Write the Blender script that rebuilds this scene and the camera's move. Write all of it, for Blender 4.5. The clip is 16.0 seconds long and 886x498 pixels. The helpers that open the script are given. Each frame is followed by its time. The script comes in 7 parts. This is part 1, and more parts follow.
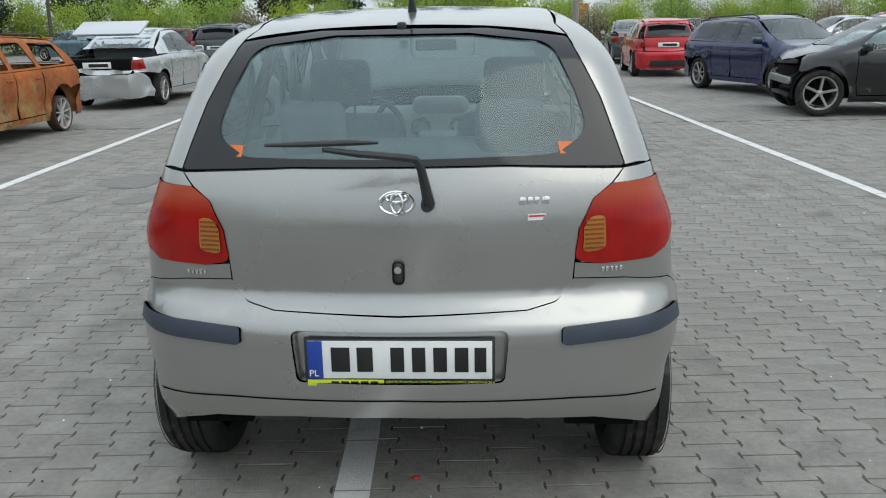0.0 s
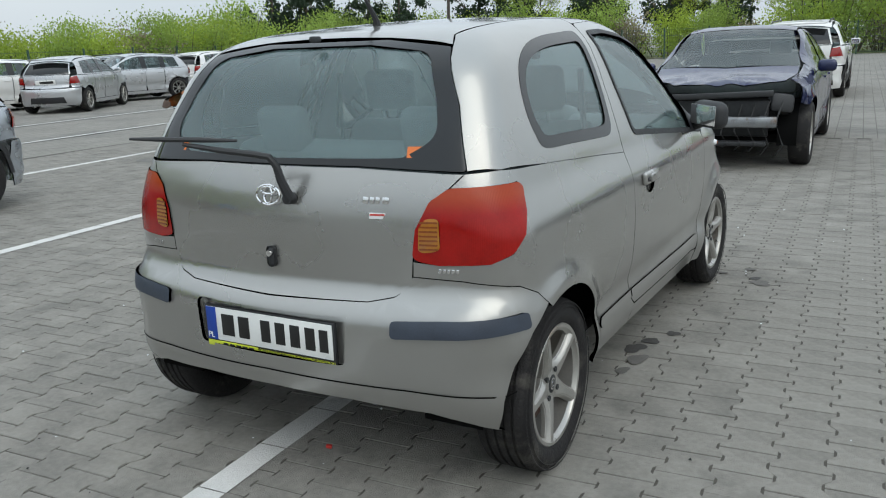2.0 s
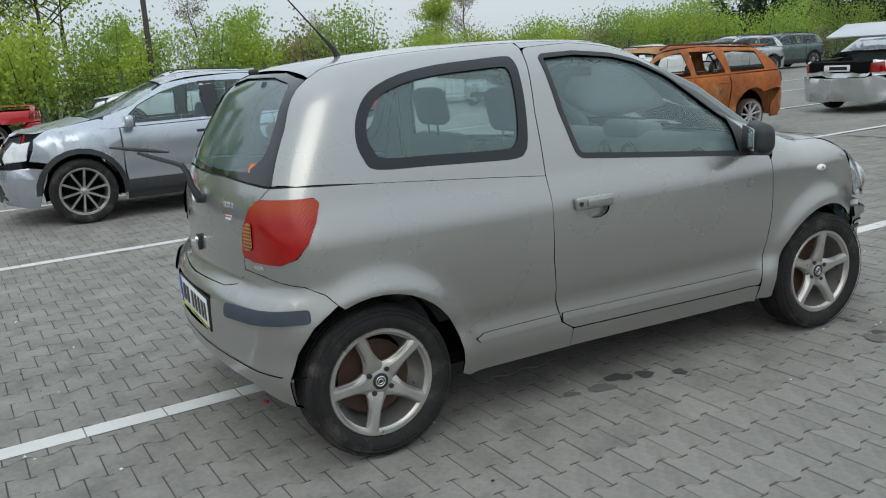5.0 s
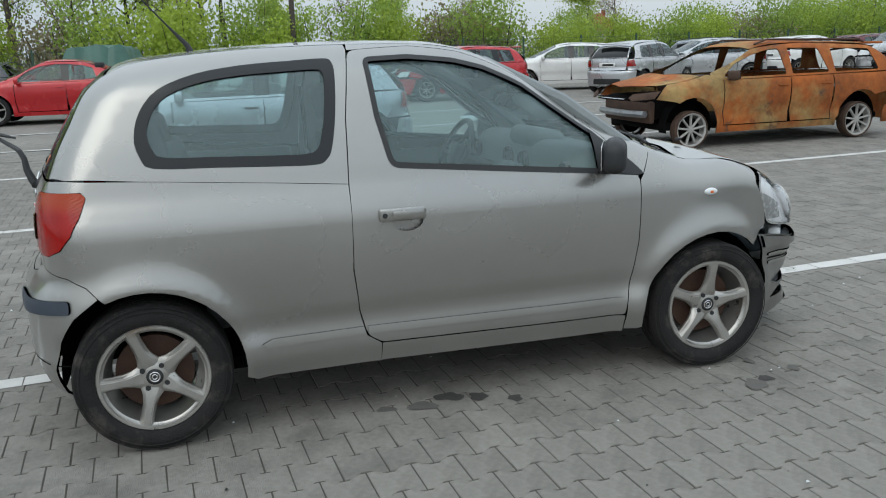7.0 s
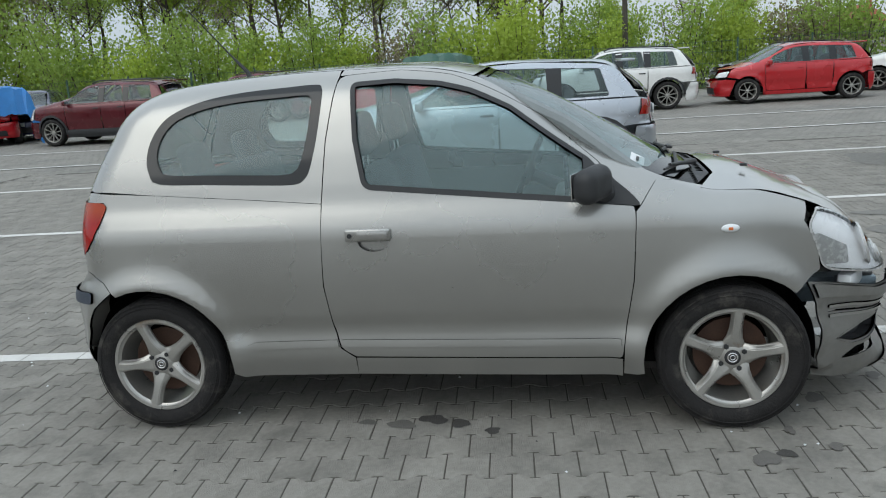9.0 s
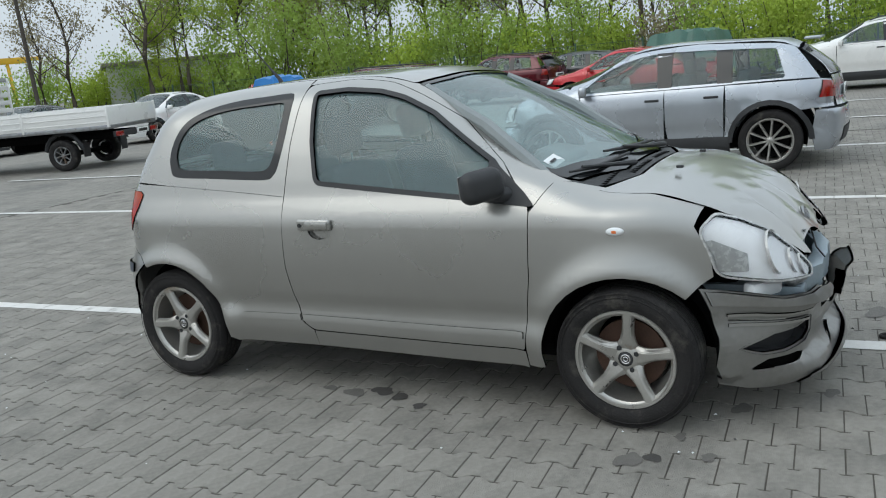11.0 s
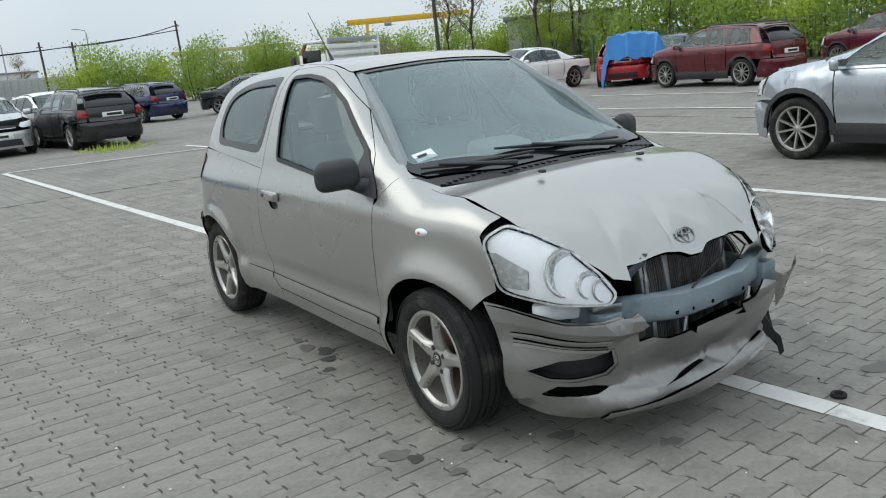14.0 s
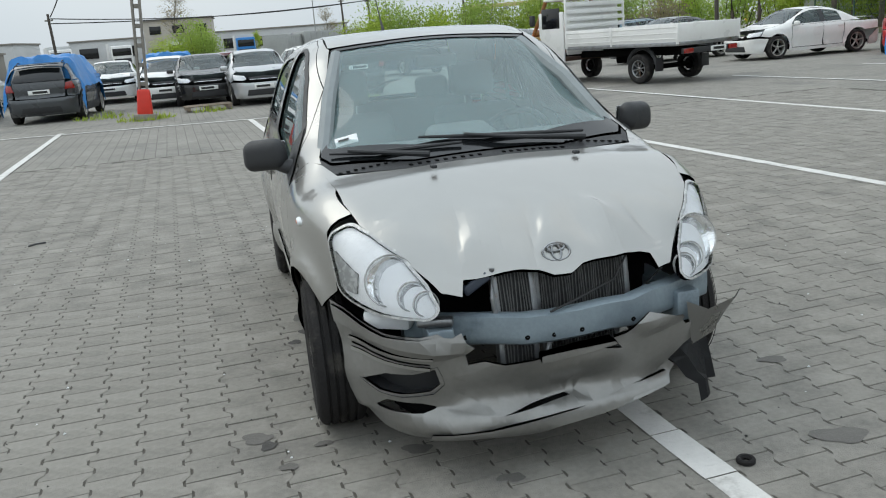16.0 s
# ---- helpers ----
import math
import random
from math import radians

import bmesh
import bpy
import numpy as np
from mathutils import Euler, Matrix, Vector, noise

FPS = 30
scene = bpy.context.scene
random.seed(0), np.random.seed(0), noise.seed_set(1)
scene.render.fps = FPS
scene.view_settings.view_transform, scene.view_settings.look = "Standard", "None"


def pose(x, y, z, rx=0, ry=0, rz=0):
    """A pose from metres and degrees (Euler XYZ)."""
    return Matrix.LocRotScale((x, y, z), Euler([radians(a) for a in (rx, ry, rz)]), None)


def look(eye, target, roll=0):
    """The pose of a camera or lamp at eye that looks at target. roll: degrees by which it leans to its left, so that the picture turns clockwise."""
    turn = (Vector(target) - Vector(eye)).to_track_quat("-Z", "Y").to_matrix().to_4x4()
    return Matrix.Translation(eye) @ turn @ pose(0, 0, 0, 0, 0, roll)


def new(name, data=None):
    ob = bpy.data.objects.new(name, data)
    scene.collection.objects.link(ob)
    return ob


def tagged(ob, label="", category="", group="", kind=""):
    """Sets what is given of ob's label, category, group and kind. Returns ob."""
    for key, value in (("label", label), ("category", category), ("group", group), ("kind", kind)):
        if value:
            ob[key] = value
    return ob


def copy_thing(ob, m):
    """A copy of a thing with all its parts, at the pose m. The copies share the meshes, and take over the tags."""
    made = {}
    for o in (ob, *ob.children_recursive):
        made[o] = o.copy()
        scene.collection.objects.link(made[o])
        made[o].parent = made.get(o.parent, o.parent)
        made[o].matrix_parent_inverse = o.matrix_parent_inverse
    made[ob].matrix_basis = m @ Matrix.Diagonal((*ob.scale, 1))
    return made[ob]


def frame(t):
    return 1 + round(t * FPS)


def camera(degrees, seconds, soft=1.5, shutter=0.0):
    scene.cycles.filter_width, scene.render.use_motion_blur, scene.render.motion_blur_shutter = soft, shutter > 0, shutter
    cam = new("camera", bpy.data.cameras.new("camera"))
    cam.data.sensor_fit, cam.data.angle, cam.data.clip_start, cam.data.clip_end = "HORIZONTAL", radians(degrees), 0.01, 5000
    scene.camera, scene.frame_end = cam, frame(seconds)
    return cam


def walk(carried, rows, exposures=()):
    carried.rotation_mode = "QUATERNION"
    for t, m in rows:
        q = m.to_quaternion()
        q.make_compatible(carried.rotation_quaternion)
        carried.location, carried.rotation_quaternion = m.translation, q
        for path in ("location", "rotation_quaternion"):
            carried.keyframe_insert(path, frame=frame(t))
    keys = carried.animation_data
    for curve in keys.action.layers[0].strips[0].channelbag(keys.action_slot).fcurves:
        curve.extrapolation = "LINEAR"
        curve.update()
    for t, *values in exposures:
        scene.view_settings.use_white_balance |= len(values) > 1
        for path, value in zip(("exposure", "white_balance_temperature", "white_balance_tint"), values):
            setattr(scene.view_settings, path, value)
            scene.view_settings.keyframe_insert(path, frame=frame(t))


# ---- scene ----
cam = camera(56.0, 16.0, soft=1.1)
PATH = [
    (0, (0.251, -2.647, 1.43), (0.142, -0.72, 0.907), -1.1),
    (0.5, (0.636, -2.649, 1.42), (0.202, -0.763, 0.914), -2.0),
    (1, (1.024, -2.641, 1.427), (0.363, -0.821, 0.927), -2.9),
    (1.5, (1.367, -2.489, 1.416), (0.582, -0.718, 0.917), -1.7),
    (2, (1.761, -2.394, 1.398), (0.791, -0.711, 0.918), -2.3),
    (2.5, (2.119, -2.264, 1.398), (0.992, -0.68, 0.929), -2.7),
    (3, (2.395, -2.06, 1.407), (1.127, -0.582, 0.951), -3.3),
    (3.2, (2.5, -1.997, 1.398), (1.165, -0.576, 0.951), -3.7),
    (5.3, (3.515, -0.922, 1.441), (1.765, -0.067, 0.985), -3.2),
    (5.5, (3.526, -0.811, 1.449), (1.777, 0.039, 0.979), -2.5),
    (6, (3.624, -0.481, 1.466), (1.847, 0.307, 0.996), -2.2),
    (6.5, (3.817, -0.137, 1.485), (1.986, 0.512, 1.011), -2.0),
    (7, (3.882, 0.226, 1.455), (2.017, 0.772, 0.983), -1.8),
    (7.5, (3.949, 0.618, 1.457), (2.047, 1.03, 0.993), -2.0),
    (8, (4.056, 1.047, 1.481), (2.11, 1.117, 1.027), -3.6),
    (8.5, (3.995, 1.454, 1.454), (2.052, 1.291, 1.007), -3.6),
    (8.7, (3.981, 1.561, 1.462), (2.042, 1.351, 1.021), -3.6),
    (10.8, (3.889, 3.129, 1.508), (2.153, 2.236, 1.075), -5.2),
    (11, (3.826, 3.267, 1.495), (2.113, 2.329, 1.062), -5.6),
    (11.5, (3.623, 3.58, 1.508), (1.995, 2.498, 1.085), -5.0),
    (12, (3.444, 3.963, 1.493), (1.951, 2.696, 1.085), -6.2),
    (12.5, (3.241, 4.277, 1.477), (1.839, 2.911, 1.066), -5.7),
    (13, (2.994, 4.503, 1.497), (1.639, 3.096, 1.071), -4.1),
    (13.5, (2.735, 4.827, 1.486), (1.517, 3.302, 1.047), -5.1),
    (14, (2.43, 5.018, 1.462), (1.366, 3.386, 1.01), -5.3),
    (14.5, (2.083, 5.161, 1.476), (1.135, 3.463, 1.009), -5.2),
    (15, (1.729, 5.364, 1.484), (0.958, 3.583, 1.002), -4.7),
    (15.5, (1.36, 5.429, 1.447), (0.757, 3.587, 0.954), -4.0),
    (16, (0.987, 5.47, 1.446), (0.535, 3.586, 0.949), -4.5),
]
walk(cam, [(t, look(eye, target, roll)) for t, eye, target, roll in PATH], [(0, 0.40, 6450, 5), (5.5, 0.23, 6400, 5), (8.5, 0.23, 6400, 5), (11, 0.29, 6420, 5), (12, 0.32, 6450, 5), (12.5, 0.46, 6480, 5), (14, 0.42, 6540, 5), (16, 0.40, 6600, 5)])

# world, sun, exposure
world = bpy.data.worlds.new("overcast_sky")
scene.world = world
world.use_nodes = True
wn, wl = world.node_tree.nodes, world.node_tree.links
wn.clear()
sky = wn.new("ShaderNodeTexSky")
sky.sky_type = "NISHITA"
sky.sun_disc = False
sky.sun_elevation = radians(48)
sky.sun_rotation = radians(120)
sky.air_density, sky.dust_density, sky.ozone_density = 1.2, 4.0, 1.5
cloud = wn.new("ShaderNodeTexNoise")
cloud.inputs["Scale"].default_value, cloud.inputs["Detail"].default_value = 1.6, 4.0
cramp = wn.new("ShaderNodeValToRGB")
cramp.color_ramp.elements[0].position, cramp.color_ramp.elements[0].color = 0.35, (6.3, 7.0, 7.9, 1)
cramp.color_ramp.elements[1].position, cramp.color_ramp.elements[1].color = 0.68, (7.7, 8.1, 8.7, 1)
wmix = wn.new("ShaderNodeMix")
wmix.data_type = "RGBA"
wmix.inputs[0].default_value = 0.90
bg = wn.new("ShaderNodeBackground")
bg.inputs["Strength"].default_value = 0.134
wout = wn.new("ShaderNodeOutputWorld")
wl.new(cloud.outputs["Fac"], cramp.inputs["Fac"])
wl.new(sky.outputs["Color"], wmix.inputs[6])
wl.new(cramp.outputs["Color"], wmix.inputs[7])
wco, wsep, wmap, wscl = (wn.new(q) for q in ("ShaderNodeTexCoord", "ShaderNodeSeparateXYZ", "ShaderNodeMapRange", "ShaderNodeVectorMath"))
# an overcast sky is nearly three times as bright overhead as at the horizon
wmap.inputs["To Min"].default_value, wmap.inputs["To Max"].default_value = 0.58, 1.18
wscl.operation = "SCALE"
wl.new(wco.outputs["Generated"], wsep.inputs[0])
wl.new(wsep.outputs["Z"], wmap.inputs["Value"])
wl.new(wmix.outputs[2], wscl.inputs[0]), wl.new(wmap.outputs[0], wscl.inputs["Scale"])
wl.new(wscl.outputs[0], bg.inputs["Color"])
wl.new(bg.outputs["Background"], wout.inputs["Surface"])
sun = new("sun", bpy.data.lights.new("sun", "SUN"))
sun.data.energy, sun.data.angle, sun.data.color = 0.5, radians(45), (1.0, 0.97, 0.93)
sun.matrix_world = look((6, -4, 9), (0, 1.2, 0))
scene.view_settings.exposure = 0.0

# ---- materials ----
def material(name, color, rough=0.5, metal=0.0, vary=0.15, scale=8.0, bump=0.0, bump_scale=60.0, coat=0.0, second=None, spots=0.5, spec=0.5, rand=0.0):
    """Procedural surface: two scales of noise in colour, fine relief, optional second colour in stains."""
    m = bpy.data.materials.new(name)
    m.use_nodes = True
    n, l = m.node_tree.nodes, m.node_tree.links
    b = n["Principled BSDF"]
    b.inputs["Metallic"].default_value = metal
    b.inputs["Coat Weight"].default_value = coat
    b.inputs["Coat Roughness"].default_value = 0.06
    b.inputs["Specular IOR Level"].default_value = spec
    co = n.new("ShaderNodeTexCoord")
    n1, n2 = n.new("ShaderNodeTexNoise"), n.new("ShaderNodeTexNoise")
    n1.inputs["Scale"].default_value, n1.inputs["Detail"].default_value = scale, 5
    n2.inputs["Scale"].default_value, n2.inputs["Detail"].default_value = scale * 9, 4
    for q in (n1, n2):
        l.new(co.outputs["Object"], q.inputs["Vector"])
    add = n.new("ShaderNodeMath")
    add.operation = "MULTIPLY_ADD"
    l.new(n2.outputs["Fac"], add.inputs[0])
    add.inputs[1].default_value = 0.5
    l.new(n1.outputs["Fac"], add.inputs[2])
    mr = n.new("ShaderNodeMapRange")
    mr.inputs["From Min"].default_value, mr.inputs["From Max"].default_value = 0.45, 1.05
    mr.inputs["To Min"].default_value, mr.inputs["To Max"].default_value = 1 - vary, 1 + vary
    l.new(add.outputs[0], mr.inputs["Value"])
    fac = mr.outputs[0]
    if rand:
        oi = n.new("ShaderNodeObjectInfo")
        gi = n.new("ShaderNodeNewGeometry")
        s1 = n.new("ShaderNodeMath")
        s1.operation = "ADD"
        l.new(oi.outputs["Random"], s1.inputs[0]), l.new(gi.outputs["Random Per Island"], s1.inputs[1])
        r2 = n.new("ShaderNodeMapRange")
        r2.inputs["From Max"].default_value = 2.0
        r2.inputs["To Min"].default_value, r2.inputs["To Max"].default_value = 1 - rand, 1 + rand
        l.new(s1.outputs[0], r2.inputs["Value"])
        mm = n.new("ShaderNodeMath")
        mm.operation = "MULTIPLY"
        l.new(fac, mm.inputs[0]), l.new(r2.outputs[0], mm.inputs[1])
        fac = mm.outputs[0]
    base = n.new("ShaderNodeRGB")
    base.outputs[0].default_value = (*color, 1)
    src = base.outputs[0]
    if second:
        n3 = n.new("ShaderNodeTexNoise")
        n3.inputs["Scale"].default_value, n3.inputs["Detail"].default_value = scale * 0.6, 8
        n3.inputs["Roughness"].default_value = 0.65
        l.new(co.outputs["Object"], n3.inputs["Vector"])
        rp = n.new("ShaderNodeMapRange")
        rp.inputs["From Min"].default_value, rp.inputs["From Max"].default_value = spots - 0.06, spots + 0.06
        l.new(n3.outputs["Fac"], rp.inputs["Value"])
        mx = n.new("ShaderNodeMix")
        mx.data_type = "RGBA"
        l.new(rp.outputs[0], mx.inputs[0])
        l.new(src, mx.inputs[6])
        mx.inputs[7].default_value = (*second, 1)
        src = mx.outputs[2]
    mul = n.new("ShaderNodeVectorMath")
    mul.operation = "SCALE"
    l.new(src, mul.inputs[0]), l.new(fac, mul.inputs["Scale"])
    l.new(mul.outputs[0], b.inputs["Base Color"])
    rr = n.new("ShaderNodeMapRange")
    rr.inputs["From Min"].default_value, rr.inputs["From Max"].default_value = 0.3, 0.7
    rr.inputs["To Min"].default_value, rr.inputs["To Max"].default_value = max(rough - 0.08, 0.02), min(rough + 0.08, 1)
    l.new(n1.outputs["Fac"], rr.inputs["Value"])
    l.new(rr.outputs[0], b.inputs["Roughness"])
    if bump:
        nb = n.new("ShaderNodeTexNoise")
        nb.inputs["Scale"].default_value, nb.inputs["Detail"].default_value = bump_scale, 5
        l.new(co.outputs["Object"], nb.inputs["Vector"])
        bp = n.new("ShaderNodeBump")
        bp.inputs["Strength"].default_value, bp.inputs["Distance"].default_value = bump, 0.01
        l.new(nb.outputs["Fac"], bp.inputs["Height"])
        l.new(bp.outputs[0], b.inputs["Normal"])
    return m


def glass(name, tint, ior=1.5, dust_sheen=0.03):
    """Thin pane: tinted see-through, with mirror gloss by Fresnel and a teal film of dust and painted sky sheen."""
    m = bpy.data.materials.new(name)
    m.use_nodes = True
    n, l = m.node_tree.nodes, m.node_tree.links
    n.clear()
    tr, gl, df = n.new("ShaderNodeBsdfTransparent"), n.new("ShaderNodeBsdfGlossy"), n.new("ShaderNodeBsdfDiffuse")
    tr.inputs["Color"].default_value = (*tint, 1)
    gl.inputs["Roughness"].default_value = 0.01
    df.inputs["Color"].default_value = (0.40, 0.56, 0.57, 1)
    fr = n.new("ShaderNodeFresnel")
    fr.inputs["IOR"].default_value = ior
    m1, m2 = n.new("ShaderNodeMixShader"), n.new("ShaderNodeMixShader")
    nz = n.new("ShaderNodeTexNoise")
    nz.inputs["Scale"].default_value, nz.inputs["Detail"].default_value = 5, 8
    mr = n.new("ShaderNodeMapRange")
    mr.inputs["From Min"].default_value, mr.inputs["From Max"].default_value = 0.3, 0.7
    mr.inputs["To Min"].default_value, mr.inputs["To Max"].default_value = dust_sheen * 0.85, dust_sheen * 1.15
    co = n.new("ShaderNodeTexCoord")
    l.new(co.outputs["Object"], nz.inputs["Vector"])
    l.new(nz.outputs["Fac"], mr.inputs["Value"])
    l.new(mr.outputs[0], m1.inputs[0])
    l.new(tr.outputs[0], m1.inputs[1]), l.new(df.outputs[0], m1.inputs[2])
    l.new(fr.outputs[0], m2.inputs[0])
    l.new(m1.outputs[0], m2.inputs[1]), l.new(gl.outputs[0], m2.inputs[2])
    out = n.new("ShaderNodeOutputMaterial")
    l.new(m2.outputs[0], out.inputs["Surface"])
    return m


SILVER = material("silver_paint", (0.352, 0.348, 0.331), 0.31, 0.75, 0.03, 1.5, 0.0, coat=0.9)
SILVER_SCUFFED = material("scuffed_silver_paint", (0.255, 0.252, 0.240), 0.42, 0.65, 0.14, 5, 0.06, 40, coat=0.25, second=(0.15, 0.145, 0.135), spots=0.66)
BLACK_TRIM = material("black_plastic", (0.022, 0.023, 0.025), 0.55, 0, 0.2, 20, 0.15, 300)
BLACK_GLOSS = material("black_frit", (0.008, 0.009, 0.010), 0.08, 0, 0.1, 4)
BLUE_TRIM = material("blue_grey_plastic", (0.035, 0.045, 0.065), 0.5, 0, 0.2, 20, 0.1, 300)
# near-black, so that wheel wells, slots and hollows look deeply shaded
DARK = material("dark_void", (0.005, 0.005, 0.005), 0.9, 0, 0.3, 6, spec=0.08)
RUBBER = material("tyre_rubber", (0.020, 0.019, 0.019), 0.8, 0, 0.35, 14, 0.5, 120, second=(0.06, 0.056, 0.05), spots=0.60, spec=0.25)
ALLOY = material("alloy_wheel", (0.42, 0.41, 0.385), 0.34, 0.7, 0.12, 12, second=(0.30, 0.24, 0.19), spots=0.66)
STEEL = material("bare_steel", (0.30, 0.31, 0.32), 0.4, 0.9, 0.25, 10, 0.1, 80, second=(0.16, 0.10, 0.06), spots=0.62)
RUST_DISC = material("rusty_brake", (0.09, 0.05, 0.035), 0.7, 0.4, 0.3, 15)
CHROME = material("chrome", (0.8, 0.8, 0.8), 0.08, 1.0, 0.03, 8)
BEAM = material("primer_beam", (0.27, 0.33, 0.37), 0.42, 0.35, 0.15, 9, 0.08, 60, second=(0.17, 0.21, 0.24), spots=0.6)
SEAT = material("grey_seat_cloth", (0.11, 0.125, 0.13), 0.9, 0, 0.2, 30, 0.3, 400)
DASH = material("grey_dash_plastic", (0.23, 0.255, 0.26), 0.65, 0, 0.12, 20, 0.15, 300)
# strong film on these two panes: reflected sky is put into its diffuse colour
GLASS = glass("green_tint_glass", (0.84, 0.98, 0.98), 1.55, 0.19)
WSGLASS = glass("windscreen_glass", (0.90, 0.98, 0.98), 1.60, 0.27)
LENS = glass("clear_lens", (0.96, 0.97, 0.98), 1.4, 0.015)
CARGLASS = glass("car_glass", (0.70, 0.80, 0.80), 1.52, 0.07)
RED_LAMP = material("red_lamp_lens", (0.26, 0.006, 0.004), 0.08, 0, 0.12, 10, coat=0.8)
AMBER = material("smoked_amber_lens", (0.42, 0.16, 0.015), 0.15, 0, 0.1, 12, coat=0.6)
GREY_LENS = material("grey_ribbed_lens", (0.46, 0.46, 0.45), 0.25, 0.2, 0.25, 40)
REFLECTOR = material("lamp_reflector", (0.92, 0.92, 0.92), 0.25, 0.0, 0.05, 6)
FACETS = material("faceted_reflector", (0.90, 0.91, 0.92), 0.16, 0.9, 0.10, 30, 0.5, 38)
WHITE_PLATE = material("plate_white", (0.75, 0.76, 0.74), 0.35, 0, 0.05, 12)
PLATE_BLUE = material("plate_blue", (0.012, 0.05, 0.30), 0.35, 0, 0.08, 12)
INK = material("black_ink", (0.012, 0.012, 0.012), 0.4, 0, 0.1, 12)
YELLOW_GREEN = material("advert_yellow", (0.55, 0.62, 0.04), 0.4, 0, 0.08, 12)
PAPER = material("sticker_paper", (0.72, 0.74, 0.75), 0.5, 0, 0.06, 20)
RED_INK = material("red_ink", (0.5, 0.04, 0.03), 0.5, 0, 0.1, 20)
ORANGE_TAPE = material("orange_sticker", (0.65, 0.16, 0.03), 0.5, 0, 0.1, 20)
RAD_FIN = material("radiator_fin_edge", (0.13, 0.13, 0.128), 0.5, 0.7, 0.3, 30)
RAD = material("radiator_fins", (0.028, 0.029, 0.030), 0.5, 0.6, 0.3, 30)
PAVER = material("concrete_paver", (0.240, 0.228, 0.203), 0.9, 0, 0.30, 4.5, 0.6, 190, second=(0.190, 0.181, 0.162), spots=0.60, rand=0.13)
JOINT = material("sandy_joint", (0.075, 0.069, 0.058), 0.95, 0, 0.25, 8, 0.4, 150)
LINE = material("worn_white_paint", (0.62, 0.61, 0.585), 0.8, 0, 0.10, 6, 0.4, 160, second=(0.34, 0.33, 0.31), spots=0.64)
OIL = material("oil_stain", (0.055, 0.052, 0.048), 0.75, 0, 0.25, 12, 0.4, 150)
OIL_FAINT = material("faint_stain", (0.175, 0.169, 0.155), 0.9, 0, 0.25, 12, 0.4, 150)
OIL_OLD = material("old_oil_stain", (0.125, 0.118, 0.108), 0.85, 0, 0.2, 12, 0.4, 150)
RUST = material("burnt_rust", (0.33, 0.095, 0.020), 0.85, 0.1, 0.55, 1.3, 0.4, 30, second=(0.33, 0.22, 0.085), spots=0.53)


def scorch(m):
    """Adds dark scorched patches and fine flaking to burnt metal."""
    n, l = m.node_tree.nodes, m.node_tree.links
    b = n["Principled BSDF"]
    old = b.inputs["Base Color"].links[0].from_socket
    co, nz, mr, mx = (n.new(q) for q in ("ShaderNodeTexCoord", "ShaderNodeTexNoise", "ShaderNodeMapRange", "ShaderNodeMix"))
    nz.inputs["Scale"].default_value, nz.inputs["Detail"].default_value, nz.inputs["Roughness"].default_value = 1.7, 9, 0.7
    mr.inputs["From Min"].default_value, mr.inputs["From Max"].default_value = 0.56, 0.64
    mx.data_type = "RGBA"
    mx.inputs[7].default_value = (0.085, 0.055, 0.04, 1)
    l.new(co.outputs["Object"], nz.inputs["Vector"]), l.new(nz.outputs["Fac"], mr.inputs["Value"])
    l.new(mr.outputs[0], mx.inputs[0]), l.new(old, mx.inputs[6]), l.new(mx.outputs[2], b.inputs["Base Color"])


scorch(RUST)
RUST_DARK = material("burnt_dark", (0.075, 0.045, 0.032), 0.9, 0.1, 0.4, 5, 0.3, 30)
ASH = material("ash_rim", (0.42, 0.41, 0.39), 0.8, 0.2, 0.2, 10)
BARK = material("bark", (0.085, 0.07, 0.055), 0.95, 0, 0.35, 6, 0.5, 30)
GRASS = material("rough_grass", (0.075, 0.105, 0.03), 0.95, 0, 0.4, 0.6, 0.5, 20, second=(0.14, 0.12, 0.06), spots=0.55)
TARP_BLUE = material("blue_tarpaulin", (0.025, 0.19, 0.50), 0.4, 0, 0.15, 3, 0.2, 12)
TARP_GREEN = material("green_tarpaulin", (0.05, 0.13, 0.10), 0.5, 0, 0.2, 3, 0.2, 12)
WOOD = material("grey_wood", (0.20, 0.16, 0.12), 0.85, 0, 0.3, 12, 0.3, 60)
YELLOW = material("yellow_steel", (0.62, 0.37, 0.02), 0.5, 0, 0.12, 2)
WALL_WHITE = material("pale_cladding", (0.52, 0.53, 0.53), 0.7, 0, 0.08, 0.4)
WALL_CREAM = material("cream_render", (0.42, 0.39, 0.34), 0.9, 0, 0.12, 0.6)
CONTAINER = material("grey_container", (0.34, 0.35, 0.34), 0.6, 0.1, 0.15, 0.8, second=(0.22, 0.14, 0.09), spots=0.68)
CONTAINER_RED = material("red_container", (0.42, 0.10, 0.06), 0.6, 0.1, 0.15, 0.8)
ROOF_RED = material("clay_roof", (0.28, 0.09, 0.05), 0.85, 0, 0.2, 2)
CONCRETE = material("weathered_concrete", (0.24, 0.225, 0.20), 0.9, 0, 0.2, 5, 0.3, 60)
POLE_WOOD = material("dark_pole", (0.075, 0.065, 0.055), 0.9, 0, 0.3, 8)
RED_BOX = material("red_plastic", (0.62, 0.035, 0.02), 0.45, 0, 0.1, 6)
FENCE = material("green_fence_wire", (0.05, 0.10, 0.07), 0.6, 0.2, 0.15, 3)
WIRE = material("cable_black", (0.02, 0.02, 0.02), 0.6, 0, 0.1, 3)


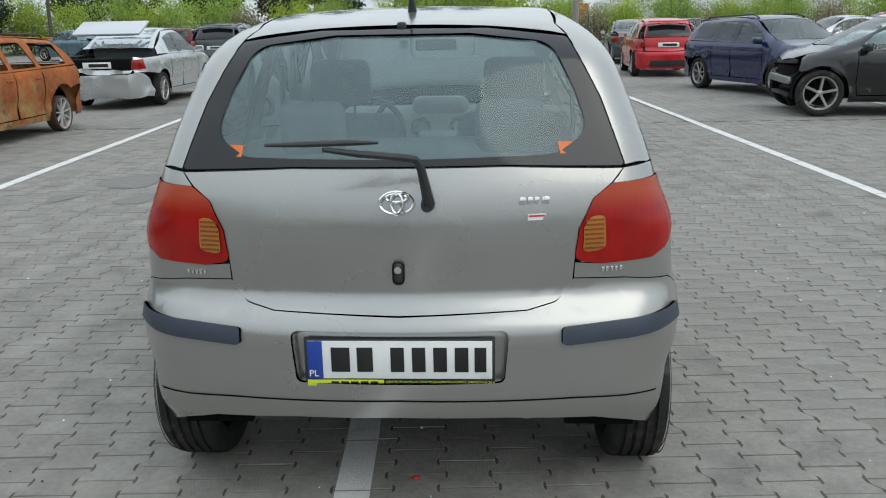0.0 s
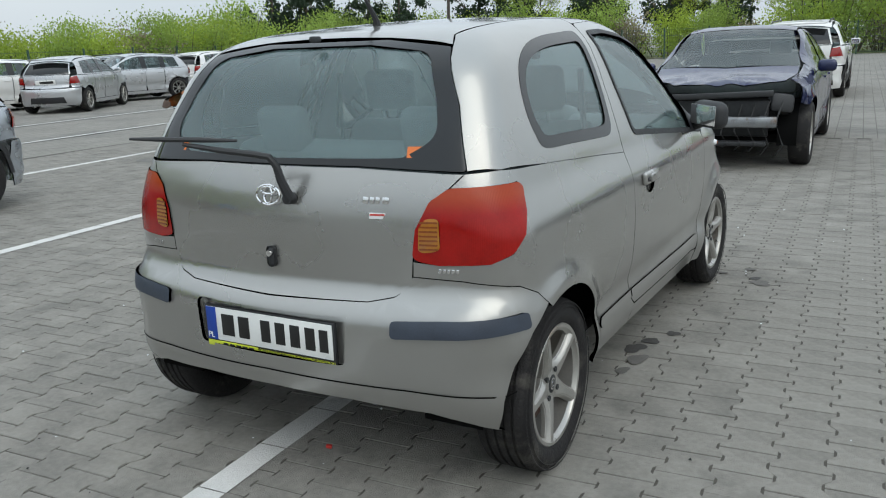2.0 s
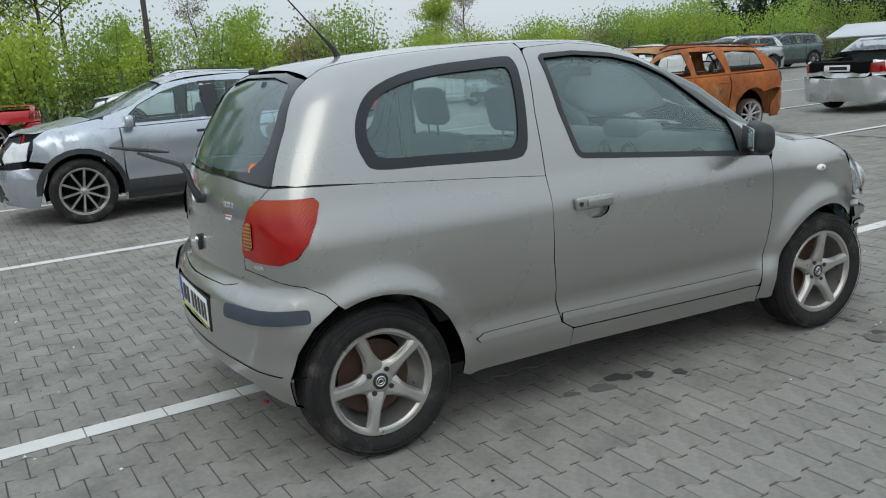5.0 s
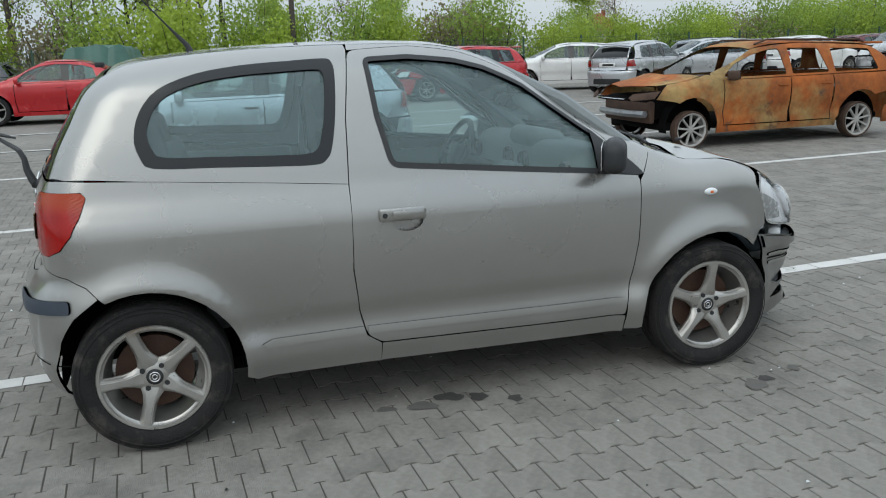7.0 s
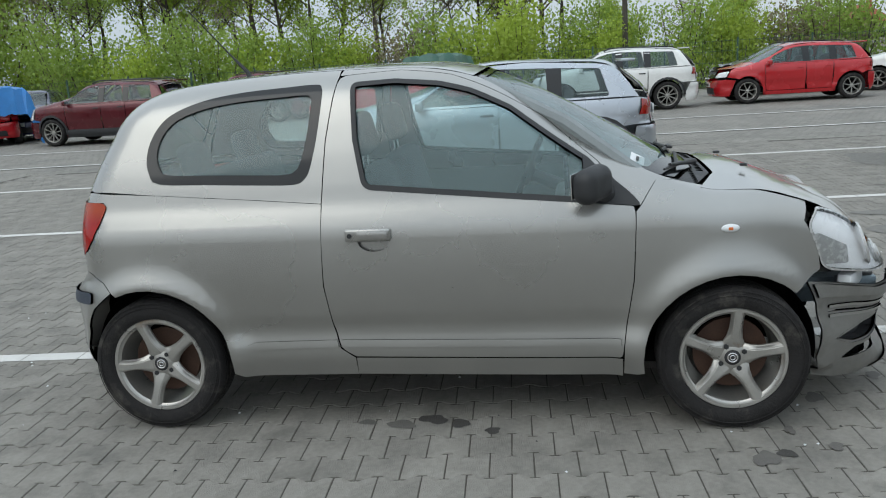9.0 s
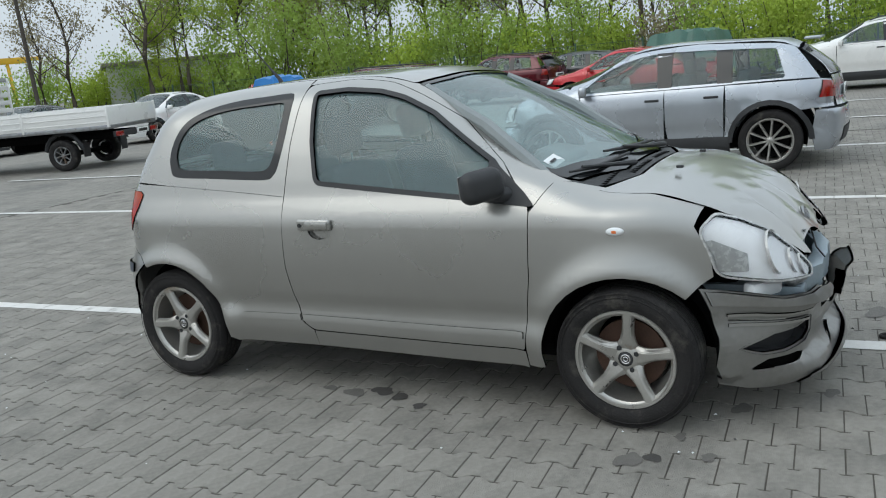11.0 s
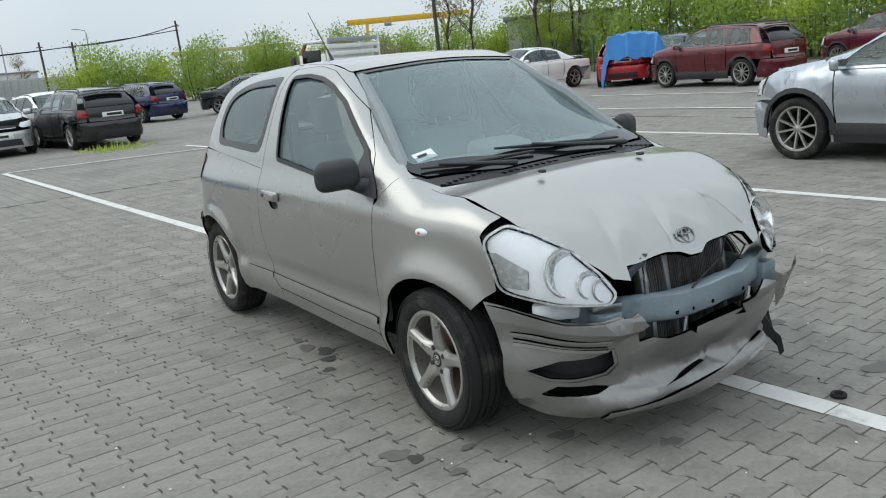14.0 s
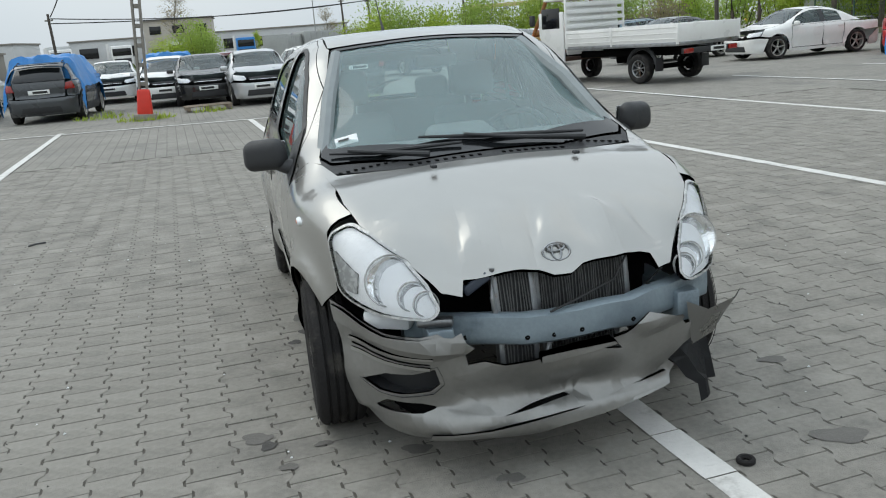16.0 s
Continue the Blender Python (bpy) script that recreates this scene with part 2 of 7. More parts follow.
def tail_lens():
    """Red lens whose upper third is orange, with fine upright flutes."""
    m = material("tail_lamp_lens", (0.29, 0.006, 0.004), 0.16, 0, 0.22, 14, coat=0.12, spec=0.3)
    n, l = m.node_tree.nodes, m.node_tree.links
    b = n["Principled BSDF"]
    old = b.inputs["Base Color"].links[0].from_socket
    co, sp, mr, mx = (n.new(q) for q in ("ShaderNodeTexCoord", "ShaderNodeSeparateXYZ", "ShaderNodeMapRange", "ShaderNodeMix"))
    mr.inputs["From Min"].default_value, mr.inputs["From Max"].default_value = 0.915, 0.965
    mx.data_type = "RGBA"
    mx.inputs[7].default_value = (0.34, 0.042, 0.010, 1)
    l.new(co.outputs["Object"], sp.inputs[0]), l.new(sp.outputs["Z"], mr.inputs["Value"])
    l.new(mr.outputs[0], mx.inputs[0]), l.new(old, mx.inputs[6]), l.new(mx.outputs[2], b.inputs["Base Color"])
    wv, bp = n.new("ShaderNodeTexWave"), n.new("ShaderNodeBump")
    wv.inputs["Scale"].default_value, wv.inputs["Distortion"].default_value = 55, 0.3
    bp.inputs["Strength"].default_value, bp.inputs["Distance"].default_value = 0.15, 0.003
    l.new(co.outputs["Object"], wv.inputs["Vector"]), l.new(wv.outputs["Fac"], bp.inputs["Height"]), l.new(bp.outputs[0], b.inputs["Normal"])
    return m


LAMP_LENS = tail_lens()
AMBER_DARK = material("amber_lens_rib", (0.24, 0.06, 0.010), 0.2, 0, 0.1, 12, coat=0.5)


def leaf_material(name, color):
    m = material(name, color, 0.7, 0, 0.35, 1.2, rand=0.35)
    n, l = m.node_tree.nodes, m.node_tree.links
    b = n["Principled BSDF"]
    tr = n.new("ShaderNodeBsdfTranslucent")
    tr.inputs["Color"].default_value = (color[0] * 1.4, color[1] * 1.4, color[2], 1)
    mx = n.new("ShaderNodeMixShader")
    mx.inputs[0].default_value = 0.35
    l.new(b.outputs[0], mx.inputs[1]), l.new(tr.outputs[0], mx.inputs[2])
    l.new(mx.outputs[0], n["Material Output"].inputs["Surface"])
    return m


LEAF_BRIGHT = leaf_material("spring_leaf", (0.31, 0.40, 0.06))
LEAF_MID = leaf_material("mid_leaf", (0.26, 0.36, 0.08))
LEAF_DARK = leaf_material("conifer_needle", (0.03, 0.055, 0.03))
LEAF_BROWN = leaf_material("bare_twig", (0.25, 0.22, 0.15))


def paint(name, color, metal=0.3, rough=0.25):
    return material("paint_" + name, color, rough, metal, 0.05, 1.5, coat=0.6)

# ---- geometry helpers ----
def curve(xs, ys):
    """Smooth interpolation through a few stations."""
    xs, ys = np.array(xs, float), np.array(ys, float)
    d = np.diff(ys) / np.diff(xs)
    m = np.r_[d[0], (d[:-1] + d[1:]) / 2, d[-1]]
    for i in range(1, len(xs) - 1):
        m[i] = 0 if d[i - 1] * d[i] <= 0 else np.sign(d[i]) * min(abs(m[i]), 3 * abs(d[i]), 3 * abs(d[i - 1]))

    def f(x):
        x = np.asarray(x, float)
        i = np.clip(np.searchsorted(xs, x) - 1, 0, len(xs) - 2)
        h = xs[i + 1] - xs[i]
        t = np.clip((x - xs[i]) / h, 0, 1)
        return (2 * t**3 - 3 * t**2 + 1) * ys[i] + (t**3 - 2 * t**2 + t) * h * m[i] + (-2 * t**3 + 3 * t**2) * ys[i + 1] + (t**3 - t**2) * h * m[i + 1]
    return f


def smax(a, b, k):
    h = np.maximum(k - np.abs(a - b), 0) / k
    return np.maximum(a, b) + h * h * k / 4


class Shape:
    """A car's outer skin as the rounded meeting of side, rear, front and top surfaces. y runs forward from the rear axle."""

    def __init__(self, plan, prof, rear, front, top, flares, rear_bow, front_bow, crown, screen=(1.8, 0.25), k=0.16):
        self.plan, self.prof, self.rear, self.front, self.top = (curve(*c) for c in (plan, prof, rear, front, top))
        self.flares, self.rb, self.fb, self.cr, self.sc, self.k = flares, rear_bow, front_bow, crown, screen, k

    def field(self, p):
        x, y, z = np.abs(p[..., 0]), p[..., 1], p[..., 2]
        s1 = x - self.plan(y) * self.prof(z)
        for cy, cz, r, w, amp in self.flares:
            s1 = s1 - amp * np.exp(-((np.hypot(y - cy, z - cz) - r) / w) ** 2) * (z > 0.2)
        s2 = self.rear(z) + self.rb * x * x - y
        s3 = y - self.front(z) + self.fb * x * x
        s4 = (z - self.top(y) + self.cr * x * x + self.sc[1] * np.exp(-((y - self.sc[0]) / 0.35) ** 2) * x * x) * 0.85
        return smax(smax(smax(s1, s2, self.k), s3, self.k), s4, self.k * 0.75)

    def normal(self, p, e=0.004):
        g = np.stack([self.field(p + d) - self.field(p - d) for d in np.eye(3) * e], -1)
        return g / np.maximum(np.linalg.norm(g, axis=-1, keepdims=True), 1e-9)

    def shoot(self, o, d, far):
        t = np.linspace(0, far, 110)
        v = self.field(o[:, None] + t[None, :, None] * d[:, None])
        inside = v < 0
        i = np.where(inside.any(1), inside.argmax(1), v.argmin(1))
        hi, lo = t[i], np.where(inside.any(1), t[np.maximum(i - 1, 0)], t[i])
        for _ in range(14):
            m = (lo + hi) / 2
            inside = self.field(o + m[:, None] * d) < 0
            hi, lo = np.where(inside, m, hi), np.where(inside, lo, m)
        return o + hi[:, None] * d


def rays(kind, a, b):
    """Ray starts and ways for a flat pattern (a, b), and how far they run."""
    z = np.zeros_like(a)
    if kind == "side":
        return np.stack([z + 1.6, a, b], 1), np.stack([z - 1, z, z], 1), 1.58
    if kind == "rear":
        return np.stack([a, z - 2.2, b], 1), np.stack([z, z + 1, z], 1), 4.0
    if kind == "front":
        return np.stack([a, z + 5.5, b], 1), np.stack([z, z - 1, z], 1), 5.0
    if kind == "top":
        return np.stack([a, b, z + 2.6], 1), np.stack([z, z, z - 1], 1), 2.4
    if kind[0] == "cyl":
        _, yc, s = kind
        th = a / 0.7
        w = np.stack([np.cos(th), s * np.sin(th), z], 1)
        return np.stack([z, z + yc, b], 1) + 2.2 * w, -w, 2.15
    _, zc = kind
    ph = b / 0.7
    w = np.stack([np.cos(ph), z, np.sin(ph)], 1)
    return np.stack([z, a, z + zc], 1) + 1.8 * w, -w, 1.75


def flat(kind, p):
    if kind == "side":
        return p[1], p[2]
    if kind in ("rear", "front"):
        return p[0], p[2]
    if kind == "top":
        return p[0], p[1]
    if kind[0] == "cyl":
        return math.atan2(kind[2] * (p[1] - kind[1]), p[0]) * 0.7, p[2]
    return p[1], math.atan2(p[2] - kind[1], p[0]) * 0.7


CODE = {"s": "side", "r": "rear", "f": "front", "t": "top"}


def place(shape, spec):
    kind = CODE[spec[0]]
    o, d, far = rays(kind, np.array([float(spec[1])]), np.array([float(spec[2])]))
    return shape.shoot(o, d, far)[0]


def fillet(pts, radius, steps=5):
    out, n = [], len(pts)
    for i in range(n):
        p0, p1, p2 = (np.array(pts[j % n][:2]) for j in (i - 1, i, i + 1))
        r = pts[i][2] if len(pts[i]) > 2 else radius
        u, v = p0 - p1, p2 - p1
        lu, lv = np.linalg.norm(u), np.linalg.norm(v)
        if r <= 0 or lu < 1e-6 or lv < 1e-6:
            out.append(p1)
            continue
        ang = math.acos(max(-1, min(1, float(u @ v) / (lu * lv))))
        if ang > 3.05:
            out.append(p1)
            continue
        cut = min(r / math.tan(ang / 2), lu * 0.46, lv * 0.46)
        a, b = p1 + u / lu * cut, p1 + v / lv * cut
        for k in range(steps + 1):
            t = k / steps
            out.append((1 - t) ** 2 * a + 2 * t * (1 - t) * p1 + t * t * b)
    return out


def dense(pts, step):
    out = []
    for p, q in zip(pts, pts[1:] + pts[:1]):
        n = max(1, int(np.linalg.norm(np.array(q) - np.array(p)) / step + 0.5))
        out += [np.array(p) + (np.array(q) - np.array(p)) * k / n for k in range(n)]
    return out


def inset(pts, d):
    """A ring d inside a closed outline."""
    P = np.array(pts)
    area = np.sum(P[:, 0] * np.roll(P[:, 1], -1) - np.roll(P[:, 0], -1) * P[:, 1])
    t = np.roll(P, -1, 0) - np.roll(P, 1, 0)
    t /= np.maximum(np.linalg.norm(t, axis=1, keepdims=True), 1e-9)
    n = np.stack([-t[:, 1], t[:, 0]], 1) * (1 if area > 0 else -1)
    return [q for q in P + n * d]


def sheet(outline, holes, step):
    """Cuts a flat outline with holes into a grid: points, faces, border edges."""
    bm = bmesh.new()
    for ring in [outline] + holes:
        vs = [bm.verts.new((p[0], p[1], 0)) for p in ring]
        for a, b in zip(vs, vs[1:] + vs[:1]):
            bm.edges.new((a, b))
    bmesh.ops.triangle_fill(bm, use_beauty=True, use_dissolve=False, edges=bm.edges[:])
    P = np.array(outline)
    for ax in (0, 1):
        lo, hi = P[:, ax].min(), P[:, ax].max()
        n = int((hi - lo) / step)
        for k in range(1, n + 1):
            c = [0, 0, 0]
            c[ax] = lo + (hi - lo) * k / (n + 1)
            no = [0, 0, 0]
            no[ax] = 1
            bmesh.ops.bisect_plane(bm, geom=bm.verts[:] + bm.edges[:] + bm.faces[:], dist=1e-5, plane_co=c, plane_no=no)
    bm.verts.index_update()
    V = np.array([v.co[:2] for v in bm.verts])
    Fc = [[v.index for v in f.verts] for f in bm.faces]
    E = [(e.verts[0].index, e.verts[1].index) for e in bm.edges if len(e.link_faces) == 1]
    bm.free()
    return V, Fc, E


def make(name, V, Fc, mat, parent=None, label="", normals=None, smooth=True):
    me = bpy.data.meshes.new(name)
    me.from_pydata([tuple(v) for v in V], [], [tuple(f) for f in Fc])
    me.update()
    if smooth:
        me.shade_smooth()
    if normals is not None:
        me.normals_split_custom_set_from_vertices([tuple(n) for n in normals])
    for q in mat if isinstance(mat, (list, tuple)) else [mat]:
        me.materials.append(q)
    ob = new(name, me)
    if parent:
        ob.parent = parent
    if label:
        ob["label"] = label
    return ob


def part(name, bm, mat, parent=None, label="", smooth=True):
    """One mesh object from a bmesh, under a thing or a part."""
    me = bpy.data.meshes.new(name)
    bmesh.ops.recalc_face_normals(bm, faces=bm.faces[:])
    bm.to_mesh(me)
    bm.free()
    if smooth:
        me.shade_smooth()
        me.set_sharp_from_angle(angle=radians(38))
    me.materials.append(mat)
    ob = new(name, me)
    if parent:
        ob.parent = parent
    if label:
        ob["label"] = label
    return ob


def panel(shape, name, kind, spec, mat, parent, label="", holes=(), lift=0.0, depth=0.012, step=0.035, radius=0.0, gap=0.0006, mirror=False, bend=None, raw=False):
    """A pressed panel: an outline laid on the skin, with turned-in edges."""
    def ring(sp, r, g):
        pts = []
        for q in sp:
            if isinstance(q[0], str):
                a, b = flat(kind, place(shape, q))
                pts.append((a, b) + tuple(q[3:]))
            else:
                pts.append(q)
        pts = dense([np.array(p) for p in fillet(pts, r)], step)
        return inset(pts, g) if g else pts
    outline = ring(spec, radius, gap)
    hs = [h if raw else ring(h, radius, 0) for h in holes]
    V2, Fc, E = sheet(outline, hs, step)
    o, d, far = rays(kind, V2[:, 0].copy(), V2[:, 1].copy())
    P = shape.shoot(o, d, far)
    N = shape.normal(P)
    P = P + N * lift
    if bend:
        P = bend(P)
    f0 = np.array([P[f[:3]] for f in Fc])
    fn = np.cross(f0[:, 1] - f0[:, 0], f0[:, 2] - f0[:, 0])
    flip = np.sum(fn * N[[f[0] for f in Fc]]) < 0
    faces = [f[::-1] for f in Fc] if flip else [list(f) for f in Fc]
    V, NN = list(P), list(N)
    if bend:
        acc = np.zeros_like(P)
        for f in faces:
            c = np.cross(P[f[1]] - P[f[0]], P[f[2]] - P[f[0]])
            for i in f:
                acc[i] += c
        NN = list(acc / np.maximum(np.linalg.norm(acc, axis=1, keepdims=True), 1e-12))
    if depth:
        mid = P.mean(0)
        for a, b in E:
            k = len(V)
            ia, ib = P[a] - N[a] * depth, P[b] - N[b] * depth
            V += [P[a], P[b], ib, ia]
            nn = np.cross(P[b] - P[a], N[a])
            nn /= max(np.linalg.norm(nn), 1e-9)
            faces.append([k, k + 1, k + 2, k + 3])
            NN += [nn, nn, nn, nn]
    V, NN = np.array(V), np.array(NN)
    made = [make(name, V, faces, mat, parent, label, NN)]
    if mirror:
        M = np.array([-1, 1, 1])
        made.append(make(name, V * M, [f[::-1] for f in faces], mat, parent, label, NN * M))
    if mat in (GLASS, WSGLASS, LENS):
        for ob in made:
            ob.visible_shadow = False
    made = made[0]
    return made, outline, hs


def box(sx, sy, sz, at=(0, 0, 0), bevel=0.0, rot=None, seg=2, taper=1.0):
    bm = bmesh.new()
    bmesh.ops.create_cube(bm, size=1)
    for v in bm.verts:
        t = taper if v.co.z > 0 else 1
        v.co = (v.co.x * sx * t, v.co.y * sy * t, v.co.z * sz)
    if bevel:
        bmesh.ops.bevel(bm, geom=bm.edges[:], offset=bevel, segments=seg, affect="EDGES", profile=0.5)
    m = Matrix.Translation(at) @ (rot if rot else Matrix.Identity(4))
    bmesh.ops.transform(bm, matrix=m, verts=bm.verts)
    return bm


def rod(p, q, r0, r1=None, n=8):
    bm = bmesh.new()
    p, q = Vector(p), Vector(q)
    bmesh.ops.create_cone(bm, segments=n, radius1=r0, radius2=r0 if r1 is None else r1, depth=(q - p).length, cap_ends=True)
    m = Matrix.Translation((p + q) / 2) @ (q - p).to_track_quat("Z", "Y").to_matrix().to_4x4()
    bmesh.ops.transform(bm, matrix=m, verts=bm.verts)
    return bm


def join(*bms):
    out = bms[0]
    for b in bms[1:]:
        me = bpy.data.meshes.new("tmp")
        b.to_mesh(me)
        b.free()
        out.from_mesh(me)
        bpy.data.meshes.remove(me)
    return out


def lathe(profile, n=48, at=(0, 0, 0)):
    """Turns (radius, x) stations about the x axis."""
    bm = bmesh.new()
    rings = []
    for r, x in profile:
        rings.append([bm.verts.new((at[0] + x, at[1] + r * math.cos(2 * math.pi * k / n), at[2] + r * math.sin(2 * math.pi * k / n))) for k in range(n)])
    for a, b in zip(rings, rings[1:]):
        for k in range(n):
            bm.faces.new((a[k], a[(k + 1) % n], b[(k + 1) % n], b[k]))
    return bm


def tube(points, r, n=8):
    """A bent round bar through points."""
    bm = bmesh.new()
    pts = [Vector(p) for p in points]
    rr = r if isinstance(r, (list, tuple)) else [r] * len(pts)
    rings = []
    for i, p in enumerate(pts):
        d = (pts[min(i + 1, len(pts) - 1)] - pts[max(i - 1, 0)]).normalized()
        q = d.to_track_quat("Z", "Y")
        rings.append([bm.verts.new(p + q @ Vector((rr[i] * math.cos(6.2832 * k / n), rr[i] * math.sin(6.2832 * k / n), 0))) for k in range(n)])
    for a, b in zip(rings, rings[1:]):
        for k in range(n):
            bm.faces.new((a[k], a[(k + 1) % n], b[(k + 1) % n], b[k]))
    bm.faces.new(rings[0][::-1]), bm.faces.new(rings[-1])
    return bm


def thing(name, label, category, m=None, group="", kind=""):
    ob = new(name)
    if m is not None:
        ob.matrix_basis = m
    return tagged(ob, label, category, group, kind)


def move(bm, m):
    bmesh.ops.transform(bm, matrix=m, verts=bm.verts)
    return bm


def wheel(parent, at, side, radius=0.292, width=0.178, rim_r=0.20, spokes=5, tyre_mat=None, rim_mat=None, detail=True, rz=0.0, spin=0.2):
    """Tyre with tread grooves, alloy rim with spokes, hub cap, nuts and brake disc, under a wheel Empty that is a part."""
    tyre_mat, rim_mat = tyre_mat or RUBBER, rim_mat or ALLOY
    w = width / 2
    m = Matrix.Translation(at) @ pose(0, 0, 0, 0, 0, rz + (0 if side > 0 else 180))
    n = 64 if detail else 32
    prof = [(rim_r - 0.004, w * 0.80), (rim_r + 0.012, w * 0.97), ((rim_r + radius) / 2, w * 1.06), (radius - 0.028, w * 1.0), (radius - 0.012, w * 0.93), (radius - 0.003, w * 0.80)]
    if detail:
        for c in (0.52, 0.17, -0.17, -0.52):
            prof += [(radius, w * (c + 0.09)), (radius - 0.008, w * (c + 0.07)), (radius - 0.008, w * (c - 0.02)), (radius, w * (c - 0.04))]
    else:
        prof += [(radius, 0)]
    prof += [(r, -x) for r, x in reversed(prof[:6])]
    t = part("tyre", move(lathe(prof, n), m), tyre_mat, parent)
    if detail:
        for k in range(2):
            part("sidewall_ring", move(lathe([((rim_r + radius) / 2 + .012 + k * .016, w * 1.056 - k * .003), ((rim_r + radius) / 2 + .0145 + k * .016, w * 1.075 - k * .004), ((rim_r + radius) / 2 + .017 + k * .016, w * 1.05 - k * .003)], n), m), tyre_mat, t)
    rp = [(rim_r + 0.004, w * 0.84), (rim_r - 0.001, w * 0.92), (rim_r - 0.012, w * 0.91), (rim_r - 0.017, w * 0.78), (rim_r - 0.023, w * 0.74), (rim_r - 0.020, w * 0.3), (rim_r - 0.045, -w * 0.8)]
    b = lathe(rp, n)
    r = part("rim", move(b, m), rim_mat, parent)
    for k in range(spokes):
        a = spin + 2 * math.pi * k / spokes
        bm = bmesh.new()
        st = [(0.030, 0.046, w * 0.62), (0.058, 0.041, w * 0.70), (0.080, 0.031, w * 0.76), (0.110, 0.0245, w * 0.81), (0.150, 0.0235, w * 0.85), (rim_r - 0.012, 0.027, w * 0.88)]
        if not detail:
            st = [(0.03, 0.02, w * 0.66), (rim_r - 0.008, 0.022, w * 0.82)]
        if spokes > 6:
            st = [(q[0], q[1] * 0.62, q[2]) for q in st]
        rings = []
        for rr, hw, x in st:
            rings.append([bm.verts.new((x + dx, rr, s * hw * f)) for s, f, dx in ((-1, 1, -0.012), (-1, 0.55, 0.002), (1, 0.55, 0.002), (1, 1, -0.012), (1, 1, -0.03), (-1, 1, -0.03))])
        for p, q in zip(rings, rings[1:]):
            for j in range(6):
                bm.faces.new((p[j], p[(j + 1) % 6], q[(j + 1) % 6], q[j]))
        bmesh.ops.transform(bm, matrix=m @ Matrix.Rotation(a, 4, "X"), verts=bm.verts)
        if detail:
            bmesh.ops.bevel(bm, geom=[e for e in bm.edges if len(e.link_faces) == 2 and e.calc_face_angle() > .45], offset=.003, segments=2, affect="EDGES")
            part("spoke", bm, rim_mat, r)
        else:
            bm.to_mesh(tmp := bpy.data.meshes.new("tmp"))
            bm.free()
            whole = bmesh.new()
            whole.from_mesh(r.data), whole.from_mesh(tmp)
            bpy.data.meshes.remove(tmp)
            whole.to_mesh(r.data)
            whole.free()
    part("hub_cap", move(lathe([(0.001, w * 0.72), (0.024, w * 0.72), (0.030, w * 0.68), (0.045, w * 0.62), (0.05, w * 0.4)], 24), m), rim_mat if not detail else BLACK_TRIM, r)
    if detail:
        part("hub_face", move(lathe([(0.031, w * 0.70), (0.052, w * 0.66), (0.062, w * 0.55), (0.06, w * 0.3)], 32), m), rim_mat, r)
        part("hub_emblem", move(join(lathe([(0.0155, w * 0.735), (0.018, w * 0.745), (0.0205, w * 0.735)], 24), lathe([(0.007, w * 0.735), (0.009, w * 0.745), (0.011, w * 0.735)], 20)), m), CHROME, r)
        for k in range(4):
            a = spin + 0.3 + k * math.pi / 2
            part("wheel_nut", move(rod((w * 0.5, 0.05 * math.cos(a), 0.05 * math.sin(a)), (w * 0.735, 0.05 * math.cos(a), 0.05 * math.sin(a)), 0.0105, n=6), m), BLACK_TRIM, r)
    part("brake_disc", move(lathe([(0.02, -w * 0.05), (rim_r - 0.06, -w * 0.05), (rim_r - 0.06, -w * 0.3), (0.02, -w * 0.3)], 32), m), RUST_DISC if detail else DARK, parent)
    return t

# ---- ground ----
def grid_turn(x, y):
    """Bay lines and paving lie 3.3 degrees off the car."""
    c, s = math.cos(radians(3.3)), math.sin(radians(3.3))
    return c * x - s * y, s * x + c * y


def ground_material():
    m = material("paved_ground", (0.232, 0.221, 0.198), 0.9, 0, 0.22, 0.9, 0.4, 120, second=(0.18, 0.174, 0.16), spots=0.58)
    n, l = m.node_tree.nodes, m.node_tree.links
    b = n["Principled BSDF"]
    old = b.inputs["Base Color"].links[0].from_socket
    co = n.new("ShaderNodeTexCoord")
    mp = n.new("ShaderNodeMapping")
    mp.inputs["Rotation"].default_value = (0, 0, radians(-3.3))
    br = n.new("ShaderNodeTexBrick")
    br.inputs["Scale"].default_value = 1.0
    br.inputs["Brick Width"].default_value, br.inputs["Row Height"].default_value = 0.165, 0.17
    br.inputs["Mortar Size"].default_value = 0.006
    br.inputs["Color1"].default_value, br.inputs["Color2"].default_value = (1.06, 1.06, 1.06, 1), (0.9, 0.9, 0.9, 1)
    br.inputs["Mortar"].default_value = (0.55, 0.54, 0.52, 1)
    mp2 = n.new("ShaderNodeMapping")
    mp2.inputs["Rotation"].default_value = (0, 0, radians(90))
    l.new(co.outputs["Object"], mp.inputs[0]), l.new(mp.outputs[0], mp2.inputs[0]), l.new(mp2.outputs[0], br.inputs["Vector"])
    mul = n.new("ShaderNodeMix")
    mul.data_type, mul.blend_type = "RGBA", "MULTIPLY"
    mul.inputs[0].default_value = 1.0
    l.new(old, mul.inputs[6]), l.new(br.outputs["Color"], mul.inputs[7])
    l.new(mul.outputs[2], b.inputs["Base Color"])
    return m


GROUND = ground_material()
S = 600
gv = [(x, y, -0.010) for y in (-S, S) for x in (-S, S)]
ground = tagged(make("ground", gv, [(0, 1, 3, 2)], GROUND, smooth=False), "grey concrete paved storage yard reaching to the horizon", "ground", kind="structure")


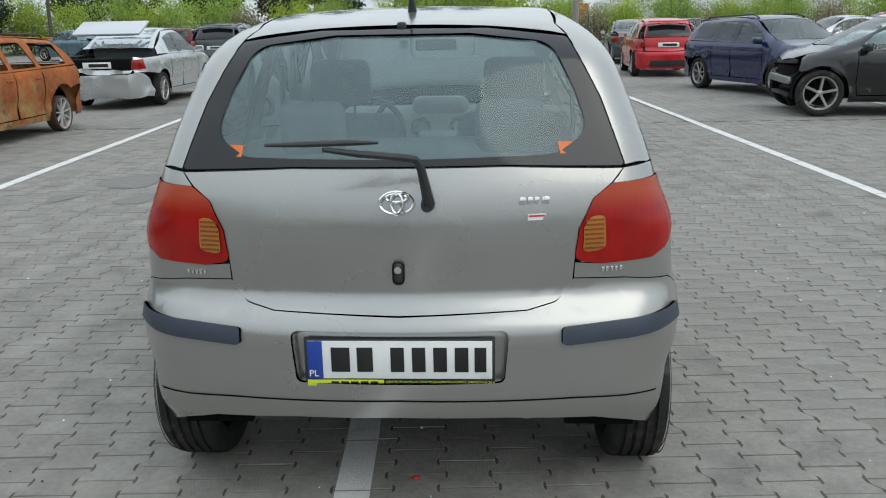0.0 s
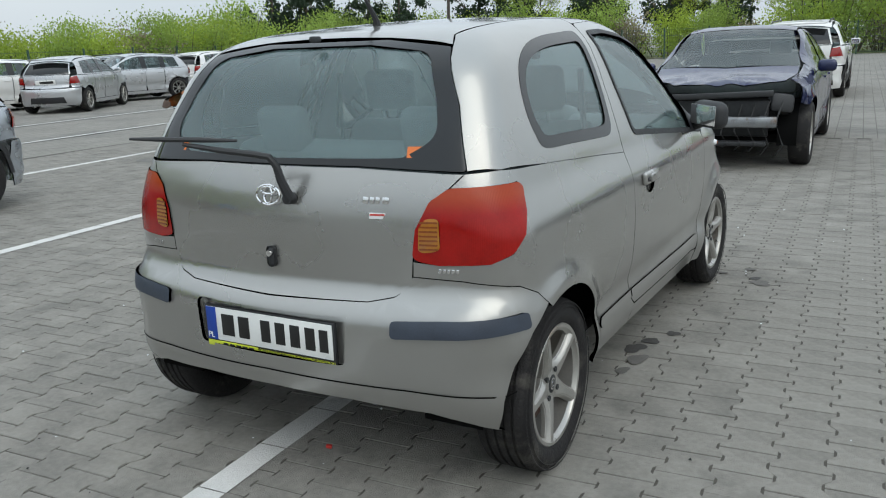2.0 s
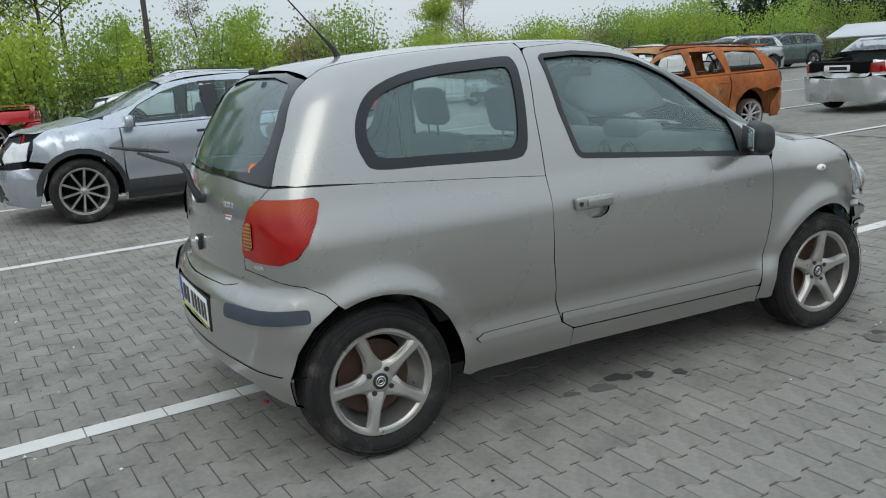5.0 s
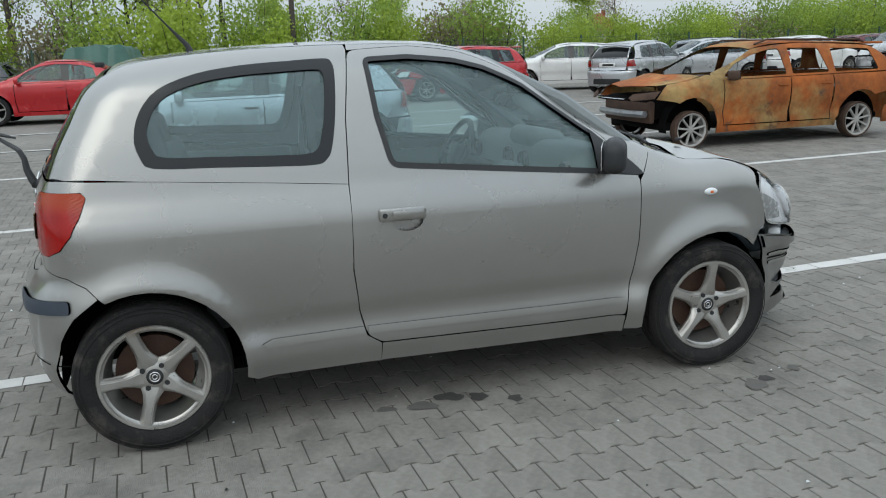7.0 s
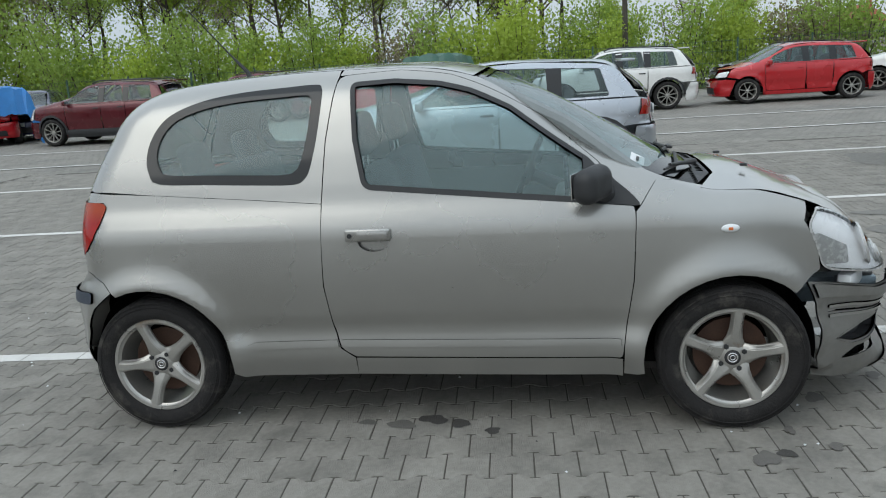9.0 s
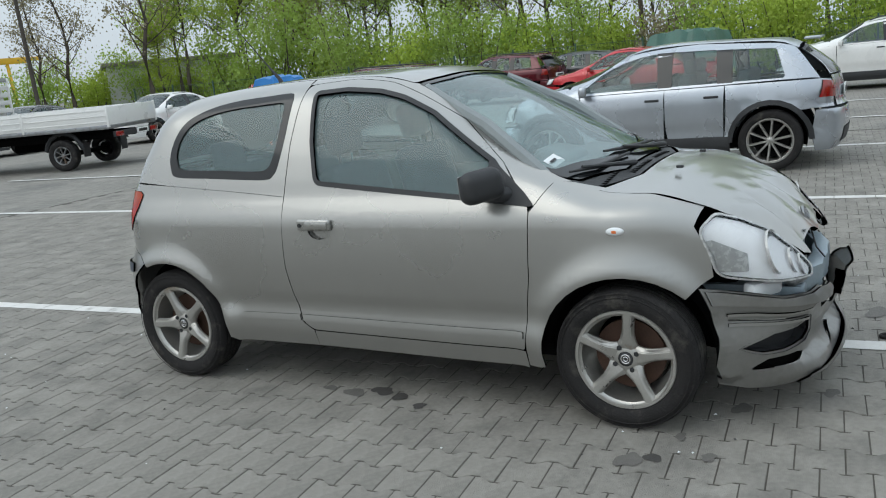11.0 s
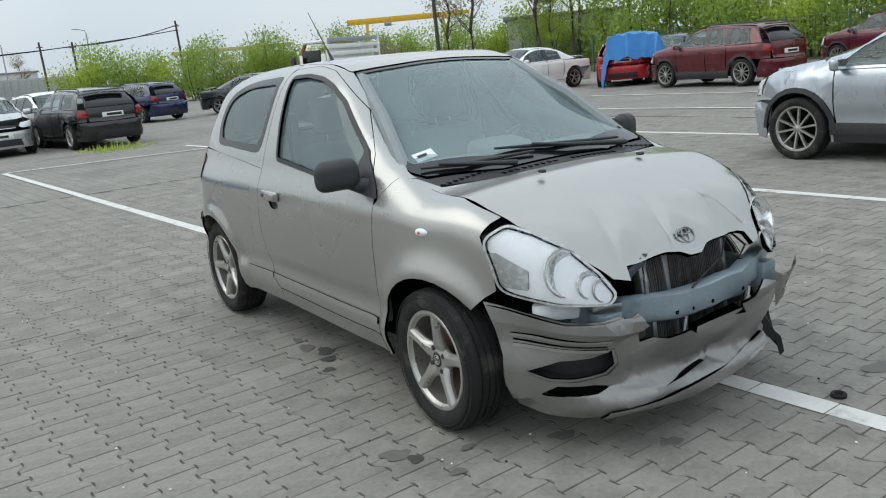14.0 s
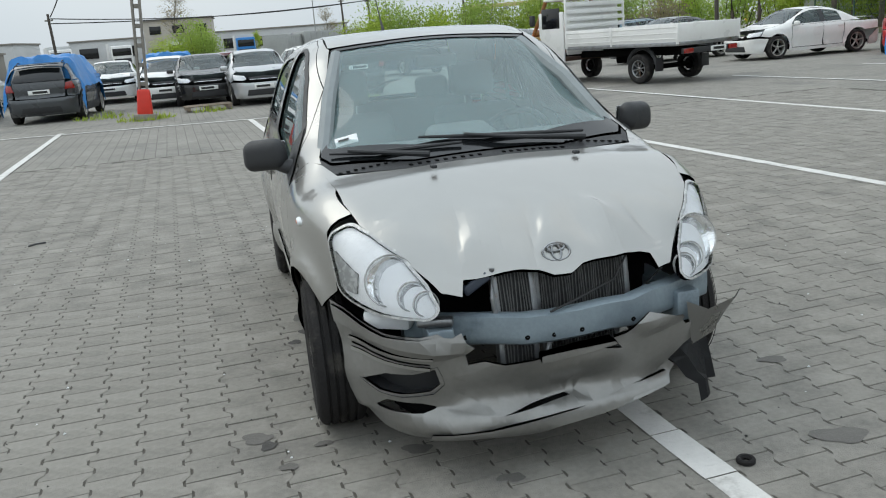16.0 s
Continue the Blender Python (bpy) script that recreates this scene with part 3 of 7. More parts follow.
def paver_mesh():
    a, w, h = 0.0958, 0.0673, 0.0812
    ring = [(a, -h), (a, -0.051), (w, -0.016), (w, 0.016), (a, 0.051), (a, h), (-a, h), (-a, 0.051), (-w, 0.016), (-w, -0.016), (-a, -0.051), (-a, -h)]
    top = [(x * 0.978, y * 0.976, 0.0) for x, y in ring]
    low = [(x, y, -0.006) for x, y in ring]
    n = len(ring)
    return top + low, [tuple(range(n))] + [(i, n + i, n + (i + 1) % n, (i + 1) % n) for i in range(n)]


PV, PF = paver_mesh()
paver_me = bpy.data.meshes.new("paver")
paver_me.from_pydata(PV, [], PF)
paver_me.materials.append(PAVER)
paver_me.update()


def pavers():
    single, V, Fc = [], [], []
    rng = random.Random(4)
    P0 = np.array(PV)
    for i in range(-75, 60):
        for j in range(-66, 66):
            u, v = i * 0.1705, j * 0.1655 + (0.08275 if i % 2 else 0)
            x, y = grid_turn(u, v + 1.2)
            near_band = (1.25 < x < 2.55 and 0.2 < y < 4.0) or (0.0 < x < 1.2 and 3.3 < y < 4.3)
            if near_band and len(single) < 300:
                single.append((x, y, rng.uniform(-0.0015, 0.001), rng.uniform(-0.6, 0.6)))
            elif -9.5 < x < 8.5 and -7.5 < y < 9.5:
                k = len(V)
                c, s = math.cos(radians(3.3 + rng.uniform(-0.7, 0.7))), math.sin(radians(3.3 + rng.uniform(-0.7, 0.7)))
                dz = rng.uniform(-0.002, 0.0012)
                V += [(x + c * p[0] - s * p[1], y + s * p[0] + c * p[1], p[2] + dz) for p in P0]
                Fc += [tuple(k + q for q in f) for f in PF]
    bed = make("joint_bed", [(-9.6, -7.6, -.0028), (8.6, -7.6, -.0028), (8.6, 9.6, -.0028), (-9.6, 9.6, -.0028)], [(0, 1, 2, 3)], JOINT, ground, smooth=False)
    rest = make("paving", V, Fc, PAVER, ground, smooth=False)
    rest["kind"] = "stuff"
    for x, y, z, a in single:
        ob = new("paver", paver_me)
        ob.parent = ground
        ob.matrix_basis = pose(x, y, z, 0, 0, 3.3 + a)


def line(p, q, width=0.115):
    """Painted bay line, broken at the joints and worn along its edges."""
    p, q = Vector((*p, 0)), Vector((*q, 0))
    d = (q - p)
    L = d.length
    d.normalize()
    s = Vector((-d.y, d.x, 0))
    bm = bmesh.new()
    rng = random.Random(int(p.x * 100))
    k, t = 0, 0.0
    while t < L:
        e = min(t + 0.331, L)
        w0, w1 = (width / 2 * rng.uniform(0.93, 1.05) for _ in range(2))
        vs = [bm.verts.new(tuple(p + d * a + s * b + Vector((0, 0, 0.0025)))) for a, b in ((t + 0.003, -w0), (e - 0.003, -w1), (e - 0.003, w0), (t + 0.003, w1))]
        bm.faces.new(vs)
        t = e
    ob = part("bay_line", bm, LINE, ground, smooth=False)
    return ob


for x0, ya, yb in ((-0.20, -13.2, 9), (-4.10, -14.0, 22), (-7.75, -12.6, 24), (-11.3, -12.2, 24), (-14.7, -12, 26), (3.74, -14.2, 24), (7.5, -14.4, 24)):
    line((x0 - 0.058 * ya, ya), (x0 - 0.058 * yb, yb))
line((-3.5, -12.4), (8.5, -14.6))


def stain(x, y, rx, ry, mat, seed):
    rng = random.Random(seed)
    bm = bmesh.new()
    n = 22
    ph = [rng.uniform(0, 6.28) for _ in range(4)]
    vs = []
    for k in range(n):
        a = 6.2832 * k / n
        r = 1 + 0.18 * math.sin(2 * a + ph[0]) + 0.13 * math.sin(3 * a + ph[1]) + 0.08 * math.sin(5 * a + ph[2])
        vs.append(bm.verts.new((x + rx * r * math.cos(a), y + ry * r * math.sin(a), 0.0032)))
    bm.faces.new(vs)
    part("oil_stain", bm, mat, ground, smooth=False)


for i, (x, y, rx, ry, mt) in enumerate(((0.74, 0.88, 0.03, 0.035, OIL_OLD), (0.76, 1.03, 0.035, 0.07, OIL_OLD), (0.71, 1.16, 0.045, 0.06, OIL), (0.75, 1.28, 0.035, 0.045, OIL), (0.82, 1.42, 0.028, 0.035, OIL),
                                         (1.05, 2.44, 0.06, 0.045, OIL_OLD), (1.01, 2.52, 0.035, 0.03, OIL), (0.95, 2.71, 0.03, 0.028, OIL_OLD), (0.81, 2.58, 0.03, 0.022, OIL_OLD), (0.24, 3.08, 0.045, 0.03, OIL_OLD), (-1.11, 2.58, 0.06, 0.035, OIL_OLD), (-0.91, 3.24, 0.09, 0.06, OIL_OLD), (0.49, 2.76, 0.05, 0.04, OIL_OLD),
                                         (-3.2, 5.2, 0.25, 0.45, OIL_FAINT), (-2.8, 4.3, 0.14, 0.25, OIL_FAINT), (-3.5, 4.4, 0.12, 0.18, OIL_FAINT), (-7.0, 5.6, 0.5, 0.4, OIL_FAINT), (1.9, 8.4, 0.25, 0.2, OIL_FAINT), (1.6, 7.2, 0.12, 0.1, OIL_FAINT))):
    stain(x, y, rx, ry, mt, i)

# ---- the damaged silver hatchback ----
HERO = Shape(
    plan=([-.6, -.4, -.25, -.1, .2, .8, 1.5, 2.0, 2.36, 2.66, 2.85, 3.0, 3.15], [.70, .765, .80, .812, .818, .82, .82, .812, .79, .72, .66, .60, .52]),
    prof=([.1, .2, .25, .31, .35, .43, .51, .62, .70, .78, .855, .905, .96, 1.04, 1.2, 1.35, 1.45, 1.52], [.88, .918, .938, .962, .967, .957, .980, .996, .999, .995, .985, .963, .935, .905, .835, .755, .68, .63]),
    rear=([.15, .25, .35, .45, .56, .62, .66, .70, .80, .95, 1.04, 1.2, 1.40, 1.46, 1.52], [-.40, -.45, -.49, -.50, -.50, -.485, -.445, -.425, -.425, -.41, -.375, -.285, -.135, -.04, .12]),
    front=([.14, .175, .225, .255, .33, .415, .445, .475, .53, .62, .7, .8, .9], [3.06, 3.115, 3.11, 3.08, 3.08, 3.095, 3.10, 3.13, 3.115, 3.08, 3.03, 2.98, 2.9]),
    top=([-.5, -.1, .3, .8, 1.2, 1.4, 1.6, 2.0, 2.28, 2.36, 2.5, 2.7, 2.85, 2.96, 3.1], [1.40, 1.435, 1.475, 1.495, 1.487, 1.45, 1.37, 1.15, .99, .972, .957, .89, .82, .74, .60]),
    flares=((0, .29, .345, .06, .030), (2.37, .29, .345, .07, .034)), rear_bow=.205, front_bow=.38, crown=.07, k=.13)
hero = thing("hatchback_car", "silver three-door hatchback with a crushed front on grey paving", "car")


def arc(cy, cz, r, a0, a1, n=14):
    return [("s", cy + r * math.cos(radians(a0 + (a1 - a0) * k / n)), cz + r * math.sin(radians(a0 + (a1 - a0) * k / n))) for k in range(n + 1)]


def smooth_loop(pts, n=3):
    """A closed soft curve through side-view points."""
    out, m = [], len(pts)
    P = [np.array(p) for p in pts]
    for i in range(m):
        a, b, c, d = P[i - 1], P[i], P[(i + 1) % m], P[(i + 2) % m]
        for k in range(n):
            t = k / n
            q = .5 * (2 * b + (c - a) * t + (2 * a - 5 * b + 4 * c - d) * t * t + (3 * b - a - 3 * c + d) * t ** 3)
            out.append(("s", float(q[0]), float(q[1])))
    return out


AX = ("axial", 0.75)
RC = ("cyl", 0.7, -1)
BC = ("cyl", 0.3, -1)
FC = ("cyl", 2.1, 1)


def hp(name, kind, spec, mat=SILVER, **kw):
    return panel(HERO, name, kind, spec, mat, hero, **kw)


# sides
door_line = [("s", .834, 1.452, .05), ("s", .79, 1.2), ("s", .774, .958), ("s", .766, .63), ("s", .785, .46), ("s", .81, .355, .05), ("s", .87, .318, .05)]
a_line = [("s", 1.09, 1.462), ("s", 1.30, 1.432), ("s", 1.45, 1.372), ("s", 1.66, 1.25), ("s", 1.869, 1.072), ("s", 1.985, .915)]
window = [("s", .888, 1.420, .03), ("s", .905, 1.2), ("s", .945, 1.010, .05), ("s", 1.50, .957), ("s", 1.985, .912, .01), ("s", 1.83, 1.085), ("s", 1.54, 1.295), ("s", 1.38, 1.372), ("s", 1.256, 1.405, .05), ("s", 1.07, 1.425)]
bowl = [("s", .985 + .064 * math.cos(k * .3927), .806 + .040 * math.sin(k * .3927)) for k in range(16)]
_, _, door_holes = hp("door", AX, door_line + [("s", 1.947, .297, .018), ("s", 1.993, .618), ("s", 2.003, .825), ("s", 2.004, .884), ("s", 1.997, .908)] + a_line[::-1], holes=[window, bowl], step=.025, mirror=True)
q_pts = [(.075, 1.060), (.032, 1.10), (.018, 1.17), (.045, 1.26), (.115, 1.335), (.25, 1.385), (.42, 1.410), (.60, 1.420), (.735, 1.425), (.764, 1.410), (.768, 1.36), (.752, 1.22), (.726, 1.10), (.702, 1.055), (.655, 1.036), (.50, 1.040), (.28, 1.050)]
qwin = smooth_loop(q_pts)
q_inner = smooth_loop([(.40 + (y - .40) * .88, 1.232 + (z - 1.232) * .79) for y, z in q_pts])
hp("rear_pillar", AX, [("s", -.222, 1.034), ("s", .02, 1.019), ("s", .27, .9995), ("s", .52, .980), ("s", .771, .958), ("s", .787, 1.2), ("s", .831, 1.452), ("t", .479, .83), ("t", .468, .40), ("t", .458, .0), ("r", .487, 1.392), ("r", .4895, 1.386)] + [("r", .488 + (.574 - .488) * k / 5, 1.386 + (1.22 - 1.386) * k / 5) for k in range(1, 5)] + [("r", .574 + (.638 - .574) * k / 5, 1.22 + (1.036 - 1.22) * k / 5) for k in range(6)], holes=[qwin], mirror=True)
hp("quarter_panel", RC, [("s", .771, .957), ("s", .763, .63), ("s", .782, .46), ("s", .807, .355), ("s", .866, .314), ("s", .866, .231), ("s", .375, .228)] + arc(.0, .295, .338, -8, 113) +
   [("s", -.19, .665), ("s", -.25, .697), ("r", .64, .720), ("r", .492, .728), ("r", .494, .773), ("r", .573, .765), ("s", -.31, .770), ("s", -.262, .795), ("s", -.222, .845), ("s", -.188, .91), ("s", -.163, .975), ("s", -.176, .994), ("r", .60, .990), ("r", .634, 1.028), ("s", -.226, 1.033), ("s", .02, 1.018), ("s", .27, .9985), ("s", .52, .979)], step=.025, mirror=True)
hp("sill", AX, [("s", .869, .314), ("s", 1.949, .2935), ("s", 1.95, .245), ("s", 1.95, .212), ("s", .866, .232)], mirror=True)
hp("front_wing", AX, [("s", 2.007, .885), ("s", 2.005, .825), ("s", 1.996, .62), ("s", 1.956, .345), ("s", 1.953, .225), ("s", 2.01, .225)] + arc(2.37, .29, .342, 190, 47) +
   [("s", 2.655, .590), ("s", 2.700, .620), ("s", 2.690, .71), ("s", 2.635, .815), ("t", .622, 2.66), ("t", .640, 2.45), ("t", .660, 2.16), ("s", 2.09, .990), ("s", 2.025, .905)], step=.026, mirror=True)
hp("roof_rail", AX, [("t", .477, .84), ("t", .484, 1.15), ("t", .496, 1.385), *[("t", .487 + (.579 - .487) * k / 5, 1.40 + .38 * k / 5) for k in range(5)], *[("t", .579 + (.659 - .579) * k / 5, 1.78 + .32 * k / 5) for k in range(6)], ("t", .660, 2.155), ("s", 2.086, .987), ("s", 2.024, .908), ("s", 1.998, .915)] + [(q[0], q[1] + .0005, q[2] + .0008) for q in a_line[::-1]][1:] + [("s", .834, 1.4528)], mirror=True)
hp("handle_bowl", AX, bowl, SILVER, lift=-.020, depth=-.020, gap=-.002, step=.02, mirror=True)
hp("door_rubber", AX, window, BLACK_TRIM, holes=[inset(door_holes[0], 0.016)], raw=True, lift=0.003, mirror=True, gap=-0.004)
hp("door_window", AX, window, GLASS, lift=-0.012, depth=0, gap=0.004, mirror=True, step=.06)
hp("mirror_triangle", AX, [("s", 1.815, .925, .01), ("s", 2.035, .902, .02), ("s", 1.985, .955), ("s", 1.81, 1.098)], BLACK_TRIM, lift=0.006, mirror=True)
hp("window_border", AX, qwin, BLACK_GLOSS, holes=[q_inner], lift=0.001, mirror=True, gap=0.001)
hp("quarter_window", AX, qwin, GLASS, lift=-0.006, depth=0, gap=0.004, mirror=True, step=.06)
# roof
hp("roof", "top", [("t", .454, .0), ("t", .464, .4), ("t", .475, .83), ("t", .482, 1.15), ("t", .494, 1.385, .02), ("t", .25, 1.405), ("t", -.25, 1.405), ("t", -.494, 1.385, .02), ("t", -.482, 1.15), ("t", -.475, .83), ("t", -.464, .4), ("t", -.454, .0), ("r", -.483, 1.393), ("r", -.25, 1.421), ("r", .25, 1.421), ("r", .483, 1.393)], step=.05)
# tail
gate_side = [("r", .630, 1.027), ("r", .597, .991), ("r", .545, .952), ("r", .506, .87), ("r", .493, .78), ("r", .488, .715), ("r", .447, .668, .05), ("r", .36, .650)]
hp("tailgate", "rear", gate_side + [("r", .0, .643)] + [(c, -x, *r) for c, x, *r in gate_side[::-1]] + [("r", -.3, 1.043), ("r", .3, 1.043)])
rg = [("r", .637, 1.034, .01), ("r", .572, 1.22), ("r", .486, 1.388, .02), ("r", .25, 1.416), ("r", -.25, 1.416), ("r", -.486, 1.388, .02), ("r", -.572, 1.22), ("r", -.637, 1.034, .01), ("r", -.3, 1.048), ("r", .3, 1.048)]
rin = [(.44, 1.072, .08), (.535, 1.13, .06), (.50, 1.24), (.437, 1.374, .09), (.2, 1.402), (-.2, 1.402), (-.437, 1.374, .09), (-.50, 1.24), (-.535, 1.13, .06), (-.44, 1.072, .08), (0, 1.066)]
hp("rear_window_border", "rear", rg, BLACK_GLOSS, holes=[rin], lift=-.001)
hp("rear_window", "rear", rg, GLASS, lift=-.004, depth=0, gap=.004, step=.08)
lamp = [("r", .497, .782, .02), ("r", .509, .87), ("r", .548, .950, .03), ("r", .60, .986, .02), ("s", -.178, .990, .03), ("s", -.167, .974, .02), ("s", -.192, .91), ("s", -.226, .847), ("s", -.266, .799, .03), ("s", -.31, .774), ("r", .573, .769)]
hp("tail_lamp", RC, lamp, LAMP_LENS, mirror=True, lift=.005, depth=.02, gap=-.003, label="red tail lamp lens")
hp("indicator_lens", RC, [("r", .512, .80, .02), ("r", .515, .875), ("r", .535, .905, .02), ("r", .575, .905, .02), ("r", .580, .81, .02)], AMBER, mirror=True, lift=.009, depth=.004)
for i in range(7):
    z0 = .812 + i * .013
    hp("lens_rib", RC, [("r", .518, z0), ("r", .572, z0), ("r", .572, z0 + .005), ("r", .518, z0 + .005)], AMBER_DARK, mirror=True, lift=.0115, depth=.003, gap=0)
seam = [("s", -.155, .624), ("s", -.19, .663), ("s", -.25, .695), ("r", .64, .718), ("r", .491, .726), ("r", .449, .666, .05), ("r", .36, .6485)]
archr = [("s", -.325, .25), ("s", -.332, .36), ("s", -.300, .465), ("s", -.245, .555)]
half = archr[1:] + seam
recess = [("r", .305, .605, .02), ("r", .295, .452, .02), ("r", -.295, .452, .02), ("r", -.305, .605, .02)]


def bumper(name, kind, right, mid_top, mid_low, lower, mat, **kw):
    """A bumper that runs round both corners: the right half's outline and its mirror."""
    def par(q):
        a, b = flat(kind, place(HERO, q))
        return (a, b) + tuple(q[3:])
    R = [par(q) for q in right]
    Lw = [par(q) for q in lower]
    full = math.pi * 0.7
    mirror_pts = lambda pts: [(full - p[0], *p[1:]) for p in pts][::-1]
    return panel(HERO, name, kind, R + [par(q) for q in mid_top] + mirror_pts(R) + mirror_pts(Lw) + [par(q) for q in mid_low] + Lw, mat, hero, **kw)


bumper("rear_bumper", BC, half, [("r", 0, .640)], [("r", .0, .345)], [("r", .30, .338), ("r", .556, .318), ("r", .66, .290), ("r", .72, .262), ("s", -.27, .235), ("s", -.31, .255)], SILVER, holes=[recess])
hp("plate_recess", "rear", [("r", .308, .608), ("r", .298, .449), ("r", -.298, .449), ("r", -.308, .608)], SILVER, lift=-.028, depth=-.028, gap=0)
hp("bumper_strip", BC, [("r", .452, .607, .015), ("r", .60, .614), ("s", -.250, .622, .015), ("s", -.250, .572, .015), ("r", .60, .563), ("r", .452, .556, .015)], BLUE_TRIM, mirror=True, lift=.010, depth=.012)
# flat dark strip: the shade of the bumper's crease, painted on its skin
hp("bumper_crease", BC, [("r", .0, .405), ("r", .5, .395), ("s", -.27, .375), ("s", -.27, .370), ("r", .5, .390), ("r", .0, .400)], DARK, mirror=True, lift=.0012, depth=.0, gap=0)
# plate: frame, white field, blue band, writing bars, advert strip
py = -.478


def slab(name, x0, x1, z0, z1, y, mat, parent, th=.004, label=""):
    return part(name, box(x1 - x0, th, z1 - z0, ((x0 + x1) / 2, y, (z0 + z1) / 2), min(.002, th / 3)), mat, parent, label)


plate = slab("number_plate", -.268, .268, .440, .585, py, BLACK_TRIM, hero, .014, "white plate in a black frame")
slab("plate_field", -.259, .260, .466, .579, py - .0085, WHITE_PLATE, plate)
slab("plate_band", -.259, -.216, .466, .579, py - .0105, PLATE_BLUE, plate)
for i, (x0, x1) in enumerate(((-.198, -.135), (-.125, -.07), (-.03, .018), (.03, .078), (.09, .138), (.15, .198), (.205, .248))):
    slab("plate_mark", x0 + .006, x1 - .004, .487, .560, py - .0108, INK, plate)
slab("advert_strip", -.262, -.045, .443, .462, py - .0085, YELLOW_GREEN, plate)
for i in range(5):
    slab("advert_mark", -.195 + i * .028, -.173 + i * .028, .447, .458, py - .0105, INK, plate, .002)
for x0, x1, z in ((.03, .18, .446),):
    slab("advert_line", x0, x1, z - .003, z + .003, py - .0085, YELLOW_GREEN, plate, .002)
cu = bpy.data.curves.new("plate_letters", "FONT")
cu.body, cu.size, cu.extrude = "PL", .028, .0006
cu.materials.append(WHITE_PLATE)
tx = new("plate_letters", cu)
tx.parent = plate
tx.matrix_basis = pose(-.256, py - .0135, .474, 90, 0, 0)
cu = bpy.data.curves.new("advert_letters", "FONT")
cu.body, cu.size, cu.extrude = "CENTRUM NAPRAW POWYPADKOWYCH-POMOC DROGOWA 24 h", .0100, .0004
cu.materials.append(YELLOW_GREEN)
tx = new("advert_letters", cu)
tx.parent = plate
tx.matrix_basis = pose(-.040, py - .0092, .4525, 90, 0, 0)


# tailgate details
def ring_badge(name, c, w, h, r, mat, yrot, parent=hero):
    """An oval badge with two inner ovals."""
    bm = bmesh.new()
    for (ax, az, ox, oz) in ((w, h, 0, 0), (w * .33, h * .9, 0, 0), (w * .62, h * .36, 0, h * .45)):
        pts = [(ox + ax * math.cos(k * .2618), 0, oz + az * math.sin(k * .2618)) for k in range(25)]
        bm = join(bm, tube(pts, r, 6))
    move(bm, Matrix.Translation(c) @ yrot)
    return part(name, bm, mat, parent)


ring_badge("tailgate_badge", (0, -.424, .957), .047, .031, .0042, CHROME, pose(0, 0, 0, -8, 0, 0))
for k, (x0, w, h) in enumerate(((.345, .022, .020), (.366, .018, .02), (.384, .017, .02), (.402, .008, .02), (.413, .019, .02))):
    pp = place(HERO, ("r", x0, .953))
    part("badge_letter_bar", box(w * .8, .004, h, (x0, pp[1] - .002, .953), .001, pose(0, 0, 0, -6, 12, 12)), CHROME, hero)
pp = place(HERO, ("r", .39, .905))
part("dealer_sticker", box(.052, .0015, .018, (.385, pp[1] - .001, .908), 0, pose(0, 0, 0, -4, 0, 13)), PAPER, hero)
part("sticker_print", box(.046, .0015, .005, (.385, pp[1] - .0024, .911), 0, pose(0, 0, 0, -4, 0, 13)), RED_INK, hero)
for k in range(5):
    pp = place(HERO, ("r", .575 + k * .013, .748))
    part("badge_letter_bar", box(.009, .003, .014, (.575 + k * .013, pp[1] - .002, .748), .001, pose(0, 0, 0, 0, 10, 25)), CHROME, hero)
    pp = place(HERO, ("r", -.575 - k * .013, .743))
    part("badge_letter_bar", box(.010, .003, .014, (-.575 - k * .013, pp[1] - .002, .743), .001, pose(0, 0, 0, 0, 0, -25)), CHROME, hero)
lock = part("boot_lock", box(.034, .016, .068, (0, -.432, .760), .014, None, 3), BLACK_TRIM, hero, "black oval lock plate")
part("lock_cylinder", move(lathe([(.001, .012), (.010, .012), (.012, 0)], 20), Matrix.Translation((0, -.436, .772)) @ pose(0, 0, 0, 0, 0, -90)), CHROME, lock)
# rear wiper
arm = part("rear_wiper", tube([(.090, -.430, .955), (.082, -.452, 1.01), (.073, -.458, 1.055), (.060, -.473, 1.085), (.02, -.492, 1.094), (-.08, -.548, 1.112), (-.16, -.600, 1.132)], [.017, .014, .012, .011, .010, .009, .006]), BLACK_TRIM, hero, "black rear wiper pulled away from the glass")
part("wiper_blade", tube([(-.281, -.692, 1.157), (-.20, -.63, 1.150), (-.10, -.555, 1.142), (-.035, -.50, 1.134)], [.004, .008, .008, .004]), BLACK_TRIM, arm)
part("wiper_boot", move(lathe([(.001, .03), (.016, .03), (.020, .0)], 20), Matrix.Translation((.085, -.41, .95)) @ pose(0, 0, 0, 0, 0, -90)), BLACK_TRIM, arm)
part("washer_nozzle", box(.026, .04, .022, (0, -.128, 1.425), .007), BLACK_TRIM, hero)
ant = part("aerial", tube([(.0, .25, 1.455), (.0, .235, 1.495), (0, .16, 1.58), (0, -.03, 1.80)], [.018, .011, .004, .0022]), BLACK_TRIM, hero)
for sx in (-1, 1):
    pp = place(HERO, ("r", sx * .47, 1.085))
    part("window_sticker", box(.052, .001, .036, (sx * .475, pp[1] + .006, 1.088), .0, pose(0, 0, 0, -30, 0, 15 * sx)), ORANGE_TAPE, hero)
part("exhaust_pipe", tube([(.36, -.20, .345), (.36, -.43, .335)], .020, 14), STEEL, hero)

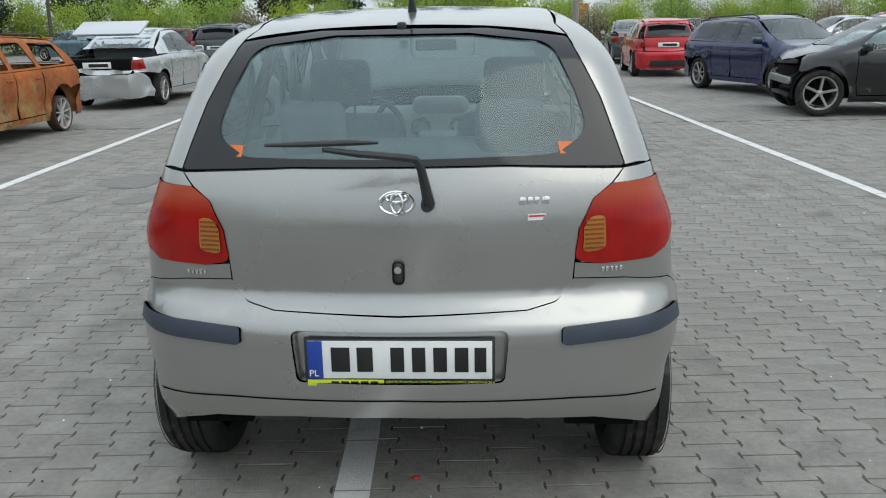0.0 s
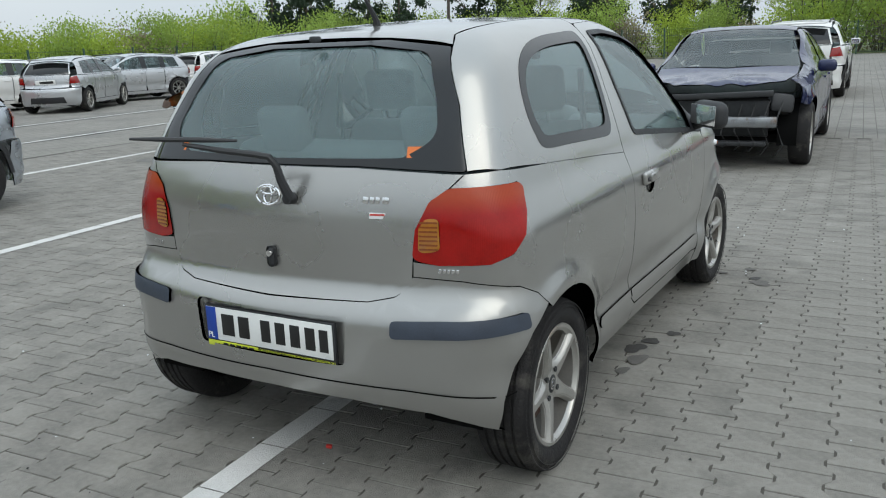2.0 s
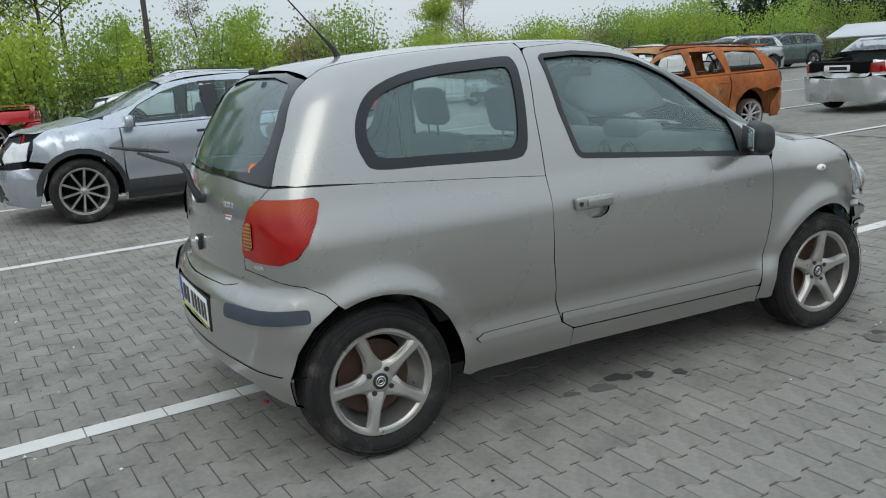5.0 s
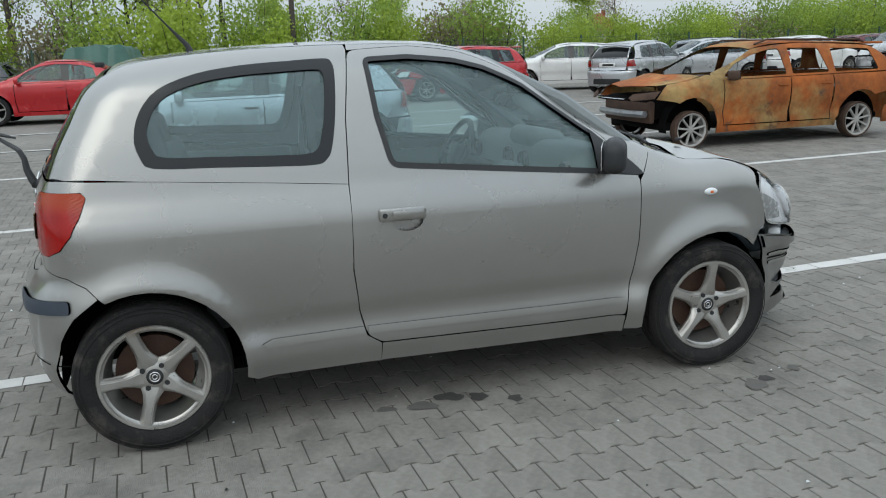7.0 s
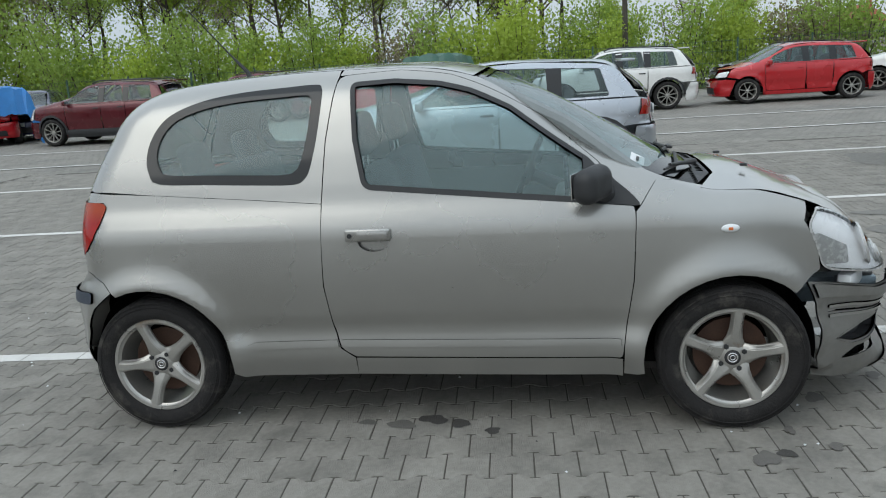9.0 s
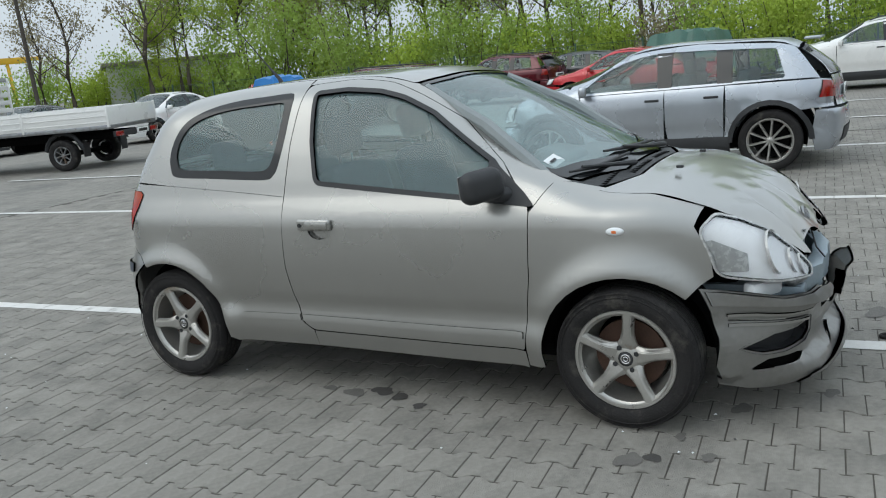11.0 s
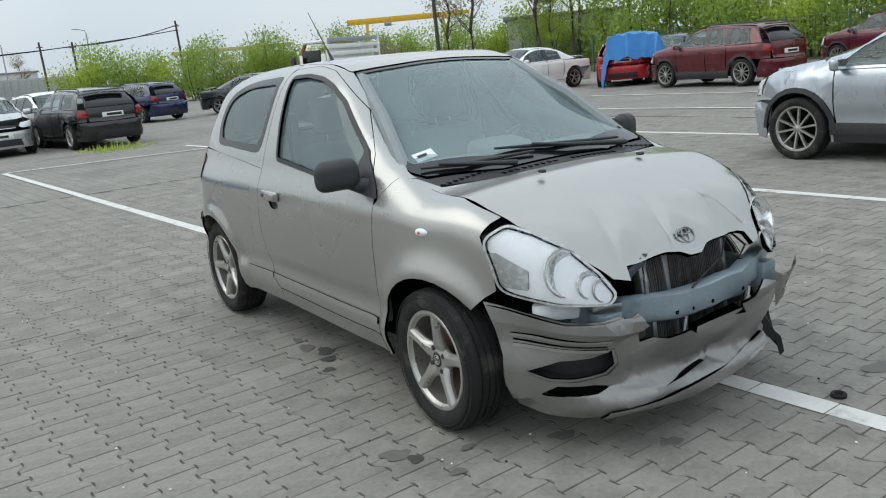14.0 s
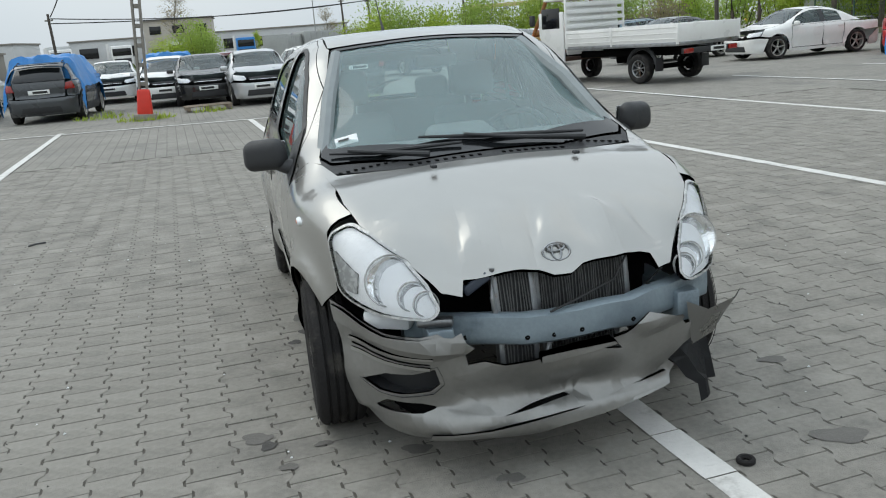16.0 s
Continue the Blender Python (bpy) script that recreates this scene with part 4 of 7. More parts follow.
# handles, repeaters, mirrors
for sx in (-1, 1):
    m = Matrix.Diagonal((sx, 1, 1, 1))
    bm = join(box(.022, .185, .052, (.822, .965, .835), .010, None, 3))
    h = part("door_handle", move(bm, m), SILVER, hero)
    part("handle_grip", move(box(.014, .125, .034, (.835, .985, .835), .006, None, 2), m), SILVER, h)
    part("lock_barrel", move(move(lathe([(.001, .004), (.009, .004), (.010, 0)], 16), Matrix.Translation((.834, .893, .835))), m), BLACK_TRIM, h)
    pp = place(HERO, ("s", 2.352, .808))
    rp = part("side_repeater", move(move(lathe([(.001, .012), (.014, .0115), (.026, .009), (.033, .004), (.036, -.004)], 28), Matrix.Translation((pp[0], 2.352, .808)) @ pose(0, 0, 0, 0, 0, 4) @ Matrix.Diagonal((1, 1, .45, 1))), m), PAPER, hero, "clear oval repeater lamp")
    part("repeater_bulb", move(box(.010, .018, .012, (pp[0] + .0085, 2.352, .808), .003), m), ORANGE_TAPE, rp)
    mm_ = m @ Matrix.Translation((.862, 1.845, 1.008)) @ pose(0, 0, 0, 0, 4, -30)
    mi = part("door_mirror", move(box(.20, .10, .132, (0, 0, 0), .045, None, 5, .93), mm_), BLACK_TRIM, hero, "black plastic mirror shell")
    part("mirror_arm", move(tube([(.75, 1.90, .950), (.79, 1.885, .958), (.83, 1.86, .972)], [.036, .030, .026], 10), m), BLACK_TRIM, mi)
    part("mirror_glass", move(box(.155, .004, .095, (0, -.0495, 0), .0015), mm_), CHROME, mi)

# wheels and wells
for y, sp in ((0.0, 0.68), (2.37, 0.21)):
    for sx in (-1, 1):
        wheel(hero, (sx * .715, y, .291), sx, .289, .178, .203, 5, rz=-1.5 if y > 1 else 0, spin=sp)
        st = [(.35, .03), (.352, -.25)]
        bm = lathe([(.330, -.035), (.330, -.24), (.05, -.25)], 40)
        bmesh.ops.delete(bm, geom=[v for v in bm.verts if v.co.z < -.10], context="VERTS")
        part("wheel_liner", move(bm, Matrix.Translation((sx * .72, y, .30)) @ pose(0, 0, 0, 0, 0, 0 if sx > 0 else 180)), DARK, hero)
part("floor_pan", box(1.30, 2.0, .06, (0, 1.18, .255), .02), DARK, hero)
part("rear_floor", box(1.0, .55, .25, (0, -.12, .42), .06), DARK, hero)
for y in (0, 2.37):
    part("axle", rod((-.66, y, .29), (.66, y, .29), .03), DARK, hero)

# windscreen, cowl, wipers
ws = [("t", .482, 1.400, .03), ("t", .575, 1.78), ("t", .655, 2.10, .03), ("t", .62, 2.17, .04), ("t", .3, 2.275), ("t", -.3, 2.275), ("t", -.62, 2.17, .04), ("t", -.655, 2.10, .03), ("t", -.575, 1.78), ("t", -.482, 1.400, .03), ("t", -.25, 1.42), ("t", .25, 1.42)]
wsh = [("t", .466, 1.425, .04), ("t", .560, 1.785), ("t", .628, 2.065, .05), ("t", .28, 2.18), ("t", -.28, 2.18), ("t", -.628, 2.065, .05), ("t", -.560, 1.785), ("t", -.466, 1.425, .04), ("t", -.25, 1.445), ("t", .25, 1.445)]
hp("windscreen_border", "top", ws, BLACK_GLOSS, holes=[wsh], lift=-.002, step=.05)
hp("windscreen", "top", ws, WSGLASS, lift=-.007, depth=0, gap=.004, step=.08)
hp("scuttle_panel", "top", [("t", .665, 2.105), ("t", .625, 2.185), ("t", .3, 2.285), ("t", -.3, 2.285), ("t", -.625, 2.185), ("t", -.665, 2.105), ("t", -.66, 2.24), ("t", -.35, 2.345), ("t", .35, 2.345), ("t", .66, 2.24)], BLACK_TRIM, lift=-.004, step=.05)
for x0, x1, y0 in ((.36, .60, 2.262), (.05, .33, 2.318), (-.30, -.05, 2.318), (-.60, -.34, 2.262)):
    for k in range(9):
        xx = x0 + (x1 - x0) * k / 8
        pp = place(HERO, ("t", xx, y0 - .05 * abs(xx) * 0))
        # slots are near-black bars; their inner shade is put into the colour
        part("vent_slot", box(.014, .05, .004, (xx, y0 - .02, pp[2] - .001), .001), DARK, hero)
for pts_, bl in ((((.25, 2.30), (.40, 2.235), (.55, 2.16)), ((.62, 2.13), (.45, 2.20), (.10, 2.235))), (((-.42, 2.27), (-.10, 2.245), (.08, 2.20)), ((.26, 2.165), (.0, 2.21), (-.44, 2.205)))):
    P3 = [Vector(place(HERO, ("t", *q))) + Vector((0, .0, .022)) for q in pts_]
    B3 = [Vector(place(HERO, ("t", *q))) + Vector((0, .0, .014)) for q in bl]
    wa = part("windscreen_wiper", tube(P3, [.013, .009, .007]), BLACK_TRIM, hero)
    part("wiper_blade", tube(B3, [.005, .010, .006]), BLACK_TRIM, wa)
pp = place(HERO, ("t", .545, 2.045))
st = part("paper_permit", box(.095, .060, .001, (.535, 2.035, pp[2] - .002), 0, pose(0, 0, 0, -29, 11, -8)), PAPER, hero, "white paper permit behind the windscreen")
pp2 = place(HERO, ("t", .515, 2.02))
for dx, w in ((-.028, .016), (.012, .045)):
    part("permit_print", box(w, .012, .001, (.535 + dx, 2.035, pp[2] + .001), 0, pose(0, 0, 0, -29, 11, -8)), INK, st)


# bonnet with folds from the impact
def crush(P):
    x, y = P[:, 0], P[:, 1]
    e = np.exp(-((y - 2.885 + .10 * x * x) / .085) ** 2)
    g = np.clip((y - 2.60) / .35, 0, 1)
    fold = np.zeros_like(x)
    for c, w, amp in ((.325, .046, -.058), (.175, .065, .034), (.055, .036, -.064), (-.02, .05, .016), (-.125, .042, -.026), (-.215, .045, .052), (-.365, .037, -.066), (-.46, .065, .015)):
        fold += .72 * amp * np.exp(-np.abs((x - c - .35 * (y - 2.9) * np.sign(c)) / w) ** 1.5)
    q = P.copy()
    q[:, 2] += e * fold + .007 * np.clip((y - 2.35) / .4, 0, 1) * np.clip((x + .75) / 1.2, 0, 1)
    q[:, 2] += .007 * g * np.sin(23 * x + 9 * y) * np.sin(31 * y)
    q[:, 1] += -.022 * e * np.clip(fold / .03, -1, 1) - .012 * g
    return q


bon = [("t", .658, 2.262), ("t", .643, 2.60), ("t", .613, 2.735, .04), ("t", .538, 2.85), ("t", .440, 2.962), ("t", .410, 3.000), ("t", .345, 3.022), ("t", .330, 2.985), ("t", .29, 2.992), ("t", .20, 3.000), ("t", .08, 3.008), ("t", .03, 3.026), ("t", -.03, 3.026), ("t", -.08, 3.008), ("t", -.20, 2.998), ("t", -.30, 2.982), ("t", -.335, 2.985), ("t", -.35, 3.018), ("t", -.40, 3.004), ("t", -.43, 2.965), ("t", -.538, 2.85), ("t", -.613, 2.735, .04), ("t", -.643, 2.60), ("t", -.658, 2.262), ("t", -.35, 2.360), ("t", .35, 2.360)]
hp("bonnet", "top", bon, bend=crush, depth=.02, step=.022)
for sx, yy in ((1, 2.498), (-1, 2.485)):
    pp = place(HERO, ("t", sx * .285, yy))
    part("washer_jet", box(.022, .03, .012, (sx * .285, yy, pp[2] + .022 + .006 * sx), .004), BLACK_TRIM, hero)
ring_badge("bonnet_badge", (0, 2.962, .722), .048, .031, .004, STEEL, pose(0, 0, 0, 28, 0, 0) @ pose(0, 0, 0, 0, 0, 180))
part("bonnet_badge_pad", move(lathe([(.001, .01), (.040, .008), (.052, -.01)], 28), Matrix.Translation((0, 2.945, .722)) @ pose(0, 0, 0, 0, -28, 90) @ Matrix.Diagonal((1, 1.05, .7, 1))), SILVER, hero)


# headlamps
def headlamp(sx):
    spec = [("s", 2.640, .806, .06), ("s", 2.684, .71, .05), ("s", 2.712, .618, .06), ("f", .60, .580, .06), ("f", .455, .570, .035), ("f", .420, .600, .035), ("f", .445, .672, .05), ("t", .506, 2.872, .05), ("t", .580, 2.775, .05), ("t", .634, 2.69, .05)]
    lens, out, _ = panel(HERO, "headlamp", FC, spec, LENS, hero, "clear headlamp with chrome reflectors", lift=.004, depth=.0, gap=.004)
    bowl, _, _ = panel(HERO, "lamp_housing", FC, spec, REFLECTOR, lens, lift=-.011, depth=-.008, gap=.002)
    rim, _, _ = panel(HERO, "lamp_bezel", FC, spec, GREY_LENS, lens, holes=[inset(out, .003)], raw=True, lift=.001, depth=.02, gap=-.001)
    ind, _, _ = panel(HERO, "indicator_lens", FC, [("s", 2.665, .755, .01), ("s", 2.700, .70), ("s", 2.715, .635, .01), ("f", .662, .63, .01), ("f", .652, .70), ("s", 2.70, .76, .01)], GREY_LENS, lens, lift=-.008, depth=.02)
    obs = [lens, bowl, rim, ind]
    for (x, z, r, dp) in ((.556, .690, .082, .022), (.462, .622, .038, .018), (.50, .645, .045, .016)):
        pp = Vector(place(HERO, ("f", x, z)))
        nn = Vector(HERO.normal(np.array([pp]))[0])
        q = (nn + Vector((-.2, 1.0, 0))).normalized().to_track_quat("X", "Z").to_matrix().to_4x4()
        obs.append(part("reflector_bowl", move(lathe([(r, .0), (r * .96, -.004), (r * .8, -dp * .5), (r * .45, -dp * .85), (.013, -dp), (.013, -dp * .5), (.001, -dp * .45)], 32), Matrix.Translation(pp - nn * .010) @ q), FACETS, lens))
        obs.append(part("reflector_rim", move(lathe([(r, .0), (r + .004, .003), (r + .006, -.006)], 32), Matrix.Translation(pp - nn * .009) @ q), GREY_LENS, lens))
    for k in range(6):
        z0 = .60 + k * .012
        rb, _, _ = panel(HERO, "lens_flute", FC, [("f", .50, z0), ("f", .63, z0), ("f", .63, z0 + .004), ("f", .50, z0 + .004)], GREY_LENS, lens, lift=-.022, depth=.004, gap=0)
        obs.append(rb)
    if sx < 0:
        done = set()
        for o in obs:
            if o.data.name in done:
                continue
            done.add(o.data.name)
            for v in o.data.vertices:
                v.co.x *= -1
            o.data.flip_normals()
    return lens


headlamp(1)
headlamp(-1)

# broken front bumper: torn skin over a bare beam, with radiators behind
torn = [("s", 2.650, .578), ("f", .700, .566), ("f", .655, .545), ("f", .594, .522), ("f", .50, .518), ("f", .445, .530), ("f", .415, .512), ("f", .372, .530), ("f", .362, .500), ("f", .338, .480), ("f", .362, .452), ("f", .352, .412), ("f", .30, .420), ("f", .234, .400), ("f", .15, .402), ("f", .096, .408), ("f", .06, .425), ("f", .02, .430), ("f", -.154, .410), ("f", -.125, .452),
        ("f", -.20, .492), ("f", -.253, .520), ("f", -.32, .500), ("f", -.40, .470), ("f", -.43, .425), ("f", -.50, .43), ("f", -.545, .40), ("f", -.48, .36), ("f", -.43, .345), ("f", -.366, .300), ("f", -.40, .27), ("f", -.352, .230), ("f", -.145, .205), ("f", .078, .182), ("f", .30, .150), ("f", .52, .142), ("s", 2.80, .145), ("s", 2.70, .165), ("s", 2.705, .26), ("s", 2.715, .38), ("s", 2.69, .48)]
fog = [("f", .665, .325), ("f", .60, .372), ("f", .52, .380), ("f", .455, .400), ("f", .440, .345), ("f", .470, .318), ("f", .56, .300), ("f", .62, .300)]
fog2 = [("f", .635, .225, .01), ("f", .60, .270, .01), ("f", .50, .272), ("f", .44, .258, .01), ("f", .50, .240)]
slot = [("s", 2.745, .447), ("f", .64, .441), ("f", .56, .428), ("f", .47, .420), ("f", .47, .415), ("f", .56, .421), ("f", .64, .433), ("s", 2.745, .440)]
gash = [("f", .26, .222), ("f", .15, .240), ("f", .02, .252), ("f", .0, .246), ("f", .15, .230)]


def sag(P):
    q = P.copy()
    e = np.clip((.1 - P[:, 0]) / .5, 0, 1)
    q[:, 1] += .03 * e - .02 * np.sin(9 * P[:, 0]) * e
    # the skin under the beam is pushed in and leans over the lip
    q[:, 1] -= .055 * np.exp(-((P[:, 2] - .275) / .06) ** 2) * np.exp(-((P[:, 0] + .02) / .42) ** 2)
    q[:, 1] += .006 * np.sin(17 * P[:, 0] + 40 * P[:, 2]) * np.exp(-((P[:, 0]) / .5) ** 2)
    return q


fb, _, _ = hp("front_bumper", FC, torn, SILVER_SCUFFED, holes=[fog, fog2, slot, gash], bend=sag, depth=.010, step=.03, gap=0, label="cracked and torn silver bumper skin")
panel(HERO, "bumper_ridge", FC, [("s", 2.74, .470), ("f", .64, .467), ("f", .56, .452), ("f", .46, .444), ("f", .46, .434), ("f", .56, .441), ("f", .64, .456), ("s", 2.74, .459)], SILVER, fb, lift=.008, depth=.012, gap=0)
panel(HERO, "bumper_ridge", FC, [("s", 2.745, .430), ("f", .64, .426), ("f", .56, .416), ("f", .47, .408), ("f", .47, .398), ("f", .56, .405), ("f", .64, .414), ("s", 2.745, .418)], SILVER, fb, lift=.006, depth=.012, gap=0)
panel(HERO, "lower_spoiler", FC, [("f", .48, .176), ("f", .30, .186), ("f", .078, .216), ("f", -.145, .240), ("f", -.35, .268), ("f", -.35, .228), ("f", -.145, .200), ("f", .078, .176), ("f", .30, .145), ("f", .48, .138)], SILVER_SCUFFED, fb, lift=.009, depth=.02, gap=0)
panel(HERO, "bumper_roll", FC, [("s", 2.668, .566), ("f", .690, .556), ("f", .650, .537), ("f", .594, .514), ("f", .50, .510), ("f", .445, .520), ("f", .400, .516), ("f", .372, .520), ("f", .360, .498), ("f", .372, .474), ("f", .46, .472), ("f", .56, .480), ("f", .64, .496), ("s", 2.69, .510)], SILVER_SCUFFED, fb, lift=.012, depth=.014, gap=0, bend=sag)
panel(HERO, "torn_shelf", FC, [("f", .12, .425), ("f", .0, .437), ("f", -.13, .440), ("f", -.15, .425), ("f", .0, .412), ("f", .12, .402)], SILVER_SCUFFED, fb, lift=.02, depth=.04, gap=0)
panel(HERO, "fog_lamp_shell", FC, fog, BLACK_TRIM, hero, lift=-.06, depth=-.06, gap=-.01)
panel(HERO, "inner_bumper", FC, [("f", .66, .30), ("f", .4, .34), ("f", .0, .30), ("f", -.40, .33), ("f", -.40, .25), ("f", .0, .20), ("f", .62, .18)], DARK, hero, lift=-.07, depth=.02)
bpts = []
for k in range(13):
    x = .52 - 1.13 * k / 12
    bpts.append((x, 3.035 - .16 * (x + .05) ** 2 / .3 + (.012 if k in (4, 8) else -.004 * (k % 3)), .496 - .012 * math.exp(-((x - .05) / .1) ** 2) + .010 * (x < -.3)))
bm = bmesh.new()
secs = []
for x, y, z in bpts:
    secs.append([bm.verts.new((x, y + a, z + b)) for a, b in ((-.004, .053), (.012, .046), (.014, .02), (.015, .0), (.014, -.02), (.012, -.042), (.004, -.050), (-.008, -.054), (-.05, -.05), (-.05, .048))])
for a, b in zip(secs, secs[1:]):
    for j in range(10):
        bm.faces.new((a[j], a[(j + 1) % 10], b[(j + 1) % 10], b[j]))
bm.faces.new(secs[0]), bm.faces.new(secs[-1][::-1])
beam = part("impact_beam", bm, BEAM, hero, "bent blue-grey steel impact beam")
# holes are near-black discs on the uncut beam, shade put into their colour
for x, y, z in (bpts[2], bpts[4], bpts[5], bpts[6], bpts[8], bpts[11]):
    part("beam_hole", move(lathe([(.001, .0), (.008 if x > -.4 else .017, .0), (.009 if x > -.4 else .019, -.004)], 16), Matrix.Translation((x, y + .0145, z - .022)) @ pose(0, 0, 0, 0, 0, 90)), DARK, beam)
for x in (.42, -.47):
    part("crash_rail", box(.09, .55, .11, (x, 2.72, .47), .012), BEAM, hero)


def fins(name, x0, x1, z0, z1, y, lean, n, parent=hero):
    r = part(name, box(x1 - x0, .035, z1 - z0, ((x0 + x1) / 2, y, (z0 + z1) / 2), .004, pose(0, 0, 0, lean, 0, 0)), RAD, parent, "crumpled radiator core")
    for k in range(n):
        x = x0 + (x1 - x0) * (k + .5) / n
        w = .002 * math.sin(k * 1.3)
        part("radiator_fin", box(.0035, .006, (z1 - z0) * .96, (x + w, y + .019, (z0 + z1) / 2), 0, pose(0, 0, 0, lean, 2 * math.sin(k * .9), 0)), RAD_FIN, r, smooth=False)
    for sx in (x0, x1):
        part("radiator_tank", box(.022, .045, z1 - z0 + .02, (sx, y, (z0 + z1) / 2), .006, pose(0, 0, 0, lean, 0, 0)), STEEL, r)
    return r


fins("radiator", -.27, .06, .50, .70, 2.90, 8, 34)
fins("condenser", .08, .21, .49, .69, 2.915, 12, 12)
fins("lower_cooler", .10, .22, .36, .47, 2.98, 5, 10)
fins("lower_radiator", -.20, .06, .36, .48, 2.965, 4, 24)
part("engine_block", box(.9, .40, .38, (0, 2.55, .56), .05), DARK, hero)
part("slam_panel", tube([(.42, 2.86, .68), (.2, 2.91, .715), (0, 2.92, .70), (-.2, 2.91, .72), (-.42, 2.86, .68)], .02, 8), BEAM, hero)
part("bumper_carrier", box(.17, .06, .07, (.565, 2.855, .545), .02, pose(0, 0, 0, 0, 0, -32)), PAPER, hero)
part("lamp_bracket", box(.12, .05, .03, (.43, 2.96, .545), .01, pose(0, 0, 0, 0, 0, -18)), STEEL, hero)
part("mesh_scrap", box(.10, .025, .035, (.285, 2.965, .655), .01, pose(0, 0, 0, 10, 30, 0), 3), BLUE_TRIM, hero)
part("bent_strut", tube([(.23, 2.97, .70), (.235, 2.975, .60), (.22, 2.97, .49)], .010, 6), STEEL, hero)
part("bent_strut", tube([(.02, 2.93, .48), (.05, 3.0, .43), (.07, 3.01, .37)], .009, 6), STEEL, hero)
part("loose_cable", tube([(-.28, 2.93, .69), (-.20, 2.97, .60), (-.05, 3.0, .56), (.06, 3.04, .545)], .004, 6), WIRE, hero)
part("loose_cable", tube([(-.36, 2.88, .66), (-.40, 2.93, .60), (-.33, 2.95, .56), (-.42, 2.96, .52)], .005, 6), WIRE, hero)
# torn plastic liner hanging at the left corner
bm = bmesh.new()
rng = random.Random(3)
rows_ = []
for i in range(7):
    u = i / 6
    rows_.append([bm.verts.new((-.46 - (.20 - .09 * u) * v + .05 * math.sin(5 * u) + rng.uniform(-.012, .012), 2.93 - .10 * v + .09 * u + .03 * math.sin(6 * v), .37 - .25 * u + .09 * v * math.sin(3 * u) + rng.uniform(-.015, .015))) for v in [k / 4 for k in range(5)]])
for a, b in zip(rows_, rows_[1:]):
    for j in range(4):
        bm.faces.new((a[j], a[j + 1], b[j + 1], b[j]))
bmesh.ops.solidify(bm, geom=bm.faces[:], thickness=.004)
part("torn_liner", bm, BLACK_TRIM, hero, "black torn plastic arch liner", smooth=False)
bm = bmesh.new()
vs = [bm.verts.new(p) for p in ((-.44, 3.03, .50), (-.53, 3.02, .455), (-.66, 2.99, .475), (-.70, 2.96, .50), (-.62, 2.98, .42), (-.56, 3.0, .36), (-.46, 3.03, .34))]
bm.faces.new(vs)
bmesh.ops.solidify(bm, geom=bm.faces[:], thickness=.006)
part("torn_flap", bm, SILVER, hero, smooth=False)

# cabin
def seat(x, y, w, bench=False):
    s = part("rear_seat" if bench else "front_seat", box(w, .50, .15, (x, y + .28, .47), .05, pose(0, 0, 0, 6, 0, 0), 3), SEAT, hero, "grey cloth seat")
    part("seat_back", box(w * .96, .14, .58, (x, y - .02, .78), .055, pose(0, 0, 0, 14, 0, 0), 3), SEAT, s)
    for hx in ((x - .32, x + .32) if bench else (x,)):
        part("headrest", box(.25 if not bench else .22, .09, .19, (hx, y - .115, 1.20 if not bench else 1.10), .04, pose(0, 0, 0, 12, 0, 0), 3), SEAT, s)
        for dx in (-.05, .05):
            part("headrest_post", rod((hx + dx, y - .10, 1.0), (hx + dx, y - .115, 1.14), .006), CHROME, s)


seat(.36, .98, .50)
seat(-.36, .98, .50)
seat(0, .18, 1.20, True)
dash = part("dashboard", box(1.34, .42, .30, (0, 1.97, .84), .09, pose(0, 0, 0, -8, 0, 0), 4), DASH, hero)
part("instrument_pod", box(.30, .20, .10, (0, 1.87, 1.0), .045, pose(0, 0, 0, -10, 0, 0), 4), DASH, dash)
part("centre_stack", box(.24, .22, .35, (0, 1.78, .70), .04, pose(0, 0, 0, -12, 0, 0), 3), DASH, dash)
for sx in (-.58, .58, -.1, .1):
    part("air_vent", move(lathe([(.03, .0), (.048, .012), (.055, -.01)], 24), Matrix.Translation((sx, 1.755, .90)) @ pose(0, 0, 0, 0, 0, -90)), BLACK_TRIM, dash)
sm = Matrix.Translation((-.36, 1.55, .90)) @ pose(0, 0, 0, -24, 0, 0)
swp = [(.185 * math.cos(k * .2618), 0, .185 * math.sin(k * .2618)) for k in range(25)]
sw = part("steering_wheel", move(tube(swp, .015, 8), sm), BLACK_TRIM, hero)
part("steering_hub", move(box(.15, .05, .12, (0, .01, 0), .02, None, 3), sm), BLACK_TRIM, sw)
for a in (0, 120, 240):
    part("steering_spoke", move(rod((0, 0, 0), (.18 * math.cos(radians(a + 180)), 0, .18 * math.sin(radians(a + 180))), .012), sm), BLACK_TRIM, sw)
part("steering_column", rod((-.36, 1.57, .89), (-.36, 1.85, .77), .035), BLACK_TRIM, sw)
for sx in (-1, 1):
    part("door_card", box(.035, 1.10, .55, (sx * .735, 1.40, .62), .012), DASH, hero)
    part("side_trim", box(.05, .95, .28, (sx * .70, .25, .82), .02), DASH, hero)
part("interior_mirror", box(.20, .03, .055, (0, 1.52, 1.33), .012, None, 3), BLACK_TRIM, hero)
part("boot_trim", box(.8, .02, .36, (0, -.31, .84), .006), DASH, hero)
part("headliner", box(.84, 1.2, .010, (0, .68, 1.435), .004), PAPER, hero)
